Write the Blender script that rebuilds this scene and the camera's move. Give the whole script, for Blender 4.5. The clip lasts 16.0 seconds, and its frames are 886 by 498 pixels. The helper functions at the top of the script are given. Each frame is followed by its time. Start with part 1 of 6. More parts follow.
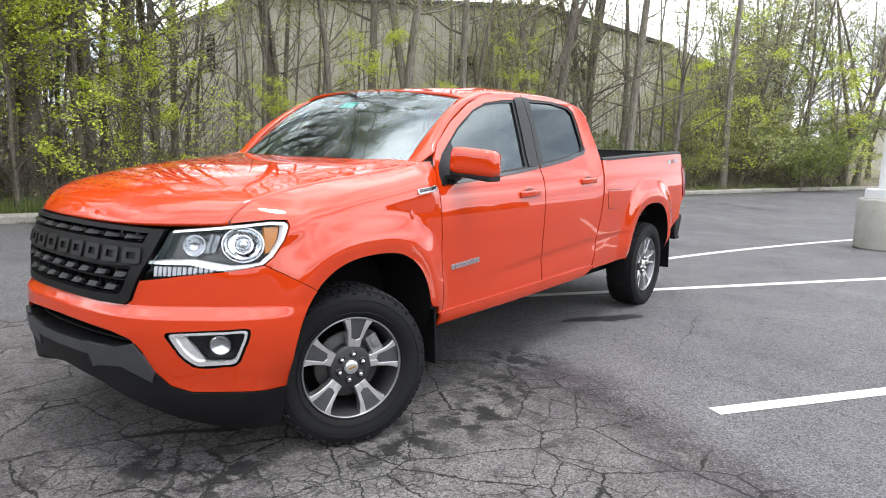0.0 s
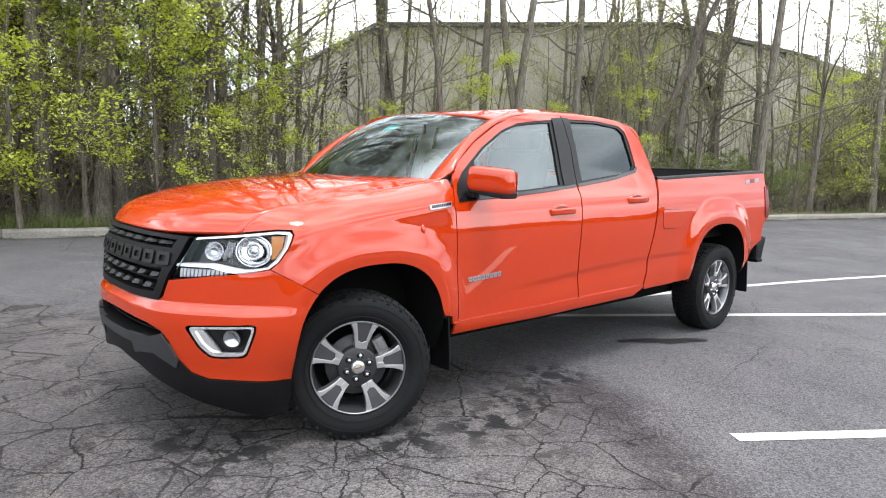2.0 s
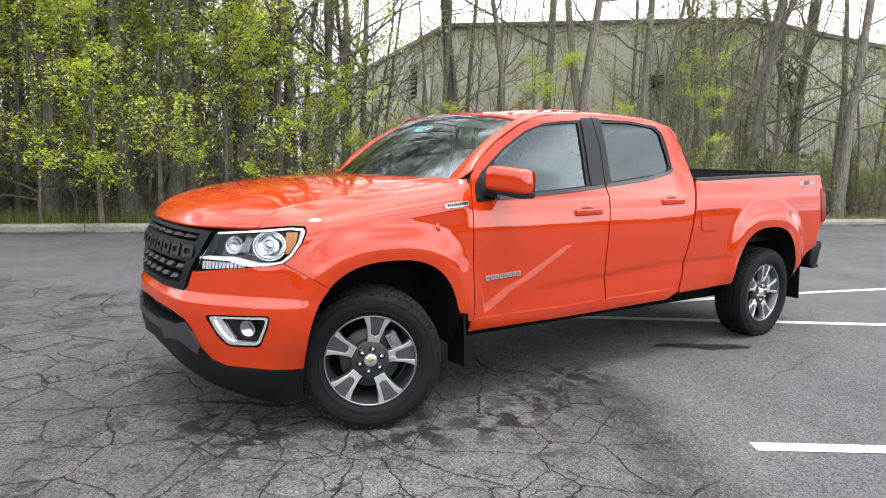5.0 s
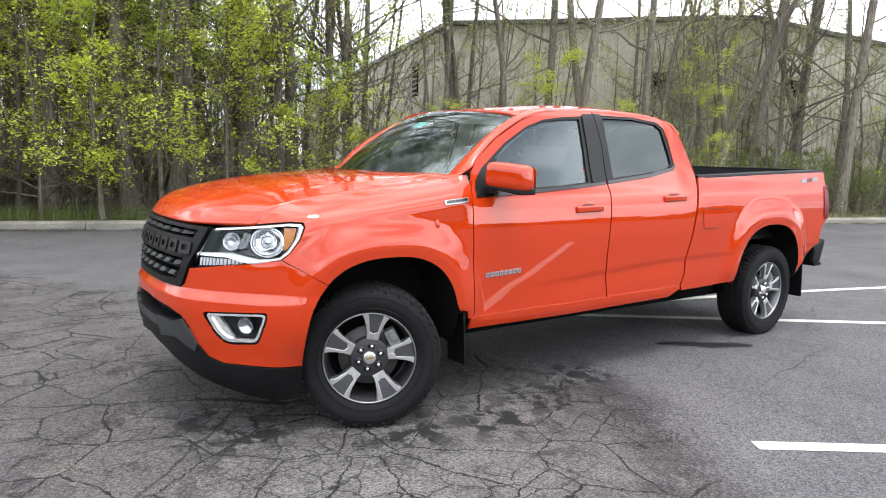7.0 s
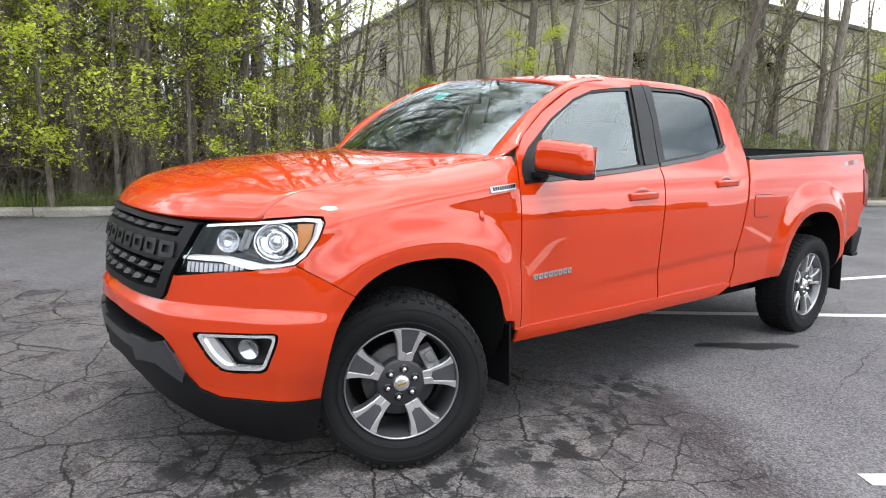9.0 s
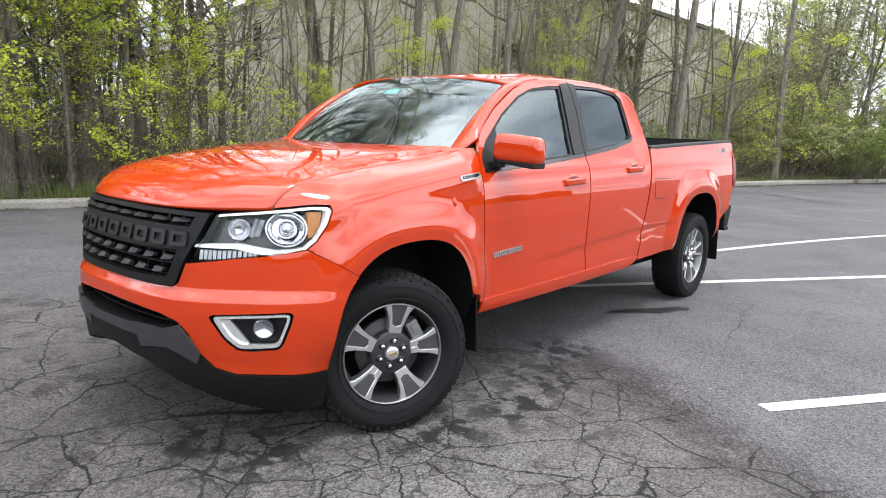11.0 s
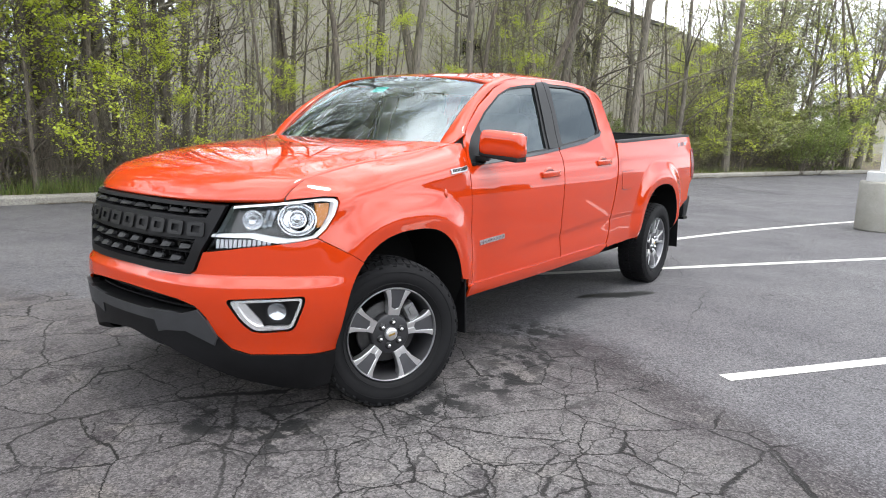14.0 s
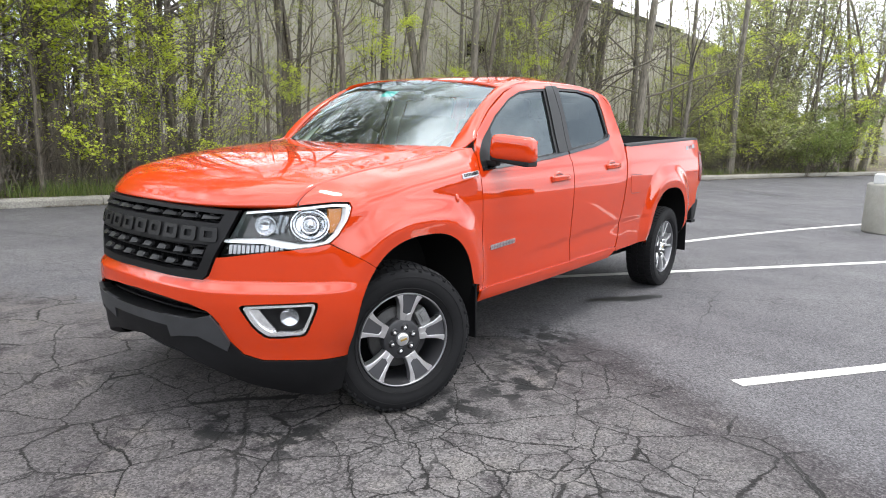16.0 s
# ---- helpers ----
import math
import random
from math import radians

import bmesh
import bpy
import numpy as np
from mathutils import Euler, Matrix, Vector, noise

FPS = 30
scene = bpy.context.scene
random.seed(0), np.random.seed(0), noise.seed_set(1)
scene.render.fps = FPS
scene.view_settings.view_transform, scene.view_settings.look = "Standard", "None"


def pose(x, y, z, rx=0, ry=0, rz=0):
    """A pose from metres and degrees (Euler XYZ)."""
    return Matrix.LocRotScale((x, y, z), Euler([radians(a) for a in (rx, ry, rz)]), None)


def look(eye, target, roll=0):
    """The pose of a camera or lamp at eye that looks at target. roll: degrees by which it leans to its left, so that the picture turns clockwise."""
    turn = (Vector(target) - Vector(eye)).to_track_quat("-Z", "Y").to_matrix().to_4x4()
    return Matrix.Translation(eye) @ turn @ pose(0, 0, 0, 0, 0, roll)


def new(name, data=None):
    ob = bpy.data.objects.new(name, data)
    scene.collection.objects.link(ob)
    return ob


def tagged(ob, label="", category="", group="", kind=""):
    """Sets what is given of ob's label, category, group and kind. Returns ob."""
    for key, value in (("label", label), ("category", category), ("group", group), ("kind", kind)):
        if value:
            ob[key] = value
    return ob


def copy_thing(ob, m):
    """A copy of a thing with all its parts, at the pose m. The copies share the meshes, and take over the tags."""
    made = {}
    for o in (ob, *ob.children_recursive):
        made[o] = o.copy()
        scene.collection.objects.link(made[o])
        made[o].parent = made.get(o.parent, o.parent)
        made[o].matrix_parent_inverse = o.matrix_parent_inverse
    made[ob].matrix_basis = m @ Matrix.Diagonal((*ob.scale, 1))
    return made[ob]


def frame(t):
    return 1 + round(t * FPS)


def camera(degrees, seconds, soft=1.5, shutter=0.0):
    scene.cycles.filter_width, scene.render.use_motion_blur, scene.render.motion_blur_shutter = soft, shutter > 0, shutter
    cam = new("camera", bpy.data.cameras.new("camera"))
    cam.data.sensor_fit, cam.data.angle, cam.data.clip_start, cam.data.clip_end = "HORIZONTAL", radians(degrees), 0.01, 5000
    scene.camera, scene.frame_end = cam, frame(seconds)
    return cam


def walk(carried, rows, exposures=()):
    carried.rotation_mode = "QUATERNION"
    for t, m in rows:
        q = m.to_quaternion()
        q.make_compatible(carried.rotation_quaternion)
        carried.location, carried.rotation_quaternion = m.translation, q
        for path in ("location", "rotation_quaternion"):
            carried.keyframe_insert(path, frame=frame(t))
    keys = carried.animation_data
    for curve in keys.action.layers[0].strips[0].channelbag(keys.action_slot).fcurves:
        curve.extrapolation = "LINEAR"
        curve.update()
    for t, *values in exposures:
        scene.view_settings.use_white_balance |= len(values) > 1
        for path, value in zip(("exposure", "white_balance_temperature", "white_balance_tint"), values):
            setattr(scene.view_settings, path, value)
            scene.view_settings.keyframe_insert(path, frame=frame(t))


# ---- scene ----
cam = camera(66.6, 16.0, soft=1.0)
# The path stands in the truck's own frame: y runs to its tail, +x is its driver's side, z is up from the asphalt.
METRES, TILT, LEAN, TURN = 2.8728, 0.617, -0.486, 36.535
START = (2.954, -2.178, 1.394)
ROWS = [
    (0.0, 0.0, 0.0, 0.0, 0.18, -9.54, -1.09),
    (0.5, 0.0536, 0.0152, -0.0015, 3.94, -8.45, -1.45),
    (1.0, 0.1174, -0.0004, -0.0002, 8.78, -8.39, -0.92),
    (1.5, 0.1723, -0.0312, -0.0044, 9.9, -8.02, -1.1),
    (2.0, 0.2253, -0.0493, 0.0006, 11.62, -7.97, -0.77),
    (2.5, 0.2862, -0.0489, 0.0013, 13.91, -7.88, -0.81),
    (3.0, 0.3209, -0.0523, 0.0039, 16.02, -7.86, -0.75),
    (3.5, 0.3288, -0.0545, 0.001, 17.05, -7.89, -0.78),
    (4.0, 0.3321, -0.0511, 0.0018, 17.6, -7.91, -0.86),
    (6.5, 0.3408, -0.0395, 0.0011, 18.11, -8.12, -0.9),
    (7.0, 0.3373, -0.0337, -0.0024, 18.11, -8.2, -0.94),
    (7.5, 0.3039, -0.0036, -0.0071, 17.92, -8.58, -0.95),
    (8.0, 0.2421, 0.0379, -0.0046, 17.1, -8.96, -1.02),
    (8.5, 0.1847, 0.1026, -0.0135, 16.02, -9.18, -1.2),
    (9.0, 0.1432, 0.1541, -0.0156, 14.77, -9.59, -1.11),
    (9.5, 0.0882, 0.1418, -0.0129, 12.36, -10.22, -1.13),
    (10.0, 0.0499, 0.1009, -0.0078, 8.38, -10.37, -1.23),
    (12.5, -0.0386, -0.08, -0.003, 1.64, -10.73, -1.19),
    (13.0, -0.0413, -0.0819, -0.0026, 0.66, -10.88, -1.16),
    (13.5, -0.0492, -0.0837, -0.0019, 0.25, -10.85, -1.14),
    (14.0, -0.0577, -0.0836, -0.0007, 0.17, -10.94, -1.17),
    (14.5, -0.0624, -0.082, -0.0003, 0.2, -10.95, -1.11),
    (15.0, -0.0662, -0.081, 0.0018, 0.28, -10.89, -1.13),
    (15.5, -0.0675, -0.081, 0.0001, 0.32, -10.92, -1.13),
    (16.0, -0.0724, -0.08, 0.0044, 0.44, -10.81, -1.13),
]
walk(cam, [(t, pose(*START, TILT, LEAN, TURN) @ pose(METRES * x, METRES * y, METRES * z, 90 + pitch, roll, yaw)) for t, x, y, z, yaw, pitch, roll in ROWS])

# ---- light ----
SUN_ELEVATION, SUN_AZIMUTH = 74.0, 95.0
world = bpy.data.worlds.new("overcast_sky")
scene.world = world
world.use_nodes = True
wn, wl = world.node_tree.nodes, world.node_tree.links
wn.clear()
w_out = wn.new("ShaderNodeOutputWorld")
w_bg = wn.new("ShaderNodeBackground")
w_bg.inputs["Strength"].default_value = 0.1
sky = wn.new("ShaderNodeTexSky")
sky.sky_type = "NISHITA"
sky.sun_disc = False
sky.sun_elevation = radians(SUN_ELEVATION)
sky.sun_rotation = radians(SUN_AZIMUTH)
sky.dust_density = 4.0
w_tc = wn.new("ShaderNodeTexCoord")
w_map = wn.new("ShaderNodeMapping")
w_map.inputs["Scale"].default_value = (1.0, 1.0, 4.2)
w_map.inputs["Location"].default_value = (11.47, 8.13, 3.41)
w_noise = wn.new("ShaderNodeTexNoise")
w_noise.inputs["Scale"].default_value = 1.7
w_noise.inputs["Detail"].default_value = 6.0
w_noise.inputs["Roughness"].default_value = 0.55
w_ramp = wn.new("ShaderNodeValToRGB")
w_ramp.color_ramp.elements[0].position = 0.36
w_ramp.color_ramp.elements[0].color = (4.6, 5.1, 5.9, 1)
w_ramp.color_ramp.elements[1].position = 0.62
w_ramp.color_ramp.elements[1].color = (16.4, 16.8, 17.3, 1)
w_mix = wn.new("ShaderNodeMixRGB")
w_mix.inputs["Fac"].default_value = 0.88
wl.new(w_tc.outputs["Generated"], w_map.inputs["Vector"])
wl.new(w_map.outputs["Vector"], w_noise.inputs["Vector"])
wl.new(w_noise.outputs["Fac"], w_ramp.inputs["Fac"])
# the cloud is thinner and brighter towards one side
w_dot = wn.new("ShaderNodeVectorMath")
w_dot.operation = "DOT_PRODUCT"
w_dot.inputs[1].default_value = Vector((-0.30, 0.15, 0.94)).normalized()
w_up = wn.new("ShaderNodeMapRange")
w_up.inputs["From Min"].default_value = -0.1
w_up.inputs["From Max"].default_value = 1.0
w_up.inputs["To Min"].default_value = 0.85
w_up.inputs["To Max"].default_value = 1.22
w_dome = wn.new("ShaderNodeMixRGB")
w_dome.blend_type = "MULTIPLY"
w_dome.inputs["Fac"].default_value = 1.0
wl.new(w_tc.outputs["Generated"], w_dot.inputs[0])
wl.new(w_dot.outputs["Value"], w_up.inputs["Value"])
wl.new(w_ramp.outputs["Color"], w_dome.inputs["Color1"])
wl.new(w_up.outputs["Result"], w_dome.inputs["Color2"])
wl.new(sky.outputs["Color"], w_mix.inputs["Color1"])
wl.new(w_dome.outputs["Color"], w_mix.inputs["Color2"])
wl.new(w_mix.outputs["Color"], w_bg.inputs["Color"])
wl.new(w_bg.outputs["Background"], w_out.inputs["Surface"])

sun_data = bpy.data.lights.new("sun", "SUN")
sun_data.energy = 0.7
sun_data.angle = radians(13)
sun_data.color = (1.0, 0.98, 0.95)
sun = new("sun", sun_data)
# the Nishita sun_rotation turns clockwise from +y
sun.matrix_world = look(
    (60 * math.sin(radians(SUN_AZIMUTH)), 60 * math.cos(radians(SUN_AZIMUTH)), 60 * math.tan(radians(SUN_ELEVATION))), (0, 0, 0))
scene.view_settings.exposure = 1.62


# ---- materials ----
def material(name, color=(0.5, 0.5, 0.5), rough=0.5, metal=0.0, **extra):
    m = bpy.data.materials.new(name)
    m.use_nodes = True
    b = m.node_tree.nodes["Principled BSDF"]
    b.inputs["Base Color"].default_value = (*color, 1)
    b.inputs["Roughness"].default_value = rough
    b.inputs["Metallic"].default_value = metal
    for key, value in extra.items():
        b.inputs[key.replace("_", " ")].default_value = value
    return m


class Nodes:
    """Short hand for wiring a material's nodes."""

    def __init__(self, m):
        self.tree = m.node_tree
        self.bsdf = m.node_tree.nodes["Principled BSDF"]
        self.where = self.add("ShaderNodeNewGeometry").outputs["Position"]

    def add(self, kind, **inputs):
        n = self.tree.nodes.new(kind)
        for key, value in inputs.items():
            self.put(n.inputs[key.replace("_", " ")], value)
        return n

    def put(self, socket, value):
        if isinstance(value, bpy.types.NodeSocket):
            self.tree.links.new(value, socket)
        else:
            socket.default_value = value

    def local(self):
        return self.add("ShaderNodeTexCoord").outputs["Object"]

    def scaled(self, vector, scale):
        n = self.add("ShaderNodeMapping", Scale=scale)
        self.put(n.inputs["Vector"], vector)
        return n.outputs["Vector"]

    def noise(self, vector, scale, detail=4.0, rough=0.55):
        return self.add("ShaderNodeTexNoise", Vector=vector, Scale=scale, Detail=detail, Roughness=rough).outputs["Fac"]

    def ramp(self, fac, *stops):
        n = self.add("ShaderNodeValToRGB", Fac=fac)
        r = n.color_ramp
        while len(r.elements) < len(stops):
            r.elements.new(0.5)
        for e, (at, c) in zip(r.elements, stops):
            e.position = at
            e.color = (c, c, c, 1) if isinstance(c, (int, float)) else (*c, 1)
        return n.outputs["Color"]

    def mix(self, fac, a, b, kind="MIX"):
        n = self.add("ShaderNodeMixRGB")
        n.blend_type = kind
        for socket, value in zip((n.inputs["Fac"], n.inputs["Color1"], n.inputs["Color2"]), (fac, a, b)):
            if isinstance(value, tuple):
                value = (*value, 1)
            self.put(socket, value)
        return n.outputs["Color"]

    def math(self, op, a, b=0.0):
        n = self.add("ShaderNodeMath")
        n.operation = op
        self.put(n.inputs[0], a)
        self.put(n.inputs[1], b)
        return n.outputs[0]

    def bump(self, height, strength=0.3, distance=0.01, normal=None):
        n = self.add("ShaderNodeBump", Height=height, Strength=strength, Distance=distance)
        if normal is not None:
            self.put(n.inputs["Normal"], normal)
        self.put(self.bsdf.inputs["Normal"], n.outputs["Normal"])
        return n.outputs["Normal"]

    def base(self, color):
        self.put(self.bsdf.inputs["Base Color"], color)

    def rough(self, value):
        self.put(self.bsdf.inputs["Roughness"], value)


def asphalt_material():
    m = material("asphalt", (0.10, 0.10, 0.10), 0.85, 0.0, Specular_IOR_Level=0.3)
    n = Nodes(m)
    p = n.where

    def along(vector):
        d = n.add("ShaderNodeVectorMath")
        d.operation = "DOT_PRODUCT"
        n.put(d.inputs[0], p)
        d.inputs[1].default_value = vector
        return d.outputs["Value"]

    ragged = n.math("MULTIPLY", n.math("SUBTRACT", n.noise(p, 1.6, 5.0, 0.6), 0.5), 0.7)
    # the old crazed patch ends at a joint beside the truck and at another beyond its nose
    joint = n.math("ADD", n.math("SUBTRACT", along((0.517, 0.855, 0.0)), 2.0), n.math("MULTIPLY", ragged, 0.5))
    far = n.math("ADD", n.math("SUBTRACT", along((-0.444, 0.896, 0.0)), 1.02), n.math("MULTIPLY", ragged, 2.0))
    edge = n.math("MAXIMUM", joint, far)
    worn = n.add("ShaderNodeMapRange", Value=edge, From_Min=0.06, From_Max=-0.10).outputs["Result"]
    seam = n.add("ShaderNodeMapRange", Value=n.math("ABSOLUTE", n.math("ADD", joint, 0.10)), From_Min=0.38, From_Max=0.03).outputs["Result"]
    seam = n.math("MULTIPLY", seam, n.add("ShaderNodeMapRange", Value=far, From_Min=0.4, From_Max=-0.2).outputs["Result"])
    wobble = n.add("ShaderNodeTexNoise", Vector=p, Scale=2.2, Detail=2.0, Roughness=0.5).outputs["Color"]
    jag = n.add("ShaderNodeTexNoise", Vector=p, Scale=26.0, Detail=3.0, Roughness=0.65).outputs["Color"]

    def shifted(by, amount, at):
        v = n.add("ShaderNodeVectorMath")
        v.operation = "MULTIPLY_ADD"
        n.put(v.inputs[0], by)
        v.inputs[1].default_value = (amount, amount, 0.0)
        n.put(v.inputs[2], at)
        return v.outputs[0]

    flat = n.scaled(shifted(jag, 0.052, shifted(wobble, 0.17, p)), (1, 1, 0))

    def cracks(scale, width, seed):
        """Lines between cells, of a width in metres that comes and goes."""
        v = n.add("ShaderNodeTexVoronoi", Scale=scale, Randomness=1.0)
        v.feature = "DISTANCE_TO_EDGE"
        n.put(v.inputs["Vector"], n.add("ShaderNodeMapping", Vector=flat, Location=(seed, seed * 0.7, 0)).outputs["Vector"])
        vary = n.ramp(n.noise(p, 4.3, 5.0, 0.65), (0.3, 0.55), (0.7, 1.15))
        d = n.math("DIVIDE", v.outputs["Distance"], n.math("MULTIPLY", vary, width * scale))
        return n.add("ShaderNodeMapRange", Value=d, From_Min=0.45, From_Max=1.0, To_Min=1.0, To_Max=0.0).outputs["Result"]

    coarse = n.math("MULTIPLY", cracks(2.3, 0.0066, 3.1), n.ramp(n.noise(p, 0.9, 3.0), (0.30, 0.7), (0.45, 1.0)))
    second = n.math("MULTIPLY", cracks(4.6, 0.0042, 9.3), n.ramp(n.noise(p, 0.8, 3.0), (0.46, 0.0), (0.56, 0.9)))
    fine = n.math("MULTIPLY", cracks(10.0, 0.0030, 7.7), n.ramp(n.noise(p, 1.3, 3.0), (0.54, 0.0), (0.64, 0.9)))
    net = n.math("MULTIPLY", n.math("MAXIMUM", n.math("MAXIMUM", coarse, second), fine), worn)
    faint = n.math("MULTIPLY", cracks(0.55, 0.007, 1.4), n.ramp(n.noise(p, 0.35, 3.0), (0.42, 0.0), (0.6, 0.75)))
    hair = n.math("MULTIPLY", cracks(7.0, 0.003, 5.2), n.ramp(n.noise(p, 0.6, 4.0), (0.46, 0.0), (0.64, 0.55)))
    net = n.math("MAXIMUM", net, n.math("MAXIMUM", faint, hair))
    stones = n.add("ShaderNodeTexVoronoi", Vector=p, Scale=120.0).outputs["Color"]
    grain = n.ramp(n.mix(0.40, stones, n.noise(p, 330.0, 2.0)), (0.20, 0.30), (0.50, 0.95), (0.85, 2.0))
    pocks = n.ramp(n.noise(p, 75.0, 3.0, 0.6), (0.30, 0.25), (0.38, 1.0))
    new_ = n.mix(n.ramp(n.noise(p, 0.55, 6.0, 0.65), (0.32, 0.0), (0.68, 1.0)), (0.0640, 0.0615, 0.0665), (0.0940, 0.0910, 0.0945))
    old = n.mix(n.ramp(n.noise(p, 1.1, 5.0, 0.6), (0.36, 0.0), (0.64, 1.0)), (0.0540, 0.0490, 0.0500), (0.0820, 0.0755, 0.0755))
    # sandy fines washed over some plates
    sand = n.ramp(n.noise(p, 1.9, 5.0, 0.66), (0.54, 0.0), (0.64, 0.55))
    old = n.mix(sand, old, (0.1080, 0.0960, 0.0870))
    tone = n.mix(worn, new_, old)
    # crumbled binder along the joint and at some crossings
    crumble = n.math("MULTIPLY", n.ramp(n.noise(p, 3.4, 5.0, 0.7), (0.55, 0.0), (0.62, 1.0)), worn)
    crumble = n.math("MAXIMUM", crumble, n.math("MULTIPLY", seam, n.ramp(n.noise(p, 5.0, 6.0, 0.75), (0.36, 0.0), (0.48, 1.0))))
    rubble = n.ramp(n.noise(p, 58.0, 4.0, 0.7), (0.46, 0.95), (0.60, 0.15))
    tone = n.mix(n.math("MULTIPLY", crumble, rubble), tone, (0.0170, 0.0130, 0.0155))
    tone = n.mix(1.0, tone, grain, "MULTIPLY")
    tone = n.mix(0.75, tone, pocks, "MULTIPLY")
    # a paler mottled patch of plates beside the front wheel
    d = n.add("ShaderNodeVectorMath")
    d.operation = "DISTANCE"
    n.put(d.inputs[0], p)
    d.inputs[1].default_value = (1.75, -0.15, 0)
    bare = n.add("ShaderNodeMapRange", Value=d.outputs["Value"], From_Min=1.5, From_Max=0.5).outputs["Result"]
    bare = n.math("MULTIPLY", bare, n.ramp(n.noise(p, 3.7, 6.0, 0.7), (0.38, 0.0), (0.56, 0.45)))
    tone = n.mix(bare, tone, n.mix(1.0, (0.115, 0.111, 0.108), grain, "MULTIPLY"))
    # black wet blotches beside the front wheel, more dark ones along the sill
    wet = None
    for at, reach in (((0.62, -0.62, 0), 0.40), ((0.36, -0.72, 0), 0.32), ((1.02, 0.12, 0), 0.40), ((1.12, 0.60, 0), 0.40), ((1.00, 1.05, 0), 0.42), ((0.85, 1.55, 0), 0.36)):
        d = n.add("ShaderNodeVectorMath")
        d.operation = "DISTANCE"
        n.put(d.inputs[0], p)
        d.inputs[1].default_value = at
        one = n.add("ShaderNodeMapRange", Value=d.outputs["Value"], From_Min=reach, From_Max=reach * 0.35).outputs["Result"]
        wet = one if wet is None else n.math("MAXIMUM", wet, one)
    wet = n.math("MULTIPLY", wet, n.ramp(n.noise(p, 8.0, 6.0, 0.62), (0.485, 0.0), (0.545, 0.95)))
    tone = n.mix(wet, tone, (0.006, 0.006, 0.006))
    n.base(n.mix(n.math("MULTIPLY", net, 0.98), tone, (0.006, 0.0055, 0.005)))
    n.rough(n.ramp(n.noise(p, 2.0, 4.0), (0.3, 0.74), (0.7, 0.95)))
    height = n.math("SUBTRACT", n.math("ADD", n.math("MULTIPLY", n.noise(p, 170.0, 3.0), 0.14), n.math("MULTIPLY", n.noise(p, 5.0, 5.0), 0.5)), net)
    n.bump(height, 0.75, 0.012)
    return m


def speckled(name, a, b, scale, rough=0.85, bump=0.25, distance=0.004, fine=90.0):
    m = material(name, a, rough)
    n = Nodes(m)
    tone = n.mix(n.ramp(n.noise(n.where, scale, 6.0, 0.62), (0.33, 0.0), (0.67, 1.0)), a, b)
    tone = n.mix(1.0, tone, n.ramp(n.noise(n.where, fine, 3.0), (0.3, 0.72), (0.7, 1.2)), "MULTIPLY")
    n.base(tone)
    n.bump(n.noise(n.where, fine, 4.0), bump, distance)
    return m


def bark_material(name, a, b):
    m = material(name, a, 0.9)
    n = Nodes(m)
    p = n.local()
    ridges = n.noise(n.scaled(p, (9, 9, 1.3)), 4.0, 6.0, 0.65)
    tone = n.mix(n.ramp(ridges, (0.32, 0.0), (0.66, 1.0)), a, b)
    moss = n.ramp(n.noise(p, 0.9, 4.0), (0.52, 0.0), (0.7, 0.55))
    n.base(n.mix(moss, tone, (0.062, 0.0651, 0.03844)))
    n.bump(ridges, 0.8, 0.02)
    return m


def leaf_material(name, a, b, translucent=0.45):
    m = bpy.data.materials.new(name)
    m.use_nodes = True
    n = Nodes(m)
    tree, out = m.node_tree, m.node_tree.nodes["Material Output"]
    pick = n.add("ShaderNodeNewGeometry").outputs["Random Per Island"]
    tone = n.mix(pick, a, b)
    n.base(tone)
    n.bsdf.inputs["Roughness"].default_value = 0.55
    glow = n.add("ShaderNodeBsdfTranslucent", Color=tone)
    mix = n.add("ShaderNodeMixShader", Fac=translucent)
    tree.links.new(n.bsdf.outputs[0], mix.inputs[1])
    tree.links.new(glow.outputs[0], mix.inputs[2])
    tree.links.new(mix.outputs[0], out.inputs["Surface"])
    return m


ASPHALT = asphalt_material()
LINE_PAINT = material("line_paint", (0.4464, 0.4464, 0.434), 0.7)
_n = Nodes(LINE_PAINT)
_n.base(_n.mix(_n.ramp(_n.noise(_n.where, 60.0, 5.0, 0.7), (0.30, 0.75), (0.42, 0.0)), (0.46, 0.45, 0.415), (0.0992, 0.0992, 0.0992)))
_n.bump(_n.noise(_n.where, 190.0, 3.0), 0.3, 0.004)
CONCRETE = speckled("concrete", (0.2232, 0.2139, 0.186), (0.31, 0.3007, 0.2728), 2.2, 0.9, 0.3, 0.004, 70.0)
KERB_STONE = speckled("kerb_concrete", (0.186, 0.1736, 0.1488), (0.2852, 0.2728, 0.2418), 1.4, 0.92, 0.5, 0.008, 40.0)
WHITE_METAL = speckled("white_enamel", (0.4464, 0.4526, 0.4526), (0.496, 0.496, 0.496), 3.0, 0.45, 0.03, 0.001, 200.0)
LITTER = speckled("leaf_litter", (0.075, 0.060, 0.041), (0.150, 0.124, 0.080), 2.5, 1.0, 0.9, 0.03, 26.0)
BARKS = [bark_material("bark_grey", (0.052, 0.046, 0.038), (0.240, 0.213, 0.175)),
         bark_material("bark_brown", (0.044, 0.037, 0.030), (0.205, 0.174, 0.140)),
         bark_material("bark_pale", (0.056, 0.049, 0.039), (0.250, 0.222, 0.180))]
LEAF_BRIGHT = leaf_material("young_leaf", (0.42, 0.50, 0.040), (0.57, 0.63, 0.100), 0.5)
LEAF_OLIVE = leaf_material("budding_leaf", (0.23, 0.255, 0.075), (0.41, 0.42, 0.17))
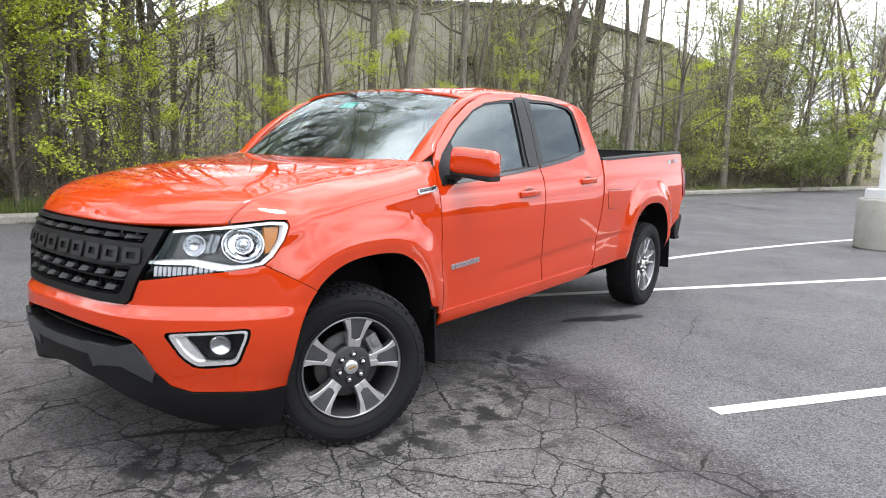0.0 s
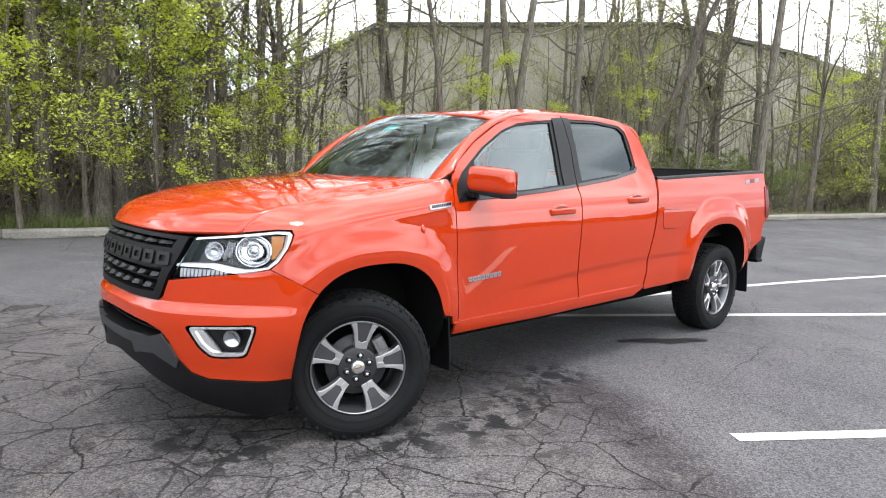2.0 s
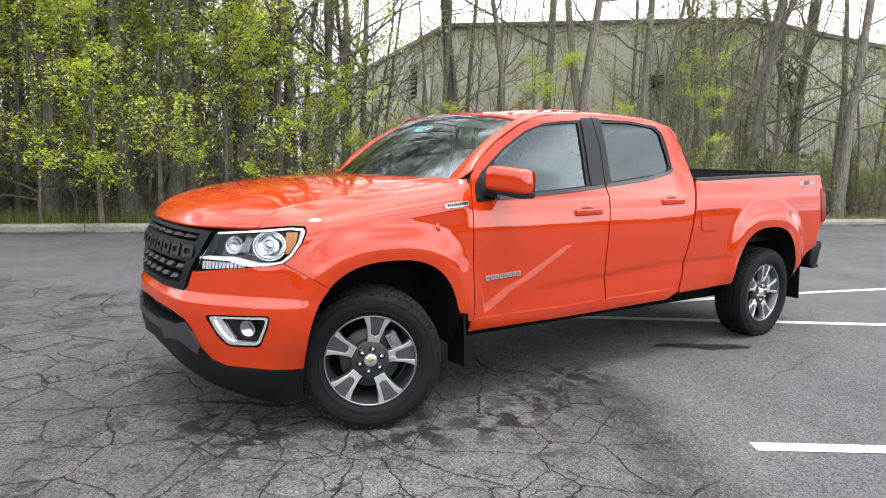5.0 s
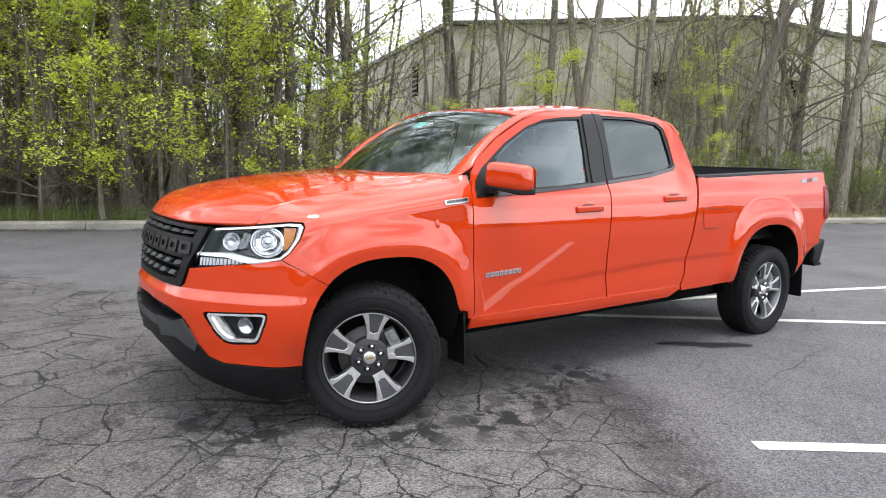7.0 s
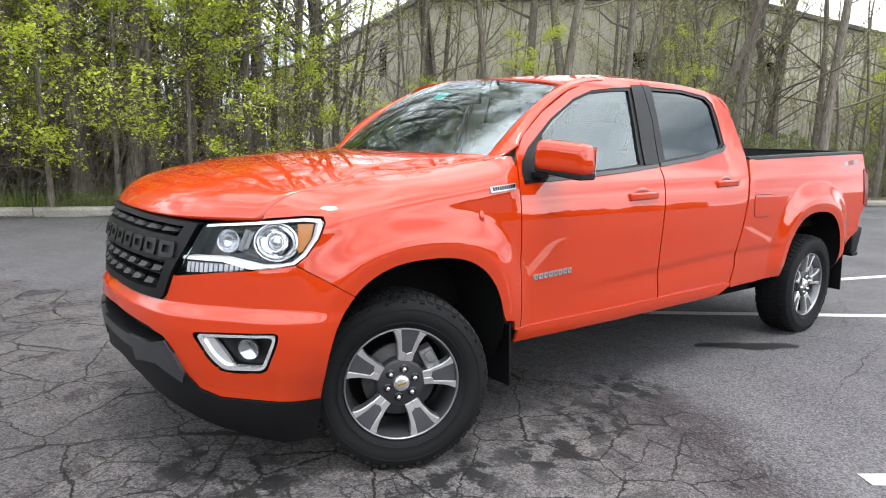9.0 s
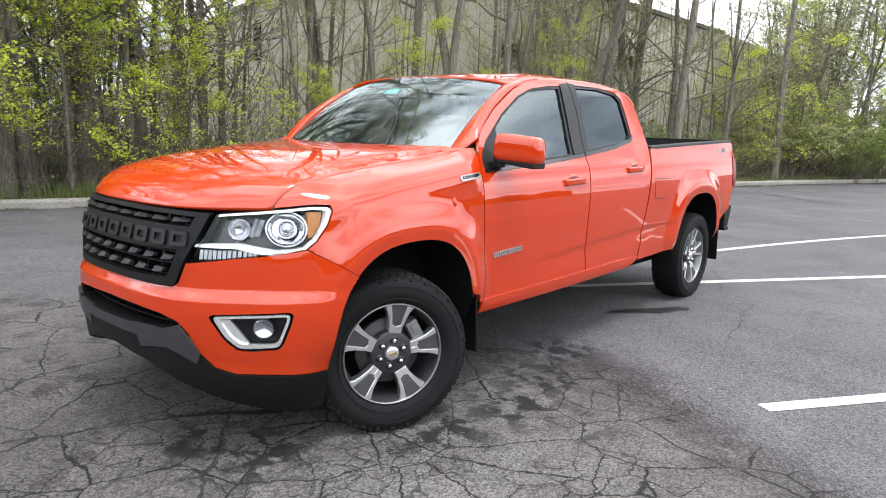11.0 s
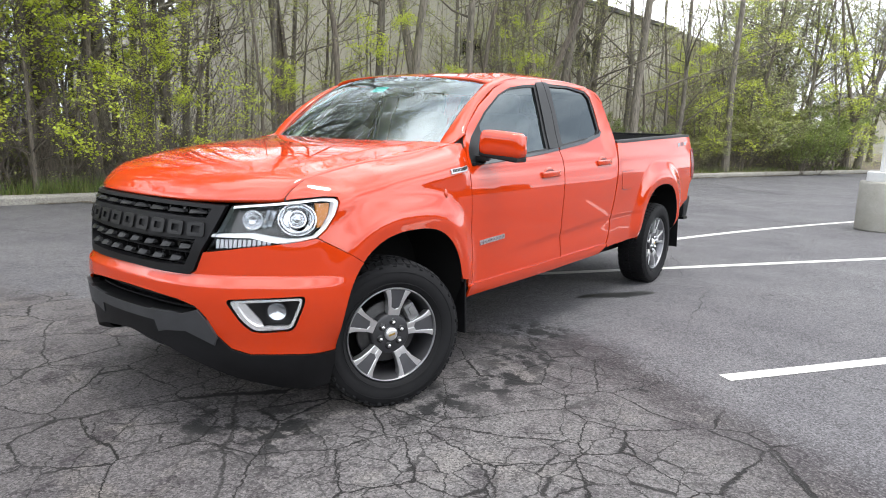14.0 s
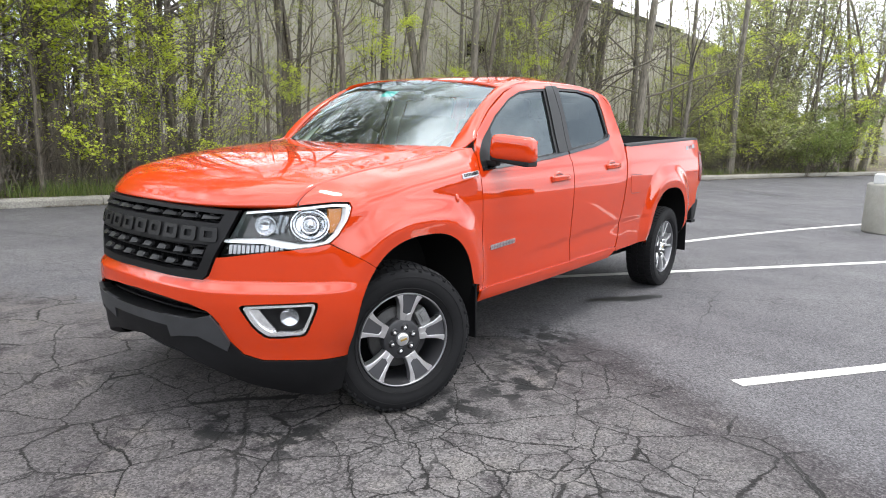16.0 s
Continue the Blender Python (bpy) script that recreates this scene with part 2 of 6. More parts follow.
LEAF_FAR = leaf_material("far_leaf", (0.18, 0.205, 0.080), (0.33, 0.35, 0.16))
LEAF_GREEN = leaf_material("shrub_leaf", (0.14, 0.195, 0.045), (0.27, 0.32, 0.10))
GRASS = leaf_material("grass_blade", (0.0744, 0.124, 0.0217), (0.186, 0.2108, 0.062), 0.3)


# ---- mesh helpers ----
def link_mesh(name, verts, faces, mat, parent=None, smooth=True, label=""):
    me = bpy.data.meshes.new(name)
    me.from_pydata([tuple(v) for v in verts], [], [tuple(f) for f in faces])
    me.materials.append(mat)
    me.polygons.foreach_set("use_smooth", [smooth] * len(me.polygons))
    me.update()
    ob = new(name, me)
    if parent is not None:
        ob.parent = parent
    return tagged(ob, label) if label else ob


def part(name, bm, mat, parent=None, label="", smooth=False):
    me = bpy.data.meshes.new(name)
    bmesh.ops.recalc_face_normals(bm, faces=bm.faces)
    bm.to_mesh(me)
    bm.free()
    for one in (mat if isinstance(mat, (list, tuple)) else (mat,)):
        me.materials.append(one)
    me.polygons.foreach_set("use_smooth", [smooth] * len(me.polygons))
    ob = new(name, me)
    if parent is not None:
        ob.parent = parent
    return tagged(ob, label) if label else ob


def empty(name, m, label="", category="", group="", kind=""):
    ob = new(name)
    ob.empty_display_size = 0.2
    ob.matrix_world = m
    return tagged(ob, label, category, group, kind)


def box(bm, size, centre, bevel=0.0, turn=None, segments=2):
    """Adds a box to bm, its edges rounded."""
    made = bmesh.ops.create_cube(bm, size=1.0, matrix=Matrix.Translation(centre) @ (turn or Matrix()) @ Matrix.Diagonal((*size, 1)))
    if bevel:
        edges = {e for v in made["verts"] for e in v.link_edges}
        bmesh.ops.bevel(bm, geom=list(edges), offset=bevel, segments=segments, affect="EDGES", profile=0.7)
    return bm


def boxed(name, size, centre, mat, parent=None, bevel=0.0, turn=None, label="", smooth=False):
    return part(name, box(bmesh.new(), size, centre, bevel, turn), mat, parent, label, smooth)


def lathe(profile, axis="z", steps=32, closed=False):
    """Verts and faces of a profile [(radius, height)] turned about an axis."""
    verts, faces = [], []
    n = len(profile)
    for i in range(steps):
        a = 2 * math.pi * i / steps
        for r, h in profile:
            c, s = r * math.cos(a), r * math.sin(a)
            verts.append({"z": (c, s, h), "x": (h, c, s), "y": (c, h, s)}[axis])
    for i in range(steps):
        j = (i + 1) % steps
        for k in range(n - 1 + closed):
            k2 = (k + 1) % n
            faces.append((i * n + k, j * n + k, j * n + k2, i * n + k2))
    return verts, faces


# ---- ground ----
def kerb_x(y):
    """Where the lot's edge runs."""
    return -9.0 + 0.29 * y + 0.012 * max(0.0, y - 16.0) ** 2 * 0.35 if y < 40 else -9.0 + 0.29 * y + 0.0042 * 576 + 0.2 * (y - 40)


def ground_height(x, y):
    """Height of the earth behind the kerb; the lot itself is level."""
    d = kerb_x(y) - x
    if d <= 0:
        return 0.0
    return 0.10 * min(1.0, d / 0.3) + 0.05 * noise.noise((x * 0.5, y * 0.5, 3.0)) * min(1.0, d / 1.5)


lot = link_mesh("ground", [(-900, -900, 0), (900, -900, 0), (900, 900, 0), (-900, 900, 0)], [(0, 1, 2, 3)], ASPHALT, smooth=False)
tagged(lot, "dark cracked asphalt of a parking lot", "ground", kind="structure")

ys = [-60 + i * 1.0 for i in range(181)]
offsets = [0.14, 0.5, 1.0, 2.0, 3.5, 6.0, 10.0, 18.0, 40.0, 90.0]
verts = [(kerb_x(y) - d, y, ground_height(kerb_x(y) - d, y) + 0.03) for y in ys for d in offsets]
w = len(offsets)
faces = [(i * w + k, i * w + k + 1, (i + 1) * w + k + 1, (i + 1) * w + k) for i in range(len(ys) - 1) for k in range(w - 1)]
tagged(link_mesh("ground_verge", verts, faces, LITTER), "brown leaf litter under the trees beside the kerb", "earth", kind="structure")


def kerb_run():
    kerb = empty("kerb", pose(0, 0, 0), "weathered pale concrete kerb along the lot's edge", "kerb", kind="structure")
    y = -21.0
    k = 0
    while y < 50:
        step = 3.0
        y2 = y + step - 0.012
        verts, faces = [], []
        n = 6
        for i in range(n + 1):
            yy = y + (y2 - y) * i / n
            x = kerb_x(yy)
            lift = 0.006 * noise.noise((0.7 * yy, 1.3, 0.2))
            for dx, z in ((0.0, -0.02), (0.004, 0.10), (-0.02, 0.135), (-0.06, 0.145), (-0.135, 0.145), (-0.15, 0.12), (-0.15, -0.02)):
                verts.append((x + dx, yy, z + (lift if z > 0 else 0)))
        for i in range(n):
            for j in range(6):
                faces.append((i * 7 + j, i * 7 + j + 1, (i + 1) * 7 + j + 1, (i + 1) * 7 + j))
        faces.append(tuple(range(7)))
        faces.append(tuple(n * 7 + j for j in reversed(range(7))))
        link_mesh("kerb_stone", verts, faces, KERB_STONE, kerb, smooth=False)
        y += step
        k += 1


kerb_run()


def painted_line(name, points, width, label):
    """A band of paint along a polyline on the asphalt."""
    verts, faces = [], []
    for i, (x, y) in enumerate(points):
        a, b = points[max(0, i - 1)], points[min(len(points) - 1, i + 1)]
        d = Vector((b[0] - a[0], b[1] - a[1])).normalized()
        for s in (-0.5, 0.5):
            verts.append((x - d.y * width * s, y + d.x * width * s, 0.004))
    for i in range(len(points) - 1):
        faces.append((2 * i, 2 * i + 2, 2 * i + 3, 2 * i + 1))
    ob = link_mesh(name, verts, faces, LINE_PAINT, smooth=False)
    return tagged(ob, label, "parking line", "painted lines on the lot", "structure")


STALL = Vector((0.577, 0.817))
for start, length in (((2.09, 1.50), 5.5), ((-0.55, 2.60), 8.0)):
    painted_line("trim_parking_line", [(start[0] + STALL.x * d, start[1] + STALL.y * d) for d in (0, length)], 0.10, "worn white painted stall line on the asphalt")
arc = [(-0.62 + 0.158 * s + 0.018 * s * s, 3.0 + 0.96 * s) for s in [0.5 * i for i in range(18)]]
painted_line("trim_parking_line", arc, 0.10, "curved white painted line running to the lamp base")


def kerb_debris():
    """Soil and dead leaves swept against the kerb's foot."""
    rng = random.Random(21)
    verts, faces = [], []
    for _ in range(5200):
        y = rng.uniform(-9, 30)
        if noise.noise((y * 1.3, 0.0, 9.0)) < -0.25:
            continue
        x = kerb_x(y) + 0.01 + abs(rng.gauss(0, 0.07))
        a, s_ = rng.uniform(0, 6.28), rng.uniform(0.012, 0.035)
        z = 0.004 + rng.uniform(0, 0.02)
        k = len(verts)
        verts += [(x + s_ * math.cos(a + q), y + s_ * math.sin(a + q) * 0.6, z + rng.uniform(0, 0.012)) for q in (0, 1.57, 3.14, 4.71)]
        faces.append((k, k + 1, k + 2, k + 3))
    tagged(link_mesh("kerb_debris", verts, faces, LITTER, None, False), "soil and dead leaves against the kerb foot", "debris", kind="stuff")


kerb_debris()

# a tarred crack across the far lot and a wet streak by the truck
CRACK_TAR = material("crack_tar", (0.007, 0.007, 0.007), 0.55)


def streak(name, points, width, seed, label):
    rng = random.Random(seed)
    line = spline2(points, 8)
    verts, faces = [], []
    for i, (x, y) in enumerate(line):
        a, b = line[max(0, i - 1)], line[min(len(line) - 1, i + 1)]
        d = Vector((b[0] - a[0], b[1] - a[1])).normalized()
        t = i / (len(line) - 1)
        w = width * (0.15 + math.sin(math.pi * t) ** 0.6) * rng.uniform(0.6, 1.0)
        k = rng.gauss(0, 0.08) * width
        verts += [(x - d.y * (w / 2 + k), y + d.x * (w / 2 + k), 0.003), (x + d.y * (w / 2 - k), y - d.x * (w / 2 - k), 0.003)]
    faces = [(2 * i, 2 * i + 1, 2 * i + 3, 2 * i + 2) for i in range(len(line) - 1)]
    return tagged(link_mesh(name, verts, faces, CRACK_TAR, None, False), label, "stain", kind="structure")


def spline2(points, per):
    out = []
    for i in range(len(points) - 1):
        p0, p1, p2, p3 = (points[max(0, min(len(points) - 1, i + k))] for k in (-1, 0, 1, 2))
        for j in range(per):
            t = j / per
            out.append(tuple(0.5 * (2 * b + (c - a) * t + (2 * a - 5 * b + 4 * c - d) * t * t + (3 * b - a - 3 * c + d) * t ** 3) for a, b, c, d in zip(p0, p1, p2, p3)))
    return out + [points[-1]]


streak("trim_stain", [(0.60, 2.66), (0.72, 2.84), (0.84, 2.98), (0.95, 3.18), (1.05, 3.28)], 0.15, 3, "dark wet streak on the asphalt beside the truck")
streak("trim_crack", [(-2.4, 17.1), (-1.4, 16.44), (-0.9, 16.0), (-0.3, 15.3)], 0.10, 4, "dark open crack across the far asphalt")


# ---- lamp post ----
def lamp_post(x, y):
    post = empty("lamp_post", pose(x, y, 0), "white square lamp post on a round concrete base", "lamp post")
    v, f = lathe([(0.0, 0.0), (0.345, 0.0), (0.35, 0.03), (0.35, 0.72), (0.34, 0.745), (0.32, 0.755), (0.0, 0.755)], steps=48)
    link_mesh("concrete_base", v, f, CONCRETE, post, label="round stained concrete base")
    boxed("base_cover", (0.50, 0.50, 0.14), (0, 0, 0.825), WHITE_METAL, post, 0.012)
    bm = bmesh.new()
    box(bm, (0.20, 0.20, 7.0), (0, 0, 4.39), 0.02)
    for v in bm.verts:
        k = 1 - 0.05 * (v.co.z - 1)
        v.co.x *= k
        v.co.y *= k
    part("pole", bm, WHITE_METAL, post)
    return post


lamp_post(2.25, 9.85)

# ---- building ----
def ribbed(name, a, b, parent, mat, z0=0.0, z1=6.0, rib=0.30, depth=0.035, label=""):
    """A wall of ribbed metal sheet from a to b, ribs on its outer side."""
    a, b = Vector(a), Vector(b)
    d = (b - a).normalized()
    out = Vector((d.y, -d.x))
    length = (b - a).length
    verts, faces, row = [], [], []
    s = 0.0
    while s < length:
        for ds, o in ((0.0, 0.0), (rib - 0.075, 0.0), (rib - 0.055, depth), (rib - 0.02, depth)):
            if s + ds <= length:
                row.append((s + ds, o))
        s += rib
    row.append((length, 0.0))
    for s, o in row:
        p = a + d * s + out * o
        verts += [(p.x, p.y, z0), (p.x, p.y, z1)]
    faces = [(2 * i, 2 * i + 2, 2 * i + 3, 2 * i + 1) for i in range(len(row) - 1)]
    return link_mesh(name, verts, faces, mat, parent, False, label)


def sheet_material(name, a, b):
    m = material(name, a, 0.6)
    n = Nodes(m)
    streak = n.noise(n.scaled(n.where, (1.6, 1.6, 0.18)), 2.4, 6.0, 0.65)
    tone = n.mix(n.ramp(streak, (0.32, 0.0), (0.7, 1.0)), a, b)
    n.base(n.mix(n.ramp(n.noise(n.where, 0.7, 4.0), (0.5, 0.0), (0.75, 0.5)), tone, (0.25, 0.22, 0.15)))
    n.bump(n.noise(n.where, 30.0, 3.0), 0.1, 0.005)
    return m


SHEET_PALE = sheet_material("pale_sheet_metal", (0.405, 0.385, 0.318), (0.520, 0.497, 0.425))
SHEET_TAN = sheet_material("tan_panel", (0.2108, 0.1922, 0.1395), (0.279, 0.2573, 0.1922))
FASCIA = material("dark_gutter", (0.062, 0.0589, 0.0527), 0.6)
ROOF_SHEET = sheet_material("roof_sheet", (0.248, 0.248, 0.2356), (0.31, 0.31, 0.2914))
# near-black that puts the shade of openings and undersides into the colour
SHADE_BLACK = material("shade_black", (0.005, 0.005, 0.005), 1.0, 0.0, Specular_IOR_Level=0.1)
VENT_METAL = speckled("vent_metal", (0.15, 0.1425, 0.1275), (0.2475, 0.2325, 0.2101), 5.0, 0.6, 0.1, 0.003, 60.0)

B0, B1, B2, BL = (-15.9, 12.45), (-8.55, 18.85), (-7.75, 29.0), (-52.0, 23.2)
EAVE = 6.0


def building():
    house = empty("warehouse", pose(-15, 20, 0), "tan ribbed metal warehouse behind bare spring trees", "building")
    base = Matrix.Translation((15, -20, 0))

    def child(ob):
        ob.data.transform(base)
        ob.parent = house
        return ob

    child(ribbed("wall", B0, B1, None, SHEET_PALE, label="pale ribbed metal wall"))
    child(ribbed("wall", B1, B2, None, SHEET_PALE, label="pale ribbed metal wall"))
    child(ribbed("wall", BL, B0, None, SHEET_TAN, rib=1.2, depth=0.012, label="plain tan panel wall"))
    back = [(-52.0, 60.0), (-7.75, 60.0)]
    for a, b in ((B2, back[1]), (back[1], back[0]), (back[0], BL)):
        child(ribbed("wall", a, b, None, SHEET_TAN, rib=3.0, depth=0.01))
    outline = [BL, B0, B1, B2, back[1], back[0]]
    mid = Vector((-30, 38))
    verts = [(x, y, EAVE + 0.02) for x, y in outline] + [(mid.x, mid.y, EAVE + 0.6)]
    child(link_mesh("roof", verts, [(i, (i + 1) % 6, 6) for i in range(6)], ROOF_SHEET, None, False))
    for a, b, mat, name in ((B0, B1, FASCIA, "gutter"), (B1, B2, FASCIA, "gutter"), (BL, B0, FASCIA, "gutter")):
        a, b = Vector(a), Vector(b)
        d = (b - a).normalized()
        c = (a + b) / 2 + Vector((d.y, -d.x)) * 0.09
        turn = Matrix.Rotation(math.atan2(d.y, d.x), 4, "Z")
        child(boxed(name, ((b - a).length + 0.1, 0.16, 0.16), (c.x, c.y, EAVE - 0.02), mat, None, 0.02, turn))
    # openings on the tan side
    d = (Vector(B0) - Vector(BL)).normalized()
    turn = Matrix.Rotation(math.atan2(d.y, d.x), 4, "Z")
    for s, z, wd, ht in ((4.1, 4.5, 0.75, 1.35), (13.5, 4.6, 0.75, 1.2)):
        p = Vector(B0) - d * s + Vector((d.y, -d.x)) * 0.02
        win = child(boxed("window", (wd, 0.06, ht), (p.x, p.y, z), SHADE_BLACK, None, 0.0, turn, "dark broken louvred window opening"))
        for k in range(7):
            q = p + Vector((d.y, -d.x)) * 0.05
            sl = boxed("slat", (wd, 0.02, 0.07), (q.x, q.y, z - ht / 2 + 0.1 + k * (ht - 0.2) / 6), VENT_METAL, None, 0.0, turn @ Matrix.Rotation(0.5, 4, "X"))
            sl.data.transform(base)
            sl.parent = win
    # hooded fans on the pale walls
    for a, b, s, z in ((B0, B1, 7.1, 4.08), (B1, B2, 2.15, 4.0)):
        a, b = Vector(a), Vector(b)
        d = (b - a).normalized()
        out = Vector((d.y, -d.x))
        turn = Matrix.Rotation(math.atan2(d.y, d.x), 4, "Z")
        p = a + d * s
        bm = bmesh.new()
        box(bm, (0.68, 0.42, 0.02), (0, -0.18, 0.29), 0.0, Matrix.Rotation(0.45, 4, "X"))
        for e in (-1, 1):
            box(bm, (0.02, 0.26, 0.52), (e * 0.32, -0.13, -0.02))
        bm.transform(Matrix.Translation((p.x, p.y, z)) @ turn)
        fan = child(part("vent_hood", bm, VENT_METAL, None, "weathered metal fan hood"))
        # a plain near-black block paints the shade inside the hood
        g = boxed("grating", (0.62, 0.08, 0.56), (p.x + out.x * 0.05, p.y + out.y * 0.05, z), SHADE_BLACK, None, 0.0, turn)
        g.data.transform(base)
        g.parent = fan
    return house


building()


def far_building():
    """A low building seen through the trees at the lot's far end."""
    house = empty("far_building", pose(-1.0, 70.0, 0), "pale low building with a dark roof beyond the trees", "building")
    boxed("wall", (11.0, 8.0, 4.0), (0, 0, 2.0), SHEET_PALE, house)
    bm = bmesh.new()
    low = [bm.verts.new((x, y, 4.004)) for x, y in ((-5.9, -4.5), (5.9, -4.5), (5.9, 4.5), (-5.9, 4.5))]
    top = [bm.verts.new((x, 0, 5.4)) for x in (-5.9, 5.9)]
    for f in ((low[0], low[1], top[1], top[0]), (low[2], low[3], top[0], top[1]), (low[1], low[2], top[1]), (low[3], low[0], top[0]), (low[3], low[2], low[1], low[0])):
        bm.faces.new(f)
    part("roof", bm, FASCIA, house)


far_building()


def added_tree_line():
    """A ring of trees added out of view, so that low reflections turn darker."""
    rng = random.Random(5)
    verts, faces = [], []
    for radius in (58.0, 64.0):
        n = 400
        base = len(verts)
        for i in range(n + 1):
            a = radians(-150 + 215 * i / n)
            h = 5.0 + 2.2 * noise.noise((a * 9, radius, 0.0)) + 1.4 * noise.noise((a * 40, radius, 3.0)) + rng.uniform(-0.7, 0.7)
            r = radius + rng.uniform(-1.5, 1.5)
            verts += [(r * math.cos(a) + 6, r * math.sin(a), 0.0), (r * math.cos(a) + 6, r * math.sin(a), h)]
        faces += [(base + 2 * i, base + 2 * i + 2, base + 2 * i + 3, base + 2 * i + 1) for i in range(n)]
    tagged(link_mesh("backdrop", verts, faces, ADDED_TREE_LINE, None, False), "unseen backdrop of distant trees added to darken low reflections", "tree line", kind="structure")


ADDED_TREE_LINE = speckled("added_tree_line", (0.05, 0.052, 0.034), (0.13, 0.14, 0.08), 0.35, 1.0, 0.6, 0.2, 3.0)
added_tree_line()

# ---- pickup truck: shape of its skin ----
def lerp_table(table, v):
    if v <= table[0][0]:
        return table[0][1]
    for (a, fa), (b, fb) in zip(table, table[1:]):
        if v <= b:
            return fa + (fb - fa) * (v - a) / (b - a)
    return table[-1][1]


def soft(table, v, r=0.012):
    """The table's value, its corners rounded."""
    return sum(k * lerp_table(table, v + d * r) for k, d in ((0.25, -1), (0.5, 0), (0.25, 1)))


DOOR = [(0.2, 0.10), (0.36, 0.06), (0.43, 0.028), (0.47, 0.013), (0.50, 0.010), (0.56, 0.008), (0.63, 0.006), (0.70, 0.004), (0.80, 0.002), (0.92, 0.0),
        (1.02, 0.003), (1.06, 0.008), (1.12, 0.020), (1.18, 0.038), (1.23, 0.062), (1.35, 0.108), (1.67, 0.212), (1.72, 0.24)]
BED = [(0.2, 0.10), (0.36, 0.06), (0.44, 0.030), (0.50, 0.018), (0.60, 0.012), (0.66, 0.008), (0.80, 0.003), (0.95, 0.0), (1.05, 0.003), (1.10, 0.008), (1.18, 0.022), (1.28, 0.048), (1.37, 0.066)]
HALF = 0.893


def smooth(a, b, v):
    t = min(1.0, max(0.0, (v - a) / (b - a)))
    return t * t * (3 - 2 * t)


HOOD_CUT = [(-0.70, 1.044), (-0.655, 1.053), (-0.645, 1.068), (-0.635, 1.080), (-0.61, 1.103), (-0.58, 1.120), (-0.53, 1.143), (-0.46, 1.158), (-0.36, 1.171), (-0.25, 1.186), (-0.1, 1.208), (0.11, 1.231), (0.35, 1.260), (0.62, 1.300), (0.8, 1.33)]
ARCHES = ((0.055, 0.400, 0.445, 0.487), (3.655, 0.400, 0.470, 0.527))


def arch_radius(y, z):
    """How far out from the nearer wheel opening: 1 at its edge."""
    return min((((abs(y - cy) / a) ** 2.6 + (max(0.0, z - cz) / b) ** 2.6) ** (1 / 2.6)) if z > cz - 0.2 else 9.0 for cy, cz, a, b in ARCHES)


def crease_height(y):
    return 0.640 + 0.075 * smooth(0.7, 2.6, y)


def side_inset(y, z):
    k = smooth(2.45, 2.75, y)
    d = soft(DOOR, z) * (1 - k) + (soft(BED, z) * k if k > 0 else 0.0)
    f = smooth(0.62, 0.50, y)
    if f > 0:
        top = soft(HOOD_CUT, y, 0.05)
        q = min(1.3, max(0.0, (z - top + 0.15) / 0.15))
        d = d * (1 - f) + f * (soft(DOOR, min(z, 1.05)) + 0.142 * q ** 2.3)
    r = arch_radius(y, z)
    if r < 1.7:
        k = min(1.0, max(0.0, (1.42 - r) / 0.30))
        d -= (0.038 * (0.45 * k + 0.55 * smooth(0.0, 1.0, k)) - 0.004 * smooth(1.12, 1.0, r)) * smooth(0.40, 0.60, z)
    # the crease low on the doors, that climbs towards the bed
    c = crease_height(y)
    if c - 0.13 < z < c + 0.012:
        d += 0.006 * smooth(0.85, 1.60, y) * smooth(c + 0.012, c - 0.004, z) * smooth(c - 0.13, c - 0.02, z) * smooth(1.05, 1.30, r)
    return d


def side_x(y, z):
    return HALF - side_inset(y, z)


PLAN = [(0.0, -0.905), (0.2, -0.898), (0.40, -0.865), (0.55, -0.795), (0.68, -0.69), (0.78, -0.60), (0.845, -0.51), (0.876, -0.40), (0.888, -0.25), (0.893, -0.10), (0.893, 0.0)]
NOSE = [(0.2, 0.09), (0.28, 0.05), (0.36, 0.03), (0.42, 0.025), (0.50, 0.012), (0.58, 0.004), (0.63, 0.0), (0.686, 0.002), (0.692, 0.005), (0.720, 0.025), (0.728, 0.029), (0.78, 0.032),
        (0.86, 0.037), (0.90, 0.045), (1.00, 0.070), (1.04, 0.082), (1.07, 0.11), (1.10, 0.16), (1.13, 0.23)]


def spline(points, per=12):
    """A smooth line through points."""
    out = []
    for i in range(len(points) - 1):
        p0, p1, p2, p3 = (points[max(0, min(len(points) - 1, i + k))] for k in (-1, 0, 1, 2))
        for j in range(per):
            t = j / per
            out.append(tuple(0.5 * (2 * b + (c - a) * t + (2 * a - 5 * b + 4 * c - d) * t * t + (3 * b - a - 3 * c + d) * t ** 3)
                             for a, b, c, d in zip(p0, p1, p2, p3)))
    return out + [tuple(points[-1])]


PLAN_LINE = spline(PLAN)
_len = [0.0]
for _a, _b in zip(PLAN_LINE, PLAN_LINE[1:]):
    _len.append(_len[-1] + math.hypot(_b[0] - _a[0], _b[1] - _a[1]))
PLAN_S = [d - _len[-1] for d in _len]
NOSE_S = PLAN_S[0]


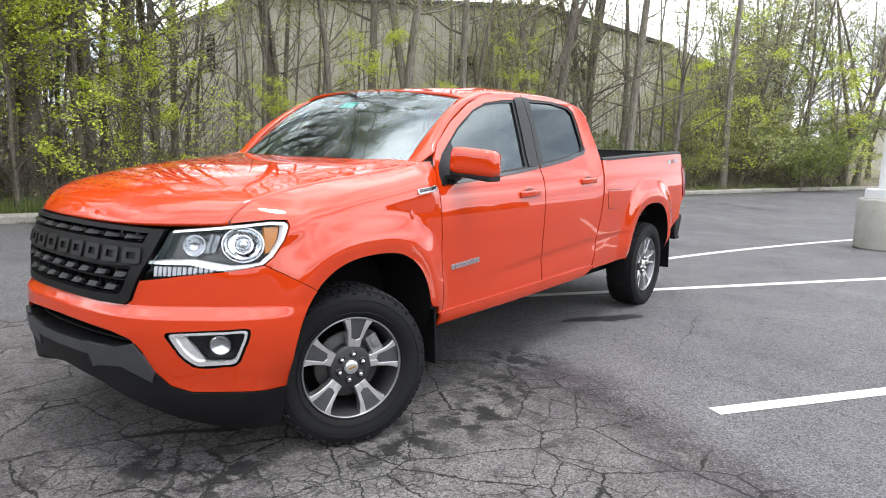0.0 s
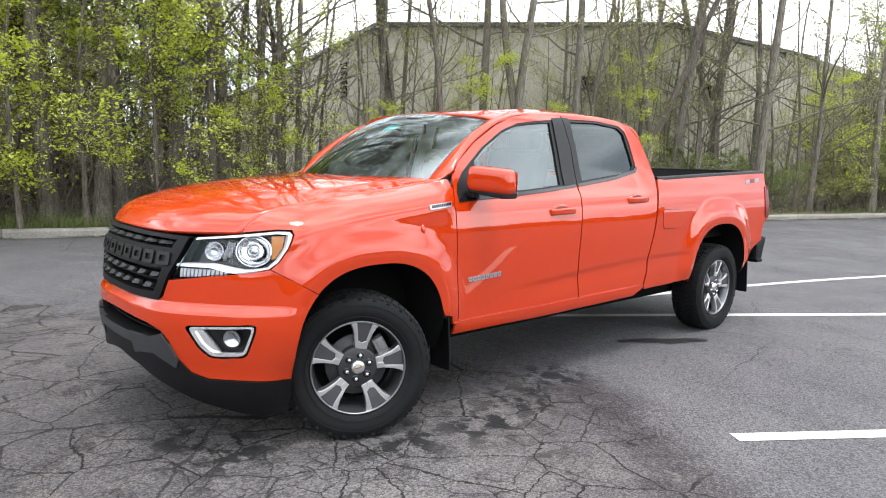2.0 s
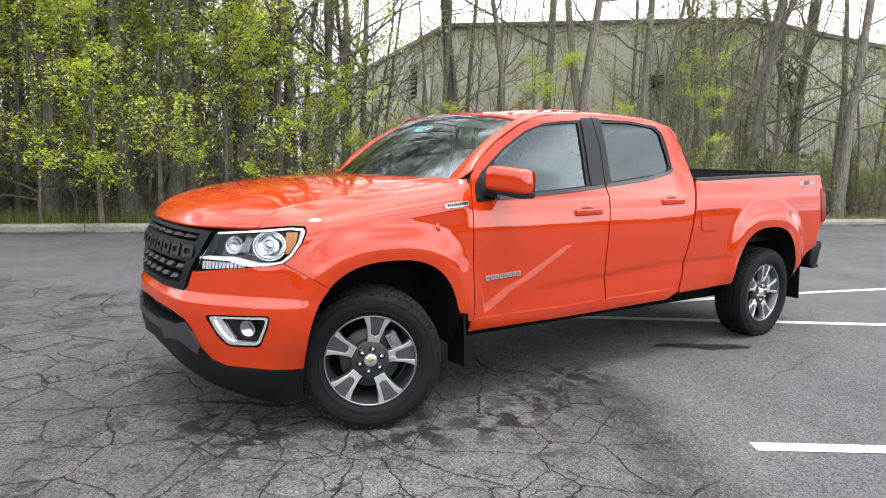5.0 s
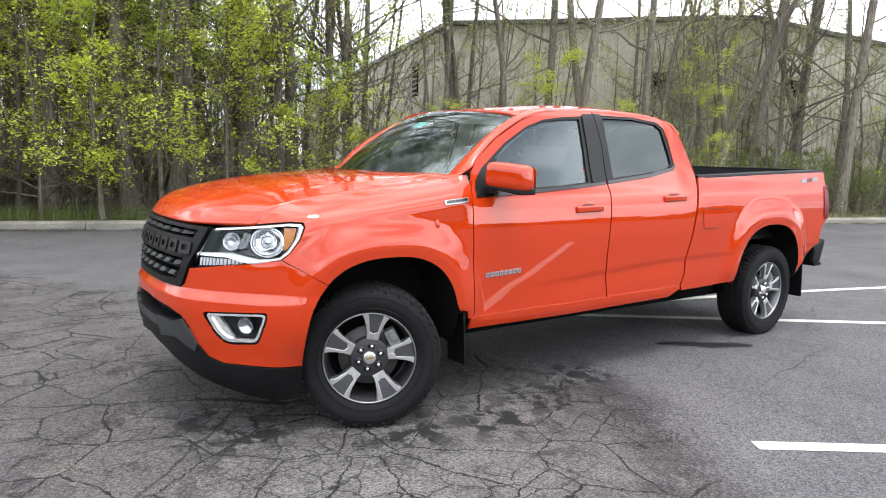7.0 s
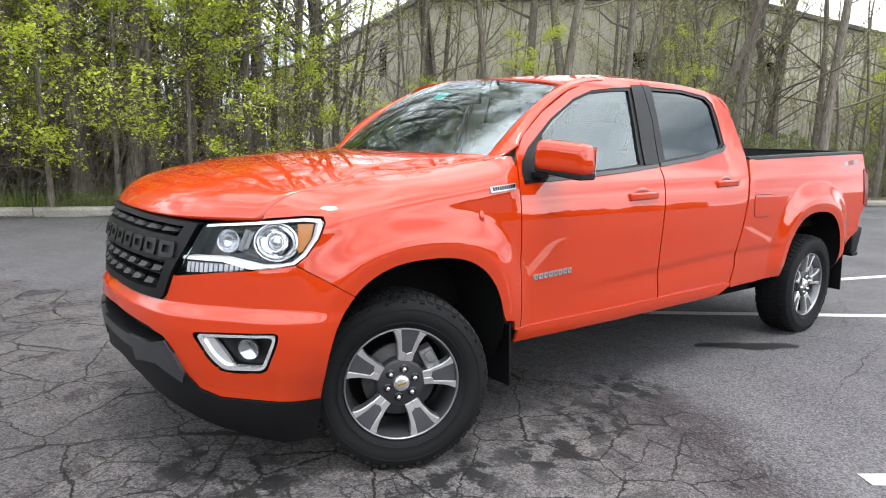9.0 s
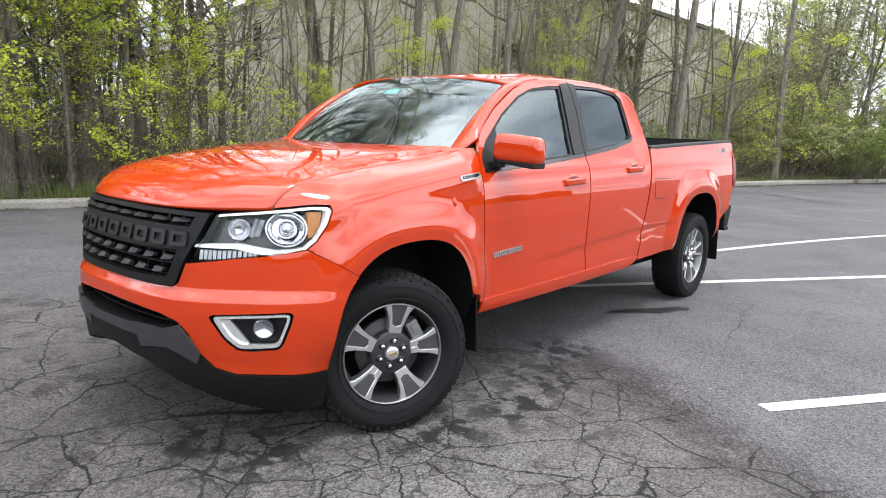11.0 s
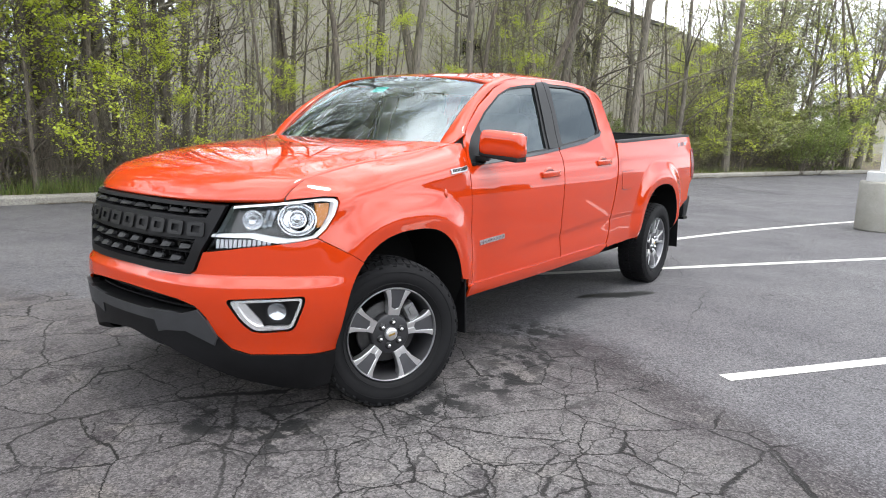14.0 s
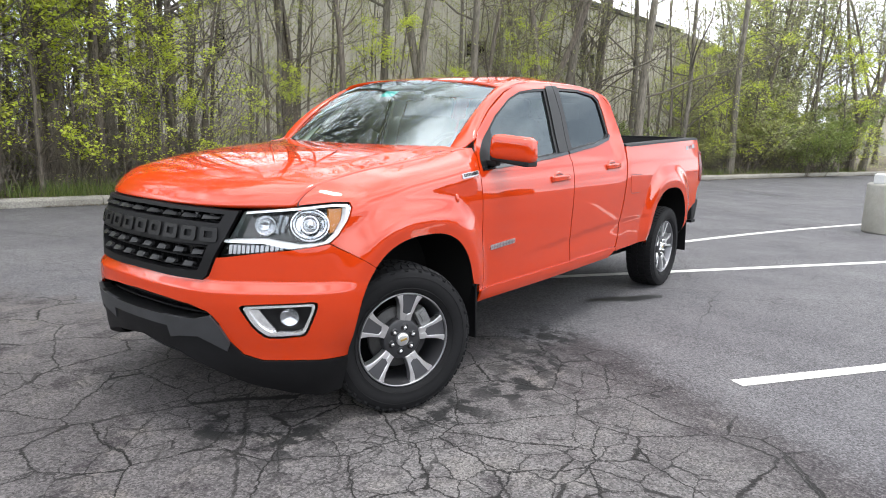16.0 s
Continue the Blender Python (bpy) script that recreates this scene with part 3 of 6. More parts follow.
def plan(s):
    """Point and outward normal of the body's outline; s is 0 beside the front axle, grows to the tail and falls to the nose."""
    if s >= 0:
        return (HALF, s), (1.0, 0.0)
    flip = 1
    if s < NOSE_S:
        s = 2 * NOSE_S - s
        flip = -1
    i = 0
    while i < len(PLAN_S) - 2 and PLAN_S[i + 1] < s:
        i += 1
    a, b = PLAN_LINE[i], PLAN_LINE[i + 1]
    k = (s - PLAN_S[i]) / (PLAN_S[i + 1] - PLAN_S[i])
    def tangent(j):
        j0, j1 = max(0, j - 1), min(len(PLAN_LINE) - 1, j + 1)
        tx, ty = PLAN_LINE[j1][0] - PLAN_LINE[j0][0], PLAN_LINE[j1][1] - PLAN_LINE[j0][1]
        if j == 0:
            ty = 0.0
        return tx, ty
    (tx0, ty0), (tx1, ty1) = tangent(i), tangent(i + 1)
    tx, ty = tx0 + (tx1 - tx0) * k, ty0 + (ty1 - ty0) * k
    n = math.hypot(tx, ty) or 1.0
    return (flip * (a[0] + (b[0] - a[0]) * k), a[1] + (b[1] - a[1]) * k), (flip * ty / n, -tx / n)


def skin(s, z, off=0.0):
    """The body's outer skin, off metres proud of it."""
    (x, y), (nx, ny) = plan(s)
    k = smooth(-0.28, -0.62, s)
    d = side_inset(min(max(s, -0.6), 9.0), z) * (1 - k) + (soft(NOSE, z, 0.003) * k if k > 0 else 0.0)
    d -= off
    return (x - nx * d, y - ny * d, z)


# the shut line between hood and fender, (s, x, y)
HOOD_CUT = spline(HOOD_CUT, 8)
CUT_X = [(-0.655, 0.695), (-0.635, 0.700), (-0.61, 0.706), (-0.58, 0.712), (-0.53, 0.718), (-0.46, 0.726), (-0.36, 0.731), (-0.25, 0.734), (-0.1, 0.740), (0.11, 0.745), (0.35, 0.747)]
CUT_X = spline(CUT_X, 8)
CUT_Y = [(-0.655, -0.556), (-0.645, -0.548), (-0.635, -0.538), (-0.61, -0.514), (-0.58, -0.490), (-0.53, -0.450), (-0.46, -0.391), (-0.36, -0.325), (-0.25, -0.243), (-0.1, -0.1), (0.35, 0.35)]
CUT_Y = spline(CUT_Y, 8)
FENDER_LOW = [(-0.655, 1.046), (-0.45, 1.058), (-0.30, 1.058), (-0.15, 1.070), (0.11, 1.100), (0.35, 1.125), (0.8, 1.15)]
FENDER_LOW = spline(FENDER_LOW, 8)


def cut_point(s):
    """A place on the shut line beside the hood."""
    z = soft(HOOD_CUT, s, 0.012)
    p = skin(s, z)
    w = smooth(0.35, 0.0, s)
    x, y = soft(CUT_X, s, 0.012), soft(CUT_Y, s, 0.012)
    return (p[0] + (x - p[0]) * w, p[1] + (y - p[1]) * w, z)


def fender_skin(s, z, off=0.0):
    """The skin, rolled over smoothly to the hood's shut line."""
    base = skin(s, z, off)
    low, top = soft(FENDER_LOW, s, 0.04), soft(HOOD_CUT, s, 0.012)
    if z <= low or s > 0.35:
        return base
    t = min(1.1, (z - low) / max(0.002, top - low))
    a, end = skin(s, low, off), cut_point(s)
    end = (end[0] + off * 0.4, end[1], end[2] + off * 0.9)
    nx, ny = plan(s)[1]
    h = (top - low) * (0.30 + 0.18 * smooth(-0.60, -0.20, s))
    mid = ((a[0] + end[0]) / 2 + nx * h, (a[1] + end[1]) / 2 + ny * h, (a[2] + end[2]) / 2 + 0.1 * h)
    bent = tuple(p * (1 - t) ** 2 + 2 * t * (1 - t) * m + e * t * t for p, m, e in zip(a, mid, end))
    w = smooth(0.35, 0.0, s)
    return tuple(p + (q - p) * w for p, q in zip(base, bent))

from mathutils.geometry import tessellate_polygon


def clip_cell(poly, s0, s1, z0, z1):
    """The part of a polygon inside one cell."""
    for axis, bound, keep in ((0, s0, 1), (0, s1, -1), (1, z0, 1), (1, z1, -1)):
        out = []
        for i, p in enumerate(poly):
            q = poly[i - 1]
            a, b = keep * (q[axis] - bound), keep * (p[axis] - bound)
            if (a >= 0) != (b >= 0):
                t = a / (a - b)
                out.append((q[0] + (p[0] - q[0]) * t, q[1] + (p[1] - q[1]) * t))
            if b >= 0:
                out.append(p)
        poly = out
        if len(poly) < 3:
            return []
    return poly


def trim_spikes(poly):
    """The outline without points where it runs back along itself."""
    again = True
    while again and len(poly) > 2:
        again = False
        for i in range(len(poly)):
            p, q, r = poly[i - 1], poly[i], poly[(i + 1) % len(poly)]
            ax, ay, bx, by = q[0] - p[0], q[1] - p[1], r[0] - q[0], r[1] - q[1]
            la, lb = math.hypot(ax, ay), math.hypot(bx, by)
            if la < 1e-7 or lb < 1e-7 or (abs(ax * by - ay * bx) < 1e-4 * la * lb and ax * bx + ay * by < 0):
                poly = poly[:i] + poly[i + 1:]
                again = True
                break
    return poly


def shrink(poly, d):
    """The outline drawn in by d."""
    area = sum(a[0] * b[1] - b[0] * a[1] for a, b in zip(poly, poly[1:] + poly[:1]))
    side = 1 if area > 0 else -1
    out = []
    n = len(poly)
    for i in range(n):
        (ax, ay), (bx, by), (cx, cy) = poly[i - 1], poly[i], poly[(i + 1) % n]
        e1, e2 = Vector((bx - ax, by - ay)), Vector((cx - bx, cy - by))
        if e1.length < 1e-7 or e2.length < 1e-7:
            out.append((bx, by))
            continue
        e1.normalize()
        e2.normalize()
        n1, n2 = Vector((-e1.y, e1.x)) * side, Vector((-e2.y, e2.x)) * side
        m = n1 + n2
        k = d / max(0.35, 1 + n1.dot(n2))
        out.append((bx + m.x * k, by + m.y * k))
    return out


def cut_at(poly, s, keep):
    """The part of an outline on one side of a line across it."""
    out = []
    for i, p in enumerate(poly):
        q = poly[i - 1]
        a, b = keep * (q[0] - s), keep * (p[0] - s)
        if (a >= 0) != (b >= 0):
            t = a / (a - b)
            out.append((s, q[1] + (p[1] - q[1]) * t))
        if b >= 0:
            out.append(p)
    return out


def signed(poly):
    return sum(a[0] * b[1] - b[0] * a[1] for a, b in zip(poly, poly[1:] + poly[:1])) / 2


def with_hole(pieces, hole):
    """Outlines with a hole taken out: the one that holds it is cut in two through the hole."""
    s = sum(p[0] for p in hole) / len(hole) + 1.7e-4 + 0.043 * (len(pieces) - 1)
    zc = sum(p[1] for p in hole) / len(hole)
    out = []
    for poly in pieces:
        z_at = sorted(a[1] + (b[1] - a[1]) * (s - a[0]) / (b[0] - a[0]) for a, b in zip(poly, poly[1:] + poly[:1]) if (a[0] < s) != (b[0] < s))
        inside = any(z_at[i] < zc < z_at[i + 1] for i in range(0, len(z_at) - 1, 2))
        if not inside:
            out.append(poly)
            continue
        for keep in (-1, 1):
            body, half = cut_at(poly, s, keep), cut_at(hole, s, keep)
            if signed(body) < 0:
                body = body[::-1]
            if signed(half) > 0:
                half = half[::-1]
            # turn the half hole so that it starts and ends on the cut
            for i in range(len(half)):
                if abs(half[i][0] - s) < 1e-9 and abs(half[i - 1][0] - s) < 1e-9:
                    half = half[i:] + half[:i]
                    break
            # the edge of the body that lies on the cut
            for i in range(len(body)):
                a, b = body[i - 1], body[i]
                if abs(a[0] - s) < 1e-9 and abs(b[0] - s) < 1e-9 and min(a[1], b[1]) < zc < max(a[1], b[1]):
                    out.append(body[i:] + body[:i] + half if i else body + half)
                    break
    return out


def keyhole(outline, hole):
    pieces = outline if isinstance(outline[0], list) else [list(outline)]
    return with_hole(pieces, list(hole))


def resample(poly, step=0.03):
    """The outline with long edges cut into short ones."""
    out = []
    for i, p in enumerate(poly):
        q = poly[(i + 1) % len(poly)]
        n = max(1, int(math.dist(p, q) / step))
        out += [(p[0] + (q[0] - p[0]) * k / n, p[1] + (q[1] - p[1]) * k / n) for k in range(n)]
    return out


def rounded(poly, r=0.02, n=4):
    """The outline with its corners rounded."""
    out = []
    m = len(poly)
    for i in range(m):
        a, b, c = Vector(poly[i - 1]), Vector(poly[i]), Vector(poly[(i + 1) % m])
        da, dc = min(r, (a - b).length * 0.45), min(r, (c - b).length * 0.45)
        p, q = b + (a - b).normalized() * da, b + (c - b).normalized() * dc
        for k in range(n + 1):
            t = k / n
            v = p * (1 - t) ** 2 + b * 2 * t * (1 - t) + q * t * t
            out.append((v.x, v.y))
    return out


def panel(name, outline, mat, parent, off=0.0, gap=0.0025, cell=0.028, depth=0.014, flip=False, label="", surface=skin, smooth_shade=True, creases=()):
    """A sheet of the body cut to an outline in (along, up), with turned-in edges."""
    polys = outline if isinstance(outline[0], list) else [shrink(outline, gap) if gap else list(outline)]
    every = [p for poly in polys for p in poly]
    s0, s1 = min(p[0] for p in every), max(p[0] for p in every)
    z0, z1 = min(p[1] for p in every), max(p[1] for p in every)
    keys, flat, faces = {}, [], []

    def vert(p):
        k = (round(p[0], 4), round(p[1], 4))
        if k not in keys:
            keys[k] = len(flat)
            flat.append(k)
        return keys[k]

    ns, nz = max(1, math.ceil((s1 - s0) / cell)), max(1, math.ceil((z1 - z0) / cell))
    ds = (s1 - s0) / ns
    levels = sorted({z0 + (z1 - z0) * j / nz for j in range(nz + 1)} | {c for c in creases if z0 < c < z1})
    for poly in polys:
        for i in range(ns):
            strip = clip_cell(poly, s0 + i * ds, s0 + (i + 1) * ds, z0 - 1, z1 + 1)
            if len(strip) < 3:
                continue
            for za, zb in zip(levels, levels[1:]):
                c = trim_spikes(clip_cell(strip, s0 + i * ds, s0 + (i + 1) * ds, za, zb))
                if len(c) < 3 or abs(signed(c)) < 1e-8:
                    continue
                ids = []
                for p in c:
                    k = vert(p)
                    if not ids or ids[-1] != k:
                        ids.append(k)
                if len(ids) > 1 and ids[0] == ids[-1]:
                    ids.pop()
                if len(ids) > 2:
                    if len(set(ids)) == len(ids):
                        faces.append(ids)
                    else:
                        for tri in tessellate_polygon([[Vector((*flat[k], 0)) for k in ids]]):
                            t = [ids[k] for k in tri]
                            if len(set(t)) == 3:
                                faces.append(t)
    verts = [surface(s, z, off) for s, z in flat]
    count = {}
    for f in faces:
        for a, b in zip(f, f[1:] + f[:1]):
            count[(a, b)] = count.get((a, b), 0) + 1
    rim = [(a, b) for (a, b) in count if (b, a) not in count]
    if depth:
        outer, inner = {}, {}
        for a, b in rim:
            for k in (a, b):
                if k not in outer:
                    outer[k] = len(verts)
                    verts.append(verts[k])
                    inner[k] = len(verts)
                    verts.append(surface(*flat[k], off - depth))
        faces = faces + [(outer[b], outer[a], inner[a], inner[b]) for a, b in rim]
    if flip:
        verts = [(-x, y, z) for x, y, z in verts]
        faces = [tuple(reversed(f)) for f in faces]
    bm = bmesh.new()
    vs = [bm.verts.new(v) for v in verts]
    for f in faces:
        try:
            bm.faces.new([vs[k] for k in f])
        except ValueError:
            pass
    bmesh.ops.recalc_face_normals(bm, faces=bm.faces)
    me = bpy.data.meshes.new(name)
    bm.to_mesh(me)
    bm.free()
    me.materials.append(mat)
    me.polygons.foreach_set("use_smooth", [smooth_shade] * len(me.polygons))
    ob = new(name, me)
    ob.parent = parent
    return tagged(ob, label) if label else ob


def across(half):
    """A half outline that runs from the middle of the nose out and back, made whole."""
    return half + [(2 * NOSE_S - s, z) for s, z in reversed(half)]


# paints and plastics of the truck
PAINT = material("red_orange_paint", (0.55, 0.035, 0.005), 0.5, 0.0, Coat_Weight=1.0, Coat_Roughness=0.01, Coat_IOR=1.64, Specular_IOR_Level=0.0)
_n = Nodes(PAINT)
_flake = _n.noise(_n.local(), 900.0, 2.0)
_n.base(_n.mix(_n.ramp(_flake, (0.35, 0.0), (0.65, 1.0)), (0.365, 0.0240, 0.0022), (0.455, 0.0345, 0.0036)))
_dust = _n.noise(_n.local(), 2.2, 6.0, 0.7)
_n.put(_n.bsdf.inputs["Coat Roughness"], _n.ramp(_dust, (0.35, 0.002), (0.75, 0.012)))
BLACK_PLASTIC = speckled("black_plastic", (0.00294, 0.00294, 0.00336), (0.00546, 0.00546, 0.0063), 8.0, 0.55, 0.25, 0.001, 600.0)
FIN_BLACK = material("fin_black", (0.010, 0.010, 0.011), 0.38, 0.0, Specular_IOR_Level=0.3)
GREY_PLASTIC = speckled("grey_plastic", (0.020, 0.021, 0.023), (0.031, 0.032, 0.035), 8.0, 0.5, 0.2, 0.001, 600.0)
GLOSS_BLACK = material("gloss_black", (0.0072, 0.0072, 0.0078), 0.18)
SATIN_BLACK = material("satin_black", (0.00504, 0.00504, 0.00546), 0.45)
RUBBER = speckled("tyre_rubber", (0.00336, 0.00336, 0.0042), (0.0063, 0.0063, 0.00714), 5.0, 0.82, 0.2, 0.002, 160.0)
CHROME = material("chrome", (0.82, 0.83, 0.84), 0.08, 1.0)
MACHINED = material("machined_alloy", (0.80, 0.80, 0.81), 0.28, 0.95)
RIM_LIP = material("rim_lip", (0.24, 0.24, 0.25), 0.42, 0.8)
BARREL = material("cast_barrel", (0.15, 0.15, 0.16), 0.35, 0.9)
DARK_ALLOY = material("dark_alloy", (0.075, 0.075, 0.082), 0.42, 0.5)
IRON = speckled("brake_iron", (0.018, 0.018, 0.018), (0.045, 0.043, 0.042), 12.0, 0.5, 0.2, 0.002, 90.0)
CALIPER = speckled("caliper_casting", (0.10, 0.10, 0.10), (0.19, 0.19, 0.19), 30.0, 0.5, 0.3, 0.002, 160.0)
AMBER = material("amber_lens", (0.385, 0.14, 0.021), 0.2)
RED_LENS = material("red_lens", (0.13, 0.004, 0.006), 0.25, 0.0, Specular_IOR_Level=0.3)
LAMP_WHITE = material("lamp_white", (0.86, 0.87, 0.88), 0.22)
RIB_WHITE = material("rib_white", (0.42, 0.43, 0.45), 0.3)
SATIN_CHROME = material("satin_chrome", (0.86, 0.87, 0.88), 0.22, 0.75)
LAMP_GREY = material("lamp_grey", (0.55, 0.56, 0.58), 0.16, 0.9)
GOLD = material("badge_gold", (0.62, 0.42, 0.10), 0.3, 1.0)
INTERIOR = speckled("interior_fabric", (0.112, 0.112, 0.1085), (0.168, 0.168, 0.161), 14.0, 0.85, 0.2, 0.002, 300.0)
INTERIOR_PALE = speckled("interior_pale", (0.66, 0.67, 0.62), (0.76, 0.76, 0.71), 6.0, 0.8, 0.1, 0.002, 300.0)
DASH = speckled("dash_plastic", (0.0245, 0.0245, 0.0252), (0.042, 0.042, 0.042), 10.0, 0.6, 0.2, 0.001, 300.0)
BLACK_PLASTIC.node_tree.nodes["Principled BSDF"].inputs["Specular IOR Level"].default_value = 0.2
for _m in (RUBBER, SATIN_BLACK, DASH, INTERIOR):
    _m.node_tree.nodes["Principled BSDF"].inputs["Specular IOR Level"].default_value = 0.28
NAME_CHROME = material("name_chrome", (0.42, 0.42, 0.43), 0.35, 0.8)
DECAL_GREY = material("decal_grey", (0.22, 0.22, 0.23), 0.4)
HUB_GREY = material("hub_grey", (0.035, 0.035, 0.038), 0.4, 0.4)
# dark red of the fuel door's joint and of the handle recesses' shade
GAP_SHADE_RED = material("gap_shade_red", (0.10, 0.012, 0.008), 0.7)
STICKER = material("teal_sticker", (0.03, 0.55, 0.52), 0.5)


def glass_material(name, tint, through_, ior=1.75, rough=0.0):
    """A thin pane: part mirror, part clear, the share set by the angle."""
    m = bpy.data.materials.new(name)
    m.use_nodes = True
    t = m.node_tree
    t.nodes.clear()
    out = t.nodes.new("ShaderNodeOutputMaterial")
    mix = t.nodes.new("ShaderNodeMixShader")
    clear = t.nodes.new("ShaderNodeBsdfTransparent")
    clear.inputs["Color"].default_value = (*(through_ * c for c in tint), 1)
    gloss = t.nodes.new("ShaderNodeBsdfGlossy")
    gloss.inputs["Roughness"].default_value = rough
    gloss.inputs["Color"].default_value = (0.86, 0.96, 0.98, 1)
    fres = t.nodes.new("ShaderNodeFresnel")
    fres.inputs["IOR"].default_value = ior
    t.links.new(fres.outputs[0], mix.inputs[0])
    t.links.new(clear.outputs[0], mix.inputs[1])
    t.links.new(gloss.outputs[0], mix.inputs[2])
    t.links.new(mix.outputs[0], out.inputs["Surface"])
    return m


WINDSHIELD = glass_material("windshield_glass", (0.80, 1.0, 0.90), 0.85, 2.3)
SIDE_GLASS = glass_material("side_glass", (0.78, 0.96, 1.0), 0.62, 1.9)
DARK_GLASS = glass_material("tinted_glass", (0.75, 0.85, 0.95), 0.10, 1.52)
LAMP_GLASS = glass_material("lamp_cover", (0.97, 0.98, 1.0), 0.95, 1.27)

truck = empty("pickup_truck", pose(0, 0, 0), "clean red-orange crew cab pickup truck with black grille", "pickup truck")

GRILLE = [(NOSE_S, 1.040), (-1.09, 1.036), (-0.905, 1.030), (-0.955, 0.935), (-1.015, 0.830), (-1.050, 0.750), (-1.075, 0.732), (-1.24, 0.729), (NOSE_S, 0.731)]
LAMP = [(-0.885, 1.026), (-0.65, 1.048), (-0.45, 1.066), (-0.390, 1.064), (-0.384, 1.050), (-0.410, 0.990), (-0.455, 0.930), (-0.500, 0.898), (-0.60, 0.882), (-0.70, 0.870), (-0.83, 0.856), (-0.995, 0.832)]
FOG = rounded([(-0.905, 0.634), (-0.562, 0.652), (-0.563, 0.615), (-0.612, 0.492), (-0.785, 0.480), (-0.845, 0.535)], 0.03)


def arch_line(k, a0, a1, n=26, grow=1.0):
    cy, cz, a, b = ARCHES[k]
    out = []
    for i in range(n + 1):
        t = radians(a0 + (a1 - a0) * i / n)
        c, s = math.cos(t), math.sin(t)
        r = grow / (abs(c) ** 2.6 + abs(s) ** 2.6) ** (1 / 2.6)
        out.append((cy - a * r * c, cz + b * r * s))
    return out


# front bumper cover with its two lamp pockets
bumper_half = [(NOSE_S, 0.729), (-1.24, 0.726), (-1.075, 0.729), (-1.044, 0.750), (-1.010, 0.830), (-1.000, 0.829), (-0.83, 0.852), (-0.70, 0.866), (-0.60, 0.878), (-0.497, 0.894),
               (-0.412, 0.851)] + arch_line(0, 45, -2, 16) + \
              [(-0.388, 0.372), (-0.63, 0.384), (-0.80, 0.383), (-0.885, 0.410), (-0.946, 0.470), (-0.99, 0.550), (-1.04, 0.598), (-1.13, 0.622), (-1.3, 0.635), (NOSE_S, 0.640)]
outline = across(bumper_half)
outline = [p for i, p in enumerate(outline) if math.dist(p, outline[i - 1]) > 1e-5]
panel("front_bumper", keyhole(keyhole(resample(outline, 0.05), FOG), [(2 * NOSE_S - s, z) for s, z in FOG]), PAINT, truck, 0.0, 0.0, 0.022, creases=(0.682, 0.689, 0.695, 0.706, 0.717, 0.725, 0.735))

fender_poly = [(-0.388, 1.068), (-0.45, 1.070), (-0.646, 1.054)] + [(-0.644 + 1.244 * (i / 50) ** 1.5, soft(HOOD_CUT, -0.644 + 1.244 * (i / 50) ** 1.5, 0.012)) for i in range(51)] + \
              [(0.622, 1.245), (0.603, 1.16), (0.598, 1.02), (0.604, 0.80), (0.616, 0.515), (0.575, 0.505), (0.555, 0.555), (0.502, 0.565)] + arch_line(0, 160, 45, 30)[1:] + \
              [(-0.412, 0.851), (-0.497, 0.896), (-0.452, 0.930), (-0.406, 0.990), (-0.380, 1.050)]
FRONT_DOOR = [(0.618, 0.514), (0.606, 0.806), (0.600, 1.025), (0.605, 1.16), (0.625, 1.25), (0.640, 1.315), (0.70, 1.395), (0.86, 1.510), (1.08, 1.625), (1.25, 1.680), (1.45, 1.706), (1.732, 1.719),
              (1.757, 1.509), (1.737, 1.254), (1.745, 1.20), (1.715, 0.985), (1.702, 0.80), (1.702, 0.69), (1.727, 0.517), (1.35, 0.512)]
FRONT_OPENING = [(0.642, 1.182), (0.642, 1.225), (0.658, 1.272), (0.715, 1.336), (0.915, 1.482), (1.115, 1.590), (1.268, 1.640), (1.468, 1.668), (1.731, 1.690), (1.753, 1.509), (1.734, 1.252),
                 (1.45, 1.230), (1.10, 1.206)]
FRONT_GLASS = [(0.835, 1.215), (0.835, 1.400), (0.93, 1.472), (1.12, 1.576), (1.27, 1.626), (1.47, 1.652), (1.597, 1.660), (1.590, 1.46), (1.572, 1.262), (1.30, 1.240)]
REAR_DOOR = [(1.733, 0.517), (1.708, 0.69), (1.708, 0.80), (1.721, 0.985), (1.751, 1.20), (1.743, 1.254), (1.763, 1.509), (1.738, 1.719), (2.12, 1.728), (2.40, 1.715), (2.50, 1.685), (2.56, 1.60), (2.60, 1.48),
             (2.640, 1.39), (2.668, 1.31), (2.672, 1.215), (2.632, 1.03), (2.597, 0.87), (2.550, 0.73), (2.548, 0.62), (2.512, 0.522), (2.18, 0.518)]
REAR_OPENING = [(1.747, 1.256), (1.767, 1.509), (1.745, 1.696), (2.137, 1.702), (2.385, 1.680), (2.452, 1.640), (2.475, 1.56), (2.485, 1.46), (2.492, 1.385), (2.466, 1.353), (2.195, 1.306)]
REAR_GLASS = [(1.816, 1.287), (1.828, 1.50), (1.823, 1.678), (2.137, 1.686), (2.373, 1.663), (2.432, 1.624), (2.459, 1.472), (2.467, 1.390), (2.440, 1.366), (2.333, 1.340)]
BED_SIDE = [(2.700, 1.300), (3.60, 1.333), (4.45, 1.360), (4.55, 1.362), (4.572, 1.345), (4.580, 1.21), (4.578, 0.93), (4.515, 0.885), (4.495, 0.81), (4.500, 0.735), (4.19, 0.597)] + \
           arch_line(1, 170, 8, 34) + [(3.184, 0.498), (2.866, 0.483), (2.545, 0.481), (2.530, 0.515), (2.562, 0.62), (2.564, 0.73), (2.612, 0.87), (2.650, 1.03), (2.690, 1.215)]
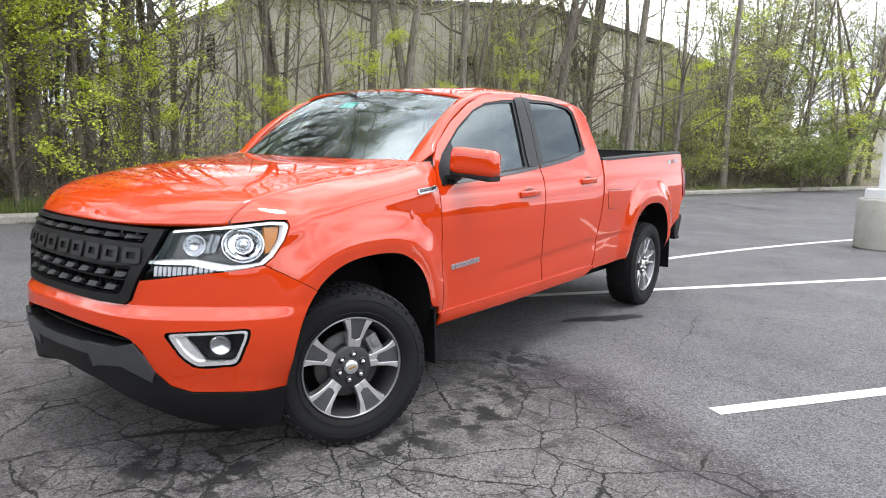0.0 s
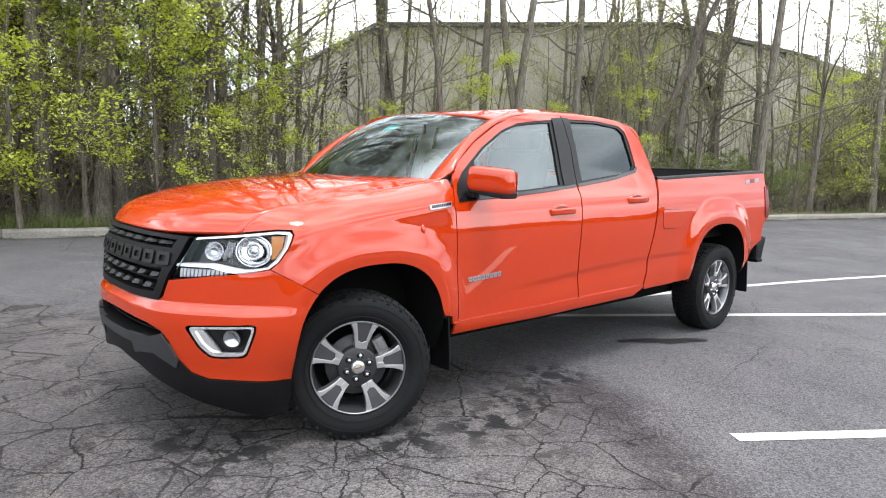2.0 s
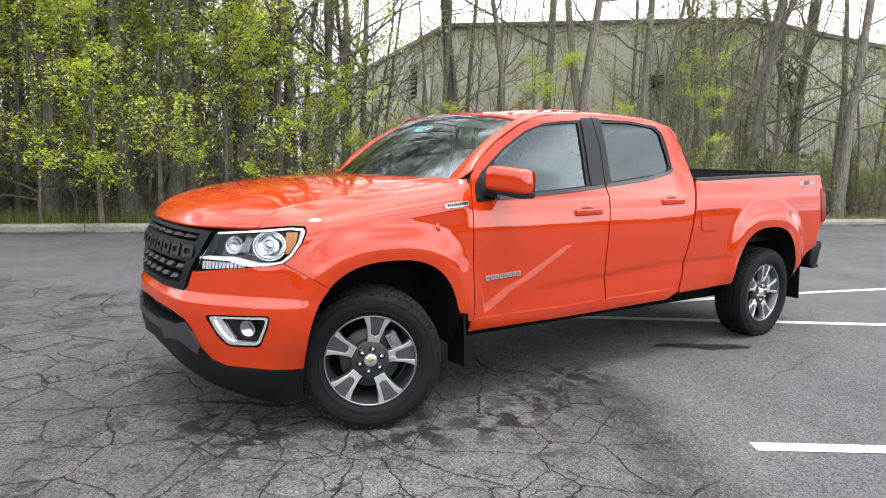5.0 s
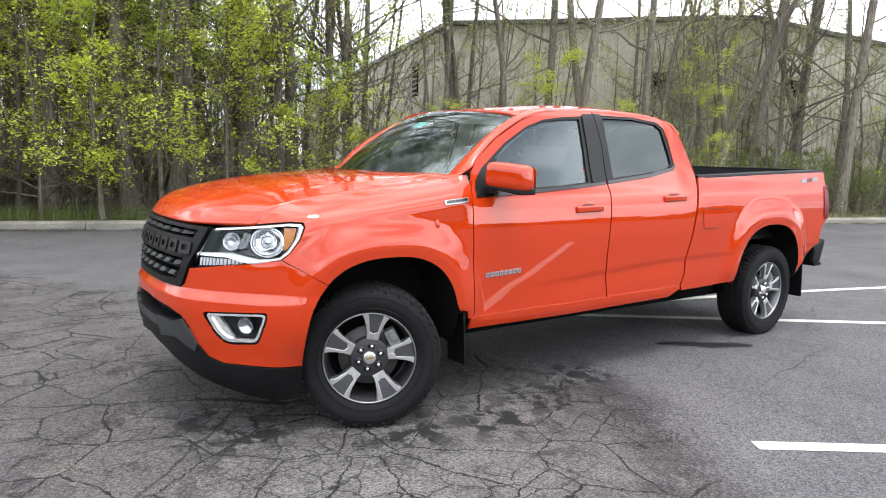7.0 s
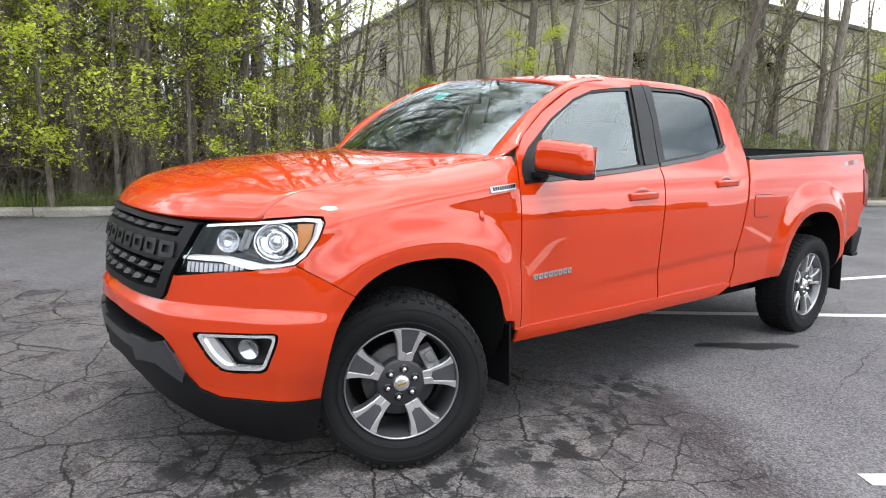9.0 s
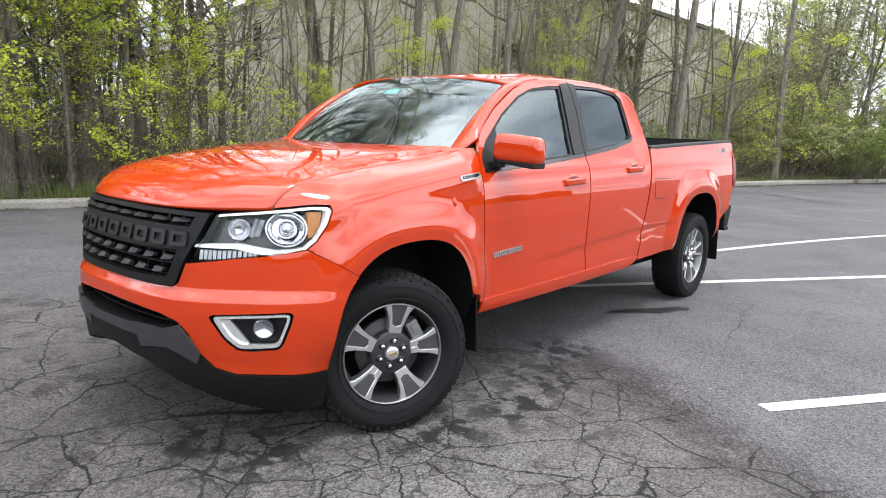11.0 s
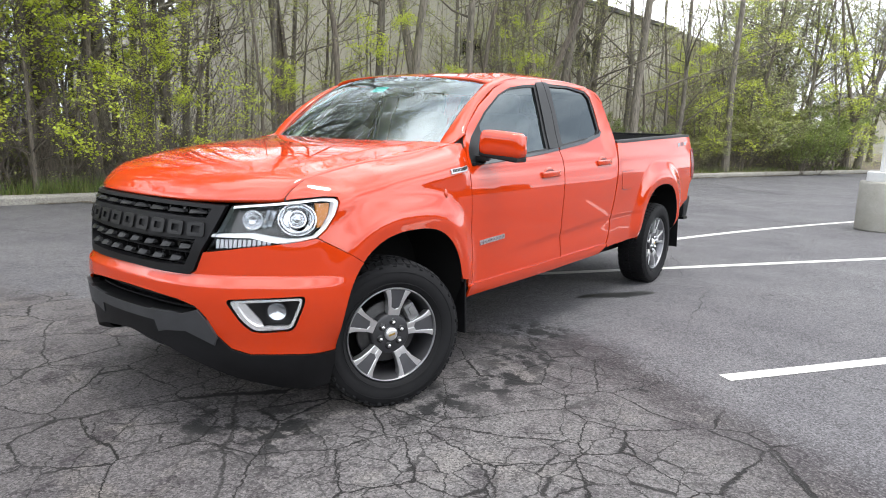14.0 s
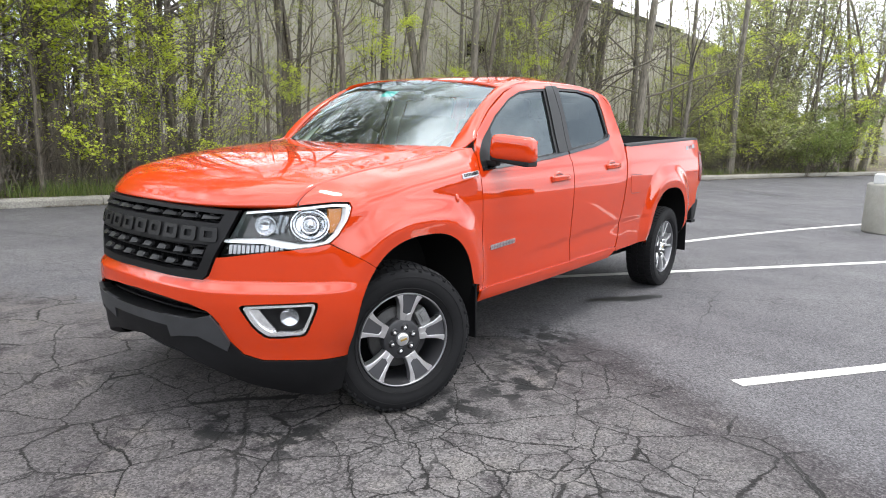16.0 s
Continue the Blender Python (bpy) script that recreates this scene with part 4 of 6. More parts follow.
ROCKER = [(0.585, 0.443), (1.37, 0.437), (2.38, 0.448), (2.500, 0.500), (2.508, 0.525), (1.73, 0.521), (1.35, 0.516), (0.620, 0.518), (0.585, 0.512)]

for flip in (False, True):
    panel("front_fender", fender_poly, PAINT, truck, flip=flip, cell=0.018, surface=fender_skin)
    panel("rocker_panel", ROCKER, PAINT, truck, 0.012, flip=flip, cell=0.02)
    for door_name, door, opening, pane, glass in (("front_door", FRONT_DOOR, FRONT_OPENING, FRONT_GLASS, SIDE_GLASS), ("rear_door", REAR_DOOR, REAR_OPENING, REAR_GLASS, DARK_GLASS)):
        hold = panel(door_name, keyhole(resample(shrink(door, 0.0025), 0.06), resample(opening, 0.08)), PAINT, truck, gap=0.0, flip=flip, cell=0.016)
        panel("window_trim", keyhole(resample(opening, 0.08), resample(pane, 0.08)), SATIN_BLACK, hold, -0.005, 0.0, flip=flip, cell=0.028)
        panel("belt_moulding", [(p[0], p[1]) for p in ([(0.640, 1.176), (1.10, 1.201), (1.45, 1.225), (1.728, 1.250), (1.728, 1.268), (1.45, 1.244), (1.10, 1.220), (0.640, 1.194)] if door_name == "front_door" else
                     [(1.748, 1.252), (2.195, 1.298), (2.466, 1.346), (2.500, 1.382), (2.486, 1.392), (2.455, 1.366), (2.195, 1.318), (1.748, 1.272)])], GLOSS_BLACK, hold, 0.006, 0.0, flip=flip, cell=0.03)
        window = panel("window", pane, glass, hold, -0.016, -0.004, flip=flip, cell=0.028, depth=0.003)
        window.visible_shadow = False
        cover = [(1.606, 1.262), (1.7365, 1.268), (1.7575, 1.509), (1.7325, 1.705), (1.627, 1.694), (1.620, 1.46)] if door_name == "front_door" else [(1.7435, 1.268), (1.7635, 1.509), (1.7385, 1.705), (1.812, 1.706), (1.817, 1.50), (1.805, 1.280)]
        panel("pillar_cover", resample(cover, 0.06), SATIN_BLACK, hold, 0.0025, 0.0, flip=flip, cell=0.03, depth=0.020)
    bed_side = panel("bed_side", BED_SIDE, PAINT, truck, flip=flip, cell=0.016)
    fuel_outline = rounded([(2.732, 0.925), (2.722, 1.076), (2.975, 1.072), (2.952, 0.925)], 0.035)
    if not flip:
        panel("fuel_door", fuel_outline, PAINT, bed_side, 0.0035, 0.004, depth=0.006)
        panel("fuel_door_gap", keyhole(shrink(fuel_outline, -0.0015), shrink(fuel_outline, 0.003)), GAP_SHADE_RED, bed_side, 0.0012, 0.0, depth=0.0)
    # dark body shell behind the shut lines
    panel("inner_shell", [(0.50, 0.56), (0.60, 0.50), (2.55, 0.50), (3.15, 0.50)] + arch_line(1, 5, 175, 30, 1.04) + [(4.47, 0.74), (4.52, 1.30), (2.75, 1.28), (2.66, 1.20), (2.3, 1.22), (0.62, 1.14), (0.55, 1.20), (-0.3, 1.10), (-0.42, 0.92)] + arch_line(0, 45, 172, 30, 1.04),
          SATIN_BLACK, truck, -0.016, 0.0, cell=0.05, depth=0.0, flip=flip)


def flat_loft(rows, name, mat, parent, label="", depth=0.0, smooth_shade=True):
    """A sheet through rows of points."""
    n = len(rows[0])
    verts = [tuple(p) for r in rows for p in r]
    faces = [(i * n + k, i * n + k + 1, (i + 1) * n + k + 1, (i + 1) * n + k) for i in range(len(rows) - 1) for k in range(n - 1)]
    bm = bmesh.new()
    vs = [bm.verts.new(v) for v in verts]
    for f in faces:
        bm.faces.new([vs[k] for k in f])
    ob = part(name, bm, mat, parent, label, smooth_shade)
    if depth:
        mod = ob.modifiers.new("thickness", "SOLIDIFY")
        mod.thickness, mod.offset = depth, -1
    return ob


def mix3(a, b, t):
    return tuple(p + (q - p) * t for p, q in zip(a, b))


# ---- hood ----
hood_side = [cut_point(s) for s in [-0.655 + 1.265 * (i / 52) ** 1.5 for i in range(53)]]


HOOD_RISE = [(0.0, 1.044), (0.012, 1.070), (0.03, 1.096), (0.06, 1.126), (0.12, 1.160), (0.25, 1.202), (0.45, 1.239), (0.70, 1.270), (1.0, 1.290)]
HOOD_RISE = spline(HOOD_RISE, 8)


def hood():
    rows = []
    nu, nv = 24, len(hood_side) - 1
    front = [skin(NOSE_S + (-0.655 - NOSE_S) * i / nu, 1.044 + 0.006 * (i / nu) ** 3, 0.002) for i in range(nu + 1)]
    front[-1] = hood_side[0]
    rear_y = lambda u: 0.36 + 0.25 * u ** 2.2
    y0, y1 = front[-1][1], hood_side[-1][1]
    for j in range(nv + 1):
        side = hood_side[j]
        g = min(1.0, max(0.0, (side[1] - y0) / (y1 - y0)))
        mid = soft(HOOD_RISE, g, 0.006) if g > 0.006 else 1.044 + (1.062 - 1.044) * g / 0.006
        half = []
        for i in range(nu + 1):
            f = front[i]
            u = f[0] / front[-1][0]
            x = u * (side[0] - 0.006)
            y = f[1] + (rear_y(u) - f[1]) * g
            z = mid + (side[2] - 0.001 - mid) * u ** 2.8
            z += 0.009 * smooth(0.93, 0.80, u) * smooth(0.05, 0.6, g)
            if j == 0:
                z = f[2]
            half.append((x, y, z))
        half.append((x - 0.003, y, z - 0.02))
        rows.append([(-x, y, z) for x, y, z in reversed(half)][:-1] + half)
    # front lip turned under
    rows.insert(0, [(x * 0.995, y + 0.03, z - 0.010) for x, y, z in rows[0]])
    return flat_loft(rows, "hood", PAINT, truck)


hood()
for s in (-1, 1):
    flat_loft([[(s * (p[0] - 0.014), p[1], p[2] - 0.005), (s * (p[0] - 0.002), p[1], p[2] - 0.006), (s * (p[0] + 0.001), p[1], p[2] - 0.02)] for p in hood_side[1:]], "hood_seal", SATIN_BLACK, truck)

# ---- windshield, roof and pillars ----
WS_BASE, WS_TOP = (0.690, 0.525, 1.250), (0.640, 1.105, 1.662)


def windshield_point(u, v, lift=0.0):
    """u from -1 to 1 across, v from 0 at the cowl to 1 at the roof."""
    a, b = WS_BASE, WS_TOP
    x = u * (a[0] + (b[0] - a[0]) * v)
    bow = 1 - abs(u) ** 2.2
    y = a[1] + (b[1] - a[1]) * v - bow * (0.19 + (0.12 - 0.19) * v)
    z = a[2] + (b[2] - a[2]) * v + bow * (0.012 + 0.028 * v) + 0.035 * math.sin(math.pi * v)
    return (x, y - lift * 0.6, z + lift * 0.8)


ws = flat_loft([[windshield_point(-1 + 2 * i / 24, j / 12) for i in range(25)] for j in range(13)], "windshield", WINDSHIELD, truck, "greenish windshield reflecting bare branches")
ws.visible_shadow = False
flat_loft([[windshield_point(-1.02 + 2.04 * i / 24, v, -0.012) for i in range(25)] for v in (-0.02, 0.03, 0.075)], "windshield_frit", SATIN_BLACK, truck)
for s in (-1, 1):
    flat_loft([[windshield_point(s * u, j / 12, -0.006) for u in (0.955, 0.985, 1.02)] for j in range(13)], "windshield_seal", SATIN_BLACK, truck)
flat_loft([[windshield_point(-1.0 + 2.0 * i / 24, v, -0.008) for i in range(25)] for v in (0.955, 0.985, 1.02)], "windshield_seal", SATIN_BLACK, truck)
stick = [[windshield_point(u, v, -0.01) for u in (-0.085, -0.03, 0.03, 0.085)] for v in (0.69, 0.74, 0.79)]
flat_loft(stick, "inspection_sticker", STICKER, truck, "small teal sticker inside the windshield")

ROOF_MID = [(0.985, 1.702), (1.10, 1.716), (1.30, 1.736), (1.60, 1.760), (1.90, 1.772), (2.20, 1.771), (2.42, 1.758), (2.55, 1.735), (2.60, 1.700)]
ROOF_EDGE = [(1.10, 1.642), (1.18, 1.664), (1.30, 1.690), (1.50, 1.712), (1.732, 1.722), (2.12, 1.731), (2.40, 1.718), (2.52, 1.685), (2.575, 1.60)]


def roof():
    mid, edge = spline(ROOF_MID, 5), spline(ROOF_EDGE, 5)
    rows = []
    for (my, mz), (ey, ez) in zip(mid, edge):
        ex = side_x(max(ey, 1.0), ez) - 0.002
        half = []
        for i in range(17):
            u = i / 16
            y = my + (ey - my) * u ** 2.2
            z = mz + (ez - mz) * (0.45 * u ** 2.4 + 0.55 * u ** 9)
            z += 0.006 * smooth(0.80, 0.74, u) * smooth(0.0, 0.2, (my - 0.98)) - 0.006 * smooth(0.0, 0.2, (my - 0.98)) * (u > 0.74) * 0.5
            half.append((ex * u, y, z))
        rows.append([(-x, y, z) for x, y, z in reversed(half)][:-1] + half)
    return flat_loft(rows, "roof", PAINT, truck, depth=0.02)


roof()
for s in (-1, 1):
    # windscreen pillar between the glass and the door's shut line
    edge = spline([(0.48, 1.284), (0.54, 1.294), (0.600, 1.312), (0.65, 1.345), (0.71, 1.403), (0.86, 1.515), (1.08, 1.630), (1.25, 1.685), (1.40, 1.705)], 6)
    rows = []
    for k, (y, z) in enumerate(edge):
        t = (k - 12) / (len(edge) - 13) if k > 12 else -0.05 * (12 - k) / 12
        a = windshield_point(0.99, t * 1.02, 0.004)
        if t > 0.94:
            a = mix3(a, (0.60, 1.25, 1.702), (t - 0.94) / 0.06)
        b = (side_x(max(y, 0.63), z) - 0.001, y, z)
        if y < 0.66:
            b = (0.748 + max(0.0, y - 0.58) * 0.55, y, z)
        bulge = 0.016 * smooth(0.02, 0.35, t)
        rows.append([(s * p[0], p[1] - bulge * math.sin(math.pi * i / 6) * 0.5, p[2] + bulge * math.sin(math.pi * i / 6)) for i, p in ((i, mix3(a, b, i / 6)) for i in range(7))])
    flat_loft(rows, "windscreen_pillar", PAINT, truck, depth=0.012)
    # rear pillar from the door to the back of the cab
    edge = spline([(2.40, 1.717), (2.50, 1.686), (2.56, 1.602), (2.600, 1.482), (2.640, 1.392), (2.668, 1.312), (2.672, 1.215)], 5)
    rows = []
    for y, z in edge:
        x = side_x(y, z)
        rows.append([(s * (x - 0.001), y + 0.003, z), (s * (x - 0.012), y + 0.022, z - 0.002), (s * (x - 0.05), y + 0.032, z - 0.004), (s * (x - 0.12), y + 0.034, z - 0.006)])
    flat_loft(rows, "rear_pillar", PAINT, truck, depth=0.008)
# back of the cab
back = [[(x, 2.655 + 0.02 * (1 - abs(x) / 0.6) - 0.30 * max(0, (z - 1.3)) ** 1.2 * 0.55, z) for x in [-0.72 + 1.44 * i / 12 for i in range(13)]] for z in (0.55, 0.9, 1.25, 1.32)]
flat_loft(back, "cab_back", PAINT, truck, depth=0.01)
rear_glass = [[(x * (1 - 0.12 * k / 5), 2.66 - 0.02 * k + 0.02 * (1 - (x / 0.66) ** 2), 1.32 + 0.385 * k / 5) for x in [-0.70 + 1.40 * i / 12 for i in range(13)]] for k in range(6)]
flat_loft(rear_glass, "rear_window", DARK_GLASS, truck).visible_shadow = False
# cowl grille below the glass
flat_loft([[mix3(windshield_point(u, -0.015, -0.015), (u * 0.66, 0.62 - 0.30 * (1 - abs(u) ** 2.2) - 0.07, 1.262 + 0.012 * (1 - abs(u))), t) for t in (0, 0.5, 1)] for u in [-1 + i / 12 for i in range(25)]], "cowl", SATIN_BLACK, truck)
for x in (0.30, -0.30):
    bm = bmesh.new()
    a, b = Vector(windshield_point(x / 0.66 + 0.35, -0.02, 0.008)), Vector(windshield_point(x / 0.66 - 0.45, 0.01, 0.008))
    d = b - a
    box(bm, (d.length, 0.014, 0.010), (a + b) / 2, 0.004, d.to_track_quat("X", "Z").to_matrix().to_4x4())
    part("wiper", bm, SATIN_BLACK, truck)

# ---- grille ----
grille_outline = across(GRILLE)
grille_outline = [p for i, p in enumerate(grille_outline) if math.dist(p, grille_outline[i - 1]) > 1e-5]
upper = [(NOSE_S, 1.022), (-1.10, 1.019), (-0.975, 1.014), (-1.000, 0.975), (-1.20, 0.978), (NOSE_S, 0.978)]
lower = [(NOSE_S, 0.880), (-1.20, 0.882), (-1.045, 0.884), (-1.075, 0.815), (-1.100, 0.770), (-1.25, 0.762), (NOSE_S, 0.762)]
upper, lower = ([p for i, p in enumerate(o) if math.dist(p, o[i - 1]) > 1e-5] for o in (across(upper), across(lower)))
ring = shrink(grille_outline, 0.002)
grille = panel("grille", keyhole(trim_spikes(clip_cell(ring, -9, 9, 0.93, 9)), resample(upper, 0.05)) + keyhole(trim_spikes(clip_cell(ring, -9, 9, -9, 0.93)), resample(lower, 0.05)), BLACK_PLASTIC, truck, 0.012, 0.0, 0.022, 0.045, creases=(0.93,), label="black honeycomb grille with raised block letters")
panel("grille_backing", shrink(grille_outline, 0.01), GLOSS_BLACK, grille, -0.05, 0.0, 0.05, 0.0)


def on_skin(s, z, off):
    """A frame on the skin: x along, y up, z outward."""
    p = Vector(skin(s, z, off))
    a = (Vector(skin(s + 0.01, z, off)) - Vector(skin(s - 0.01, z, off))).normalized()
    u = (Vector(skin(s, z + 0.01, off)) - Vector(skin(s, z - 0.01, off))).normalized()
    n = a.cross(u).normalized()
    u = n.cross(a).normalized()
    return Matrix(((a.x, u.x, n.x, p.x), (a.y, u.y, n.y, p.y), (a.z, u.z, n.z, p.z), (0, 0, 0, 1)))


def bar_on_skin(name, a, b, width, depth, off, mat, parent, n=12):
    """A bar along the skin between two places."""
    bm = bmesh.new()
    rings = []
    for i in range(n + 1):
        s, z = a[0] + (b[0] - a[0]) * i / n, a[1] + (b[1] - a[1]) * i / n
        rings.append([bm.verts.new(skin(s, z + dz * width / 2, off + dn)) for dz, dn in ((-1, -depth), (-1, -0.004), (-0.6, 0), (0.6, 0), (1, -0.004), (1, -depth))])
    for r, q in zip(rings, rings[1:]):
        for k in range(6):
            bm.faces.new((r[k], r[(k + 1) % 6], q[(k + 1) % 6], q[k]))
    bm.faces.new(rings[0])
    bm.faces.new(rings[-1])
    return part(name, bm, mat, parent, smooth=False)


def stud(parent, s, z, long, mat):
    """A faceted fin of the honeycomb with a raised lower end."""
    m = on_skin(s, z, -0.012)
    bm = bmesh.new()
    pts = [(-0.5, -0.011, 0), (0.5, -0.006, 0), (0.5, 0.006, 0), (-0.5, 0.011, 0), (-0.5, -0.012, 0.030), (0.42, -0.009, 0.024), (0.42, 0.006, 0.010), (-0.5, 0.009, 0.014)]
    vs = [bm.verts.new(m @ Vector((p[0] * long, p[1], p[2]))) for p in pts]
    for f in ((0, 1, 5, 4), (1, 2, 6, 5), (2, 3, 7, 6), (3, 0, 4, 7), (4, 5, 6, 7), (3, 2, 1, 0)):
        bm.faces.new([vs[k] for k in f])
    return part("fin", bm, mat, parent)


for k in range(8):
    stud(grille, NOSE_S - 0.455 + k * 0.13, 1.000 - 0.004, 0.085, FIN_BLACK)
for row, z in ((0, 0.850), (1, 0.795)):
    for k in range(8 - row):
        stud(grille, NOSE_S - 0.405 + row * 0.06 + k * 0.115, z, 0.055, FIN_BLACK)
for z in (0.822, 0.870, 0.775):
    bar_on_skin("grille_bar", (2 * NOSE_S + 1.07, z), (-1.07, z), 0.010, 0.03, -0.018, BLACK_PLASTIC, grille)
for k in range(18):
    s = 2 * NOSE_S + 1.06 + k * 0.051
    bar_on_skin("grille_bar", (s, 0.772), (s + (0.025 if k % 2 else -0.025), 0.878), 0.010, 0.025, -0.024, BLACK_PLASTIC, grille, 2)
    bar_on_skin("grille_bar", (s, 0.980), (s + (0.02 if k % 2 else -0.02), 1.018), 0.010, 0.025, -0.024, BLACK_PLASTIC, grille, 2)
# nine raised blocks on the middle bar
for k in range(9):
    s = NOSE_S - 0.455 + k * (0.91 / 8)
    sh = 0.088
    block = rounded([(s - sh / 2, 0.898), (s + sh / 2, 0.898), (s + sh / 2, 0.958), (s - sh / 2, 0.958)], 0.012)
    cut = rounded([(s - sh / 4, 0.914), (s + sh / 4, 0.914), (s + sh / 4, 0.942), (s - sh / 4, 0.942)], 0.006)
    panel("raised_block", keyhole(block, cut), SATIN_BLACK, grille, 0.0215, 0.0, 0.03, 0.011)

# ---- headlights ----
def lathe_on(m, profile, name, mat, parent, steps=28, squash=1.0, label=""):
    v, f = lathe(profile, "z", steps)
    verts = [m @ Vector((x * squash, y, z)) for x, y, z in v]
    return link_mesh(name, verts, f, mat, parent, label=label)


for flip in (False, True):
    side = -1 if flip else 1
    lamp = panel("headlight", LAMP, GLOSS_BLACK, truck, -0.075, 0.0, 0.03, 0.0, flip=flip, label="clear headlight with projector lens and amber corner")
    cover = panel("lens_cover", LAMP, LAMP_GLASS, lamp, 0.002, 0.003, 0.02, 0.004, flip=flip)
    cover.visible_shadow = False
    # dark walls round the lamp's depth
    n = resample(LAMP, 0.03)
    rows = [[skin(s, z, o) for s, z in n + n[:1]] for o in (-0.003, -0.078)]
    flat_loft([[(side * x, y, z) for x, y, z in r] for r in rows], "lamp_wall", SATIN_BLACK, lamp)
    panel("light_guide", [(-0.878, 1.016), (-0.65, 1.036), (-0.455, 1.053), (-0.403, 1.049), (-0.419, 0.991), (-0.461, 0.934), (-0.507, 0.902), (-0.600, 0.888), (-0.600, 0.880), (-0.503, 0.896), (-0.456, 0.927), (-0.410, 0.988), (-0.388, 1.050),
           (-0.394, 1.062), (-0.45, 1.063), (-0.65, 1.046), (-0.872, 1.026)], LAMP_WHITE, lamp, -0.006, 0.0, 0.02, 0.03, flip=flip, label="white light guide round the lamp")
    panel("light_guide", [(-0.985, 0.894), (-0.80, 0.893), (-0.725, 0.877), (-0.64, 0.868), (-0.56, 0.876), (-0.56, 0.893), (-0.64, 0.888), (-0.72, 0.898), (-0.79, 0.910), (-0.975, 0.906)], LAMP_WHITE, lamp, -0.012, 0.0, 0.02, 0.035, flip=flip)
    panel("turn_signal", [(-0.478, 1.040), (-0.415, 1.043), (-0.430, 0.986), (-0.464, 0.942), (-0.482, 0.936)], AMBER, lamp, -0.025, 0.0, 0.02, 0.02, flip=flip, label="amber corner lens")
    for k in range(12):
        s = -0.955 + k * 0.0205
        panel("light_rib", [(s, 0.846 + 0.0012 * k), (s + 0.015, 0.847 + 0.0012 * k), (s + 0.016, 0.884), (s + 0.002, 0.884)], RIB_WHITE, lamp, -0.014, 0.0, 0.03, 0.02, flip=flip)
    mirror = Matrix.Diagonal((side, 1, 1, 1))
    m = mirror @ on_skin(-0.588, 0.968, -0.045)
    lathe_on(m, [(0.0, -0.02), (0.050, -0.015), (0.064, 0.004), (0.068, 0.020), (0.066, 0.022)], "reflector_bowl", CHROME, lamp, squash=1.18)
    lathe_on(m, [(0.067, 0.018), (0.070, 0.022), (0.072, 0.0), (0.071, -0.03)], "lamp_ring", CHROME, lamp, squash=1.18)
    lathe_on(m, [(0.038, -0.01), (0.040, 0.020), (0.035, 0.026), (0.031, 0.016)], "projector_ring", CHROME, lamp)
    lathe_on(m, [(0.0, 0.030), (0.012, 0.028), (0.023, 0.022), (0.031, 0.012)], "projector_lens", LAMP_GREY, lamp)
    m = mirror @ on_skin(-0.795, 0.962, -0.05)
    lathe_on(m, [(0.0, -0.012), (0.020, -0.008), (0.034, 0.006), (0.040, 0.018), (0.043, 0.018), (0.044, -0.01)], "high_beam", LAMP_GREY, lamp, 24)
    bm = bmesh.new()
    for k, (w, h) in enumerate(((0.020, 0.082), (0.016, 0.070))):
        box(bm, (w, h, 0.004), (0.058 + 0.022 * k, 0.006, 0.004 + 0.006 * k), 0.0, Matrix.Rotation(-0.30, 4, "Z") @ Matrix.Rotation(0.6, 4, "Y"))
    bm.transform(m)
    part("reflector_fin", bm, LAMP_GREY, lamp)

    # ---- fog lamps ----
    fog = panel("fog_lamp", FOG, SATIN_BLACK, truck, -0.045, 0.0, 0.03, 0.0, flip=flip, label="round fog lamp in a chrome-edged black pocket")
    n = FOG + FOG[:1]
    flat_loft([[(side * p[0], p[1], p[2]) for p in (skin(s, z, o) for s, z in n)] for o in (0.0, -0.047)], "pocket_wall", SATIN_BLACK, fog)
    ring = rounded([(-0.888, 0.626), (-0.574, 0.642), (-0.576, 0.612), (-0.620, 0.502), (-0.780, 0.491), (-0.836, 0.538)], 0.025)
    inner = rounded([(-0.862, 0.616), (-0.586, 0.632), (-0.588, 0.610), (-0.629, 0.514), (-0.775, 0.510), (-0.818, 0.545)], 0.02)
    panel("chrome_bezel", keyhole(ring, inner), SATIN_CHROME, fog, -0.006, 0.0, 0.02, 0.03, flip=flip)
    panel("chrome_wedge", [(-0.862, 0.612), (-0.818, 0.614), (-0.745, 0.514), (-0.778, 0.511), (-0.818, 0.545)], SATIN_CHROME, fog, -0.016, 0.0, 0.02, 0.02, flip=flip)
    m = mirror @ on_skin(-0.686, 0.578, -0.02)
    lathe_on(m, [(0.034, -0.03), (0.044, 0.0), (0.047, 0.004), (0.043, 0.006), (0.040, 0.0)], "lamp_ring", SATIN_BLACK, fog)
    lathe_on(m, [(0.0, 0.008), (0.022, 0.006), (0.040, 0.0)], "fog_lens", LAMP_GLASS, fog)
    lathe_on(m, [(0.0, -0.022), (0.02, -0.018), (0.040, -0.002)], "reflector_bowl", LAMP_GREY, fog)

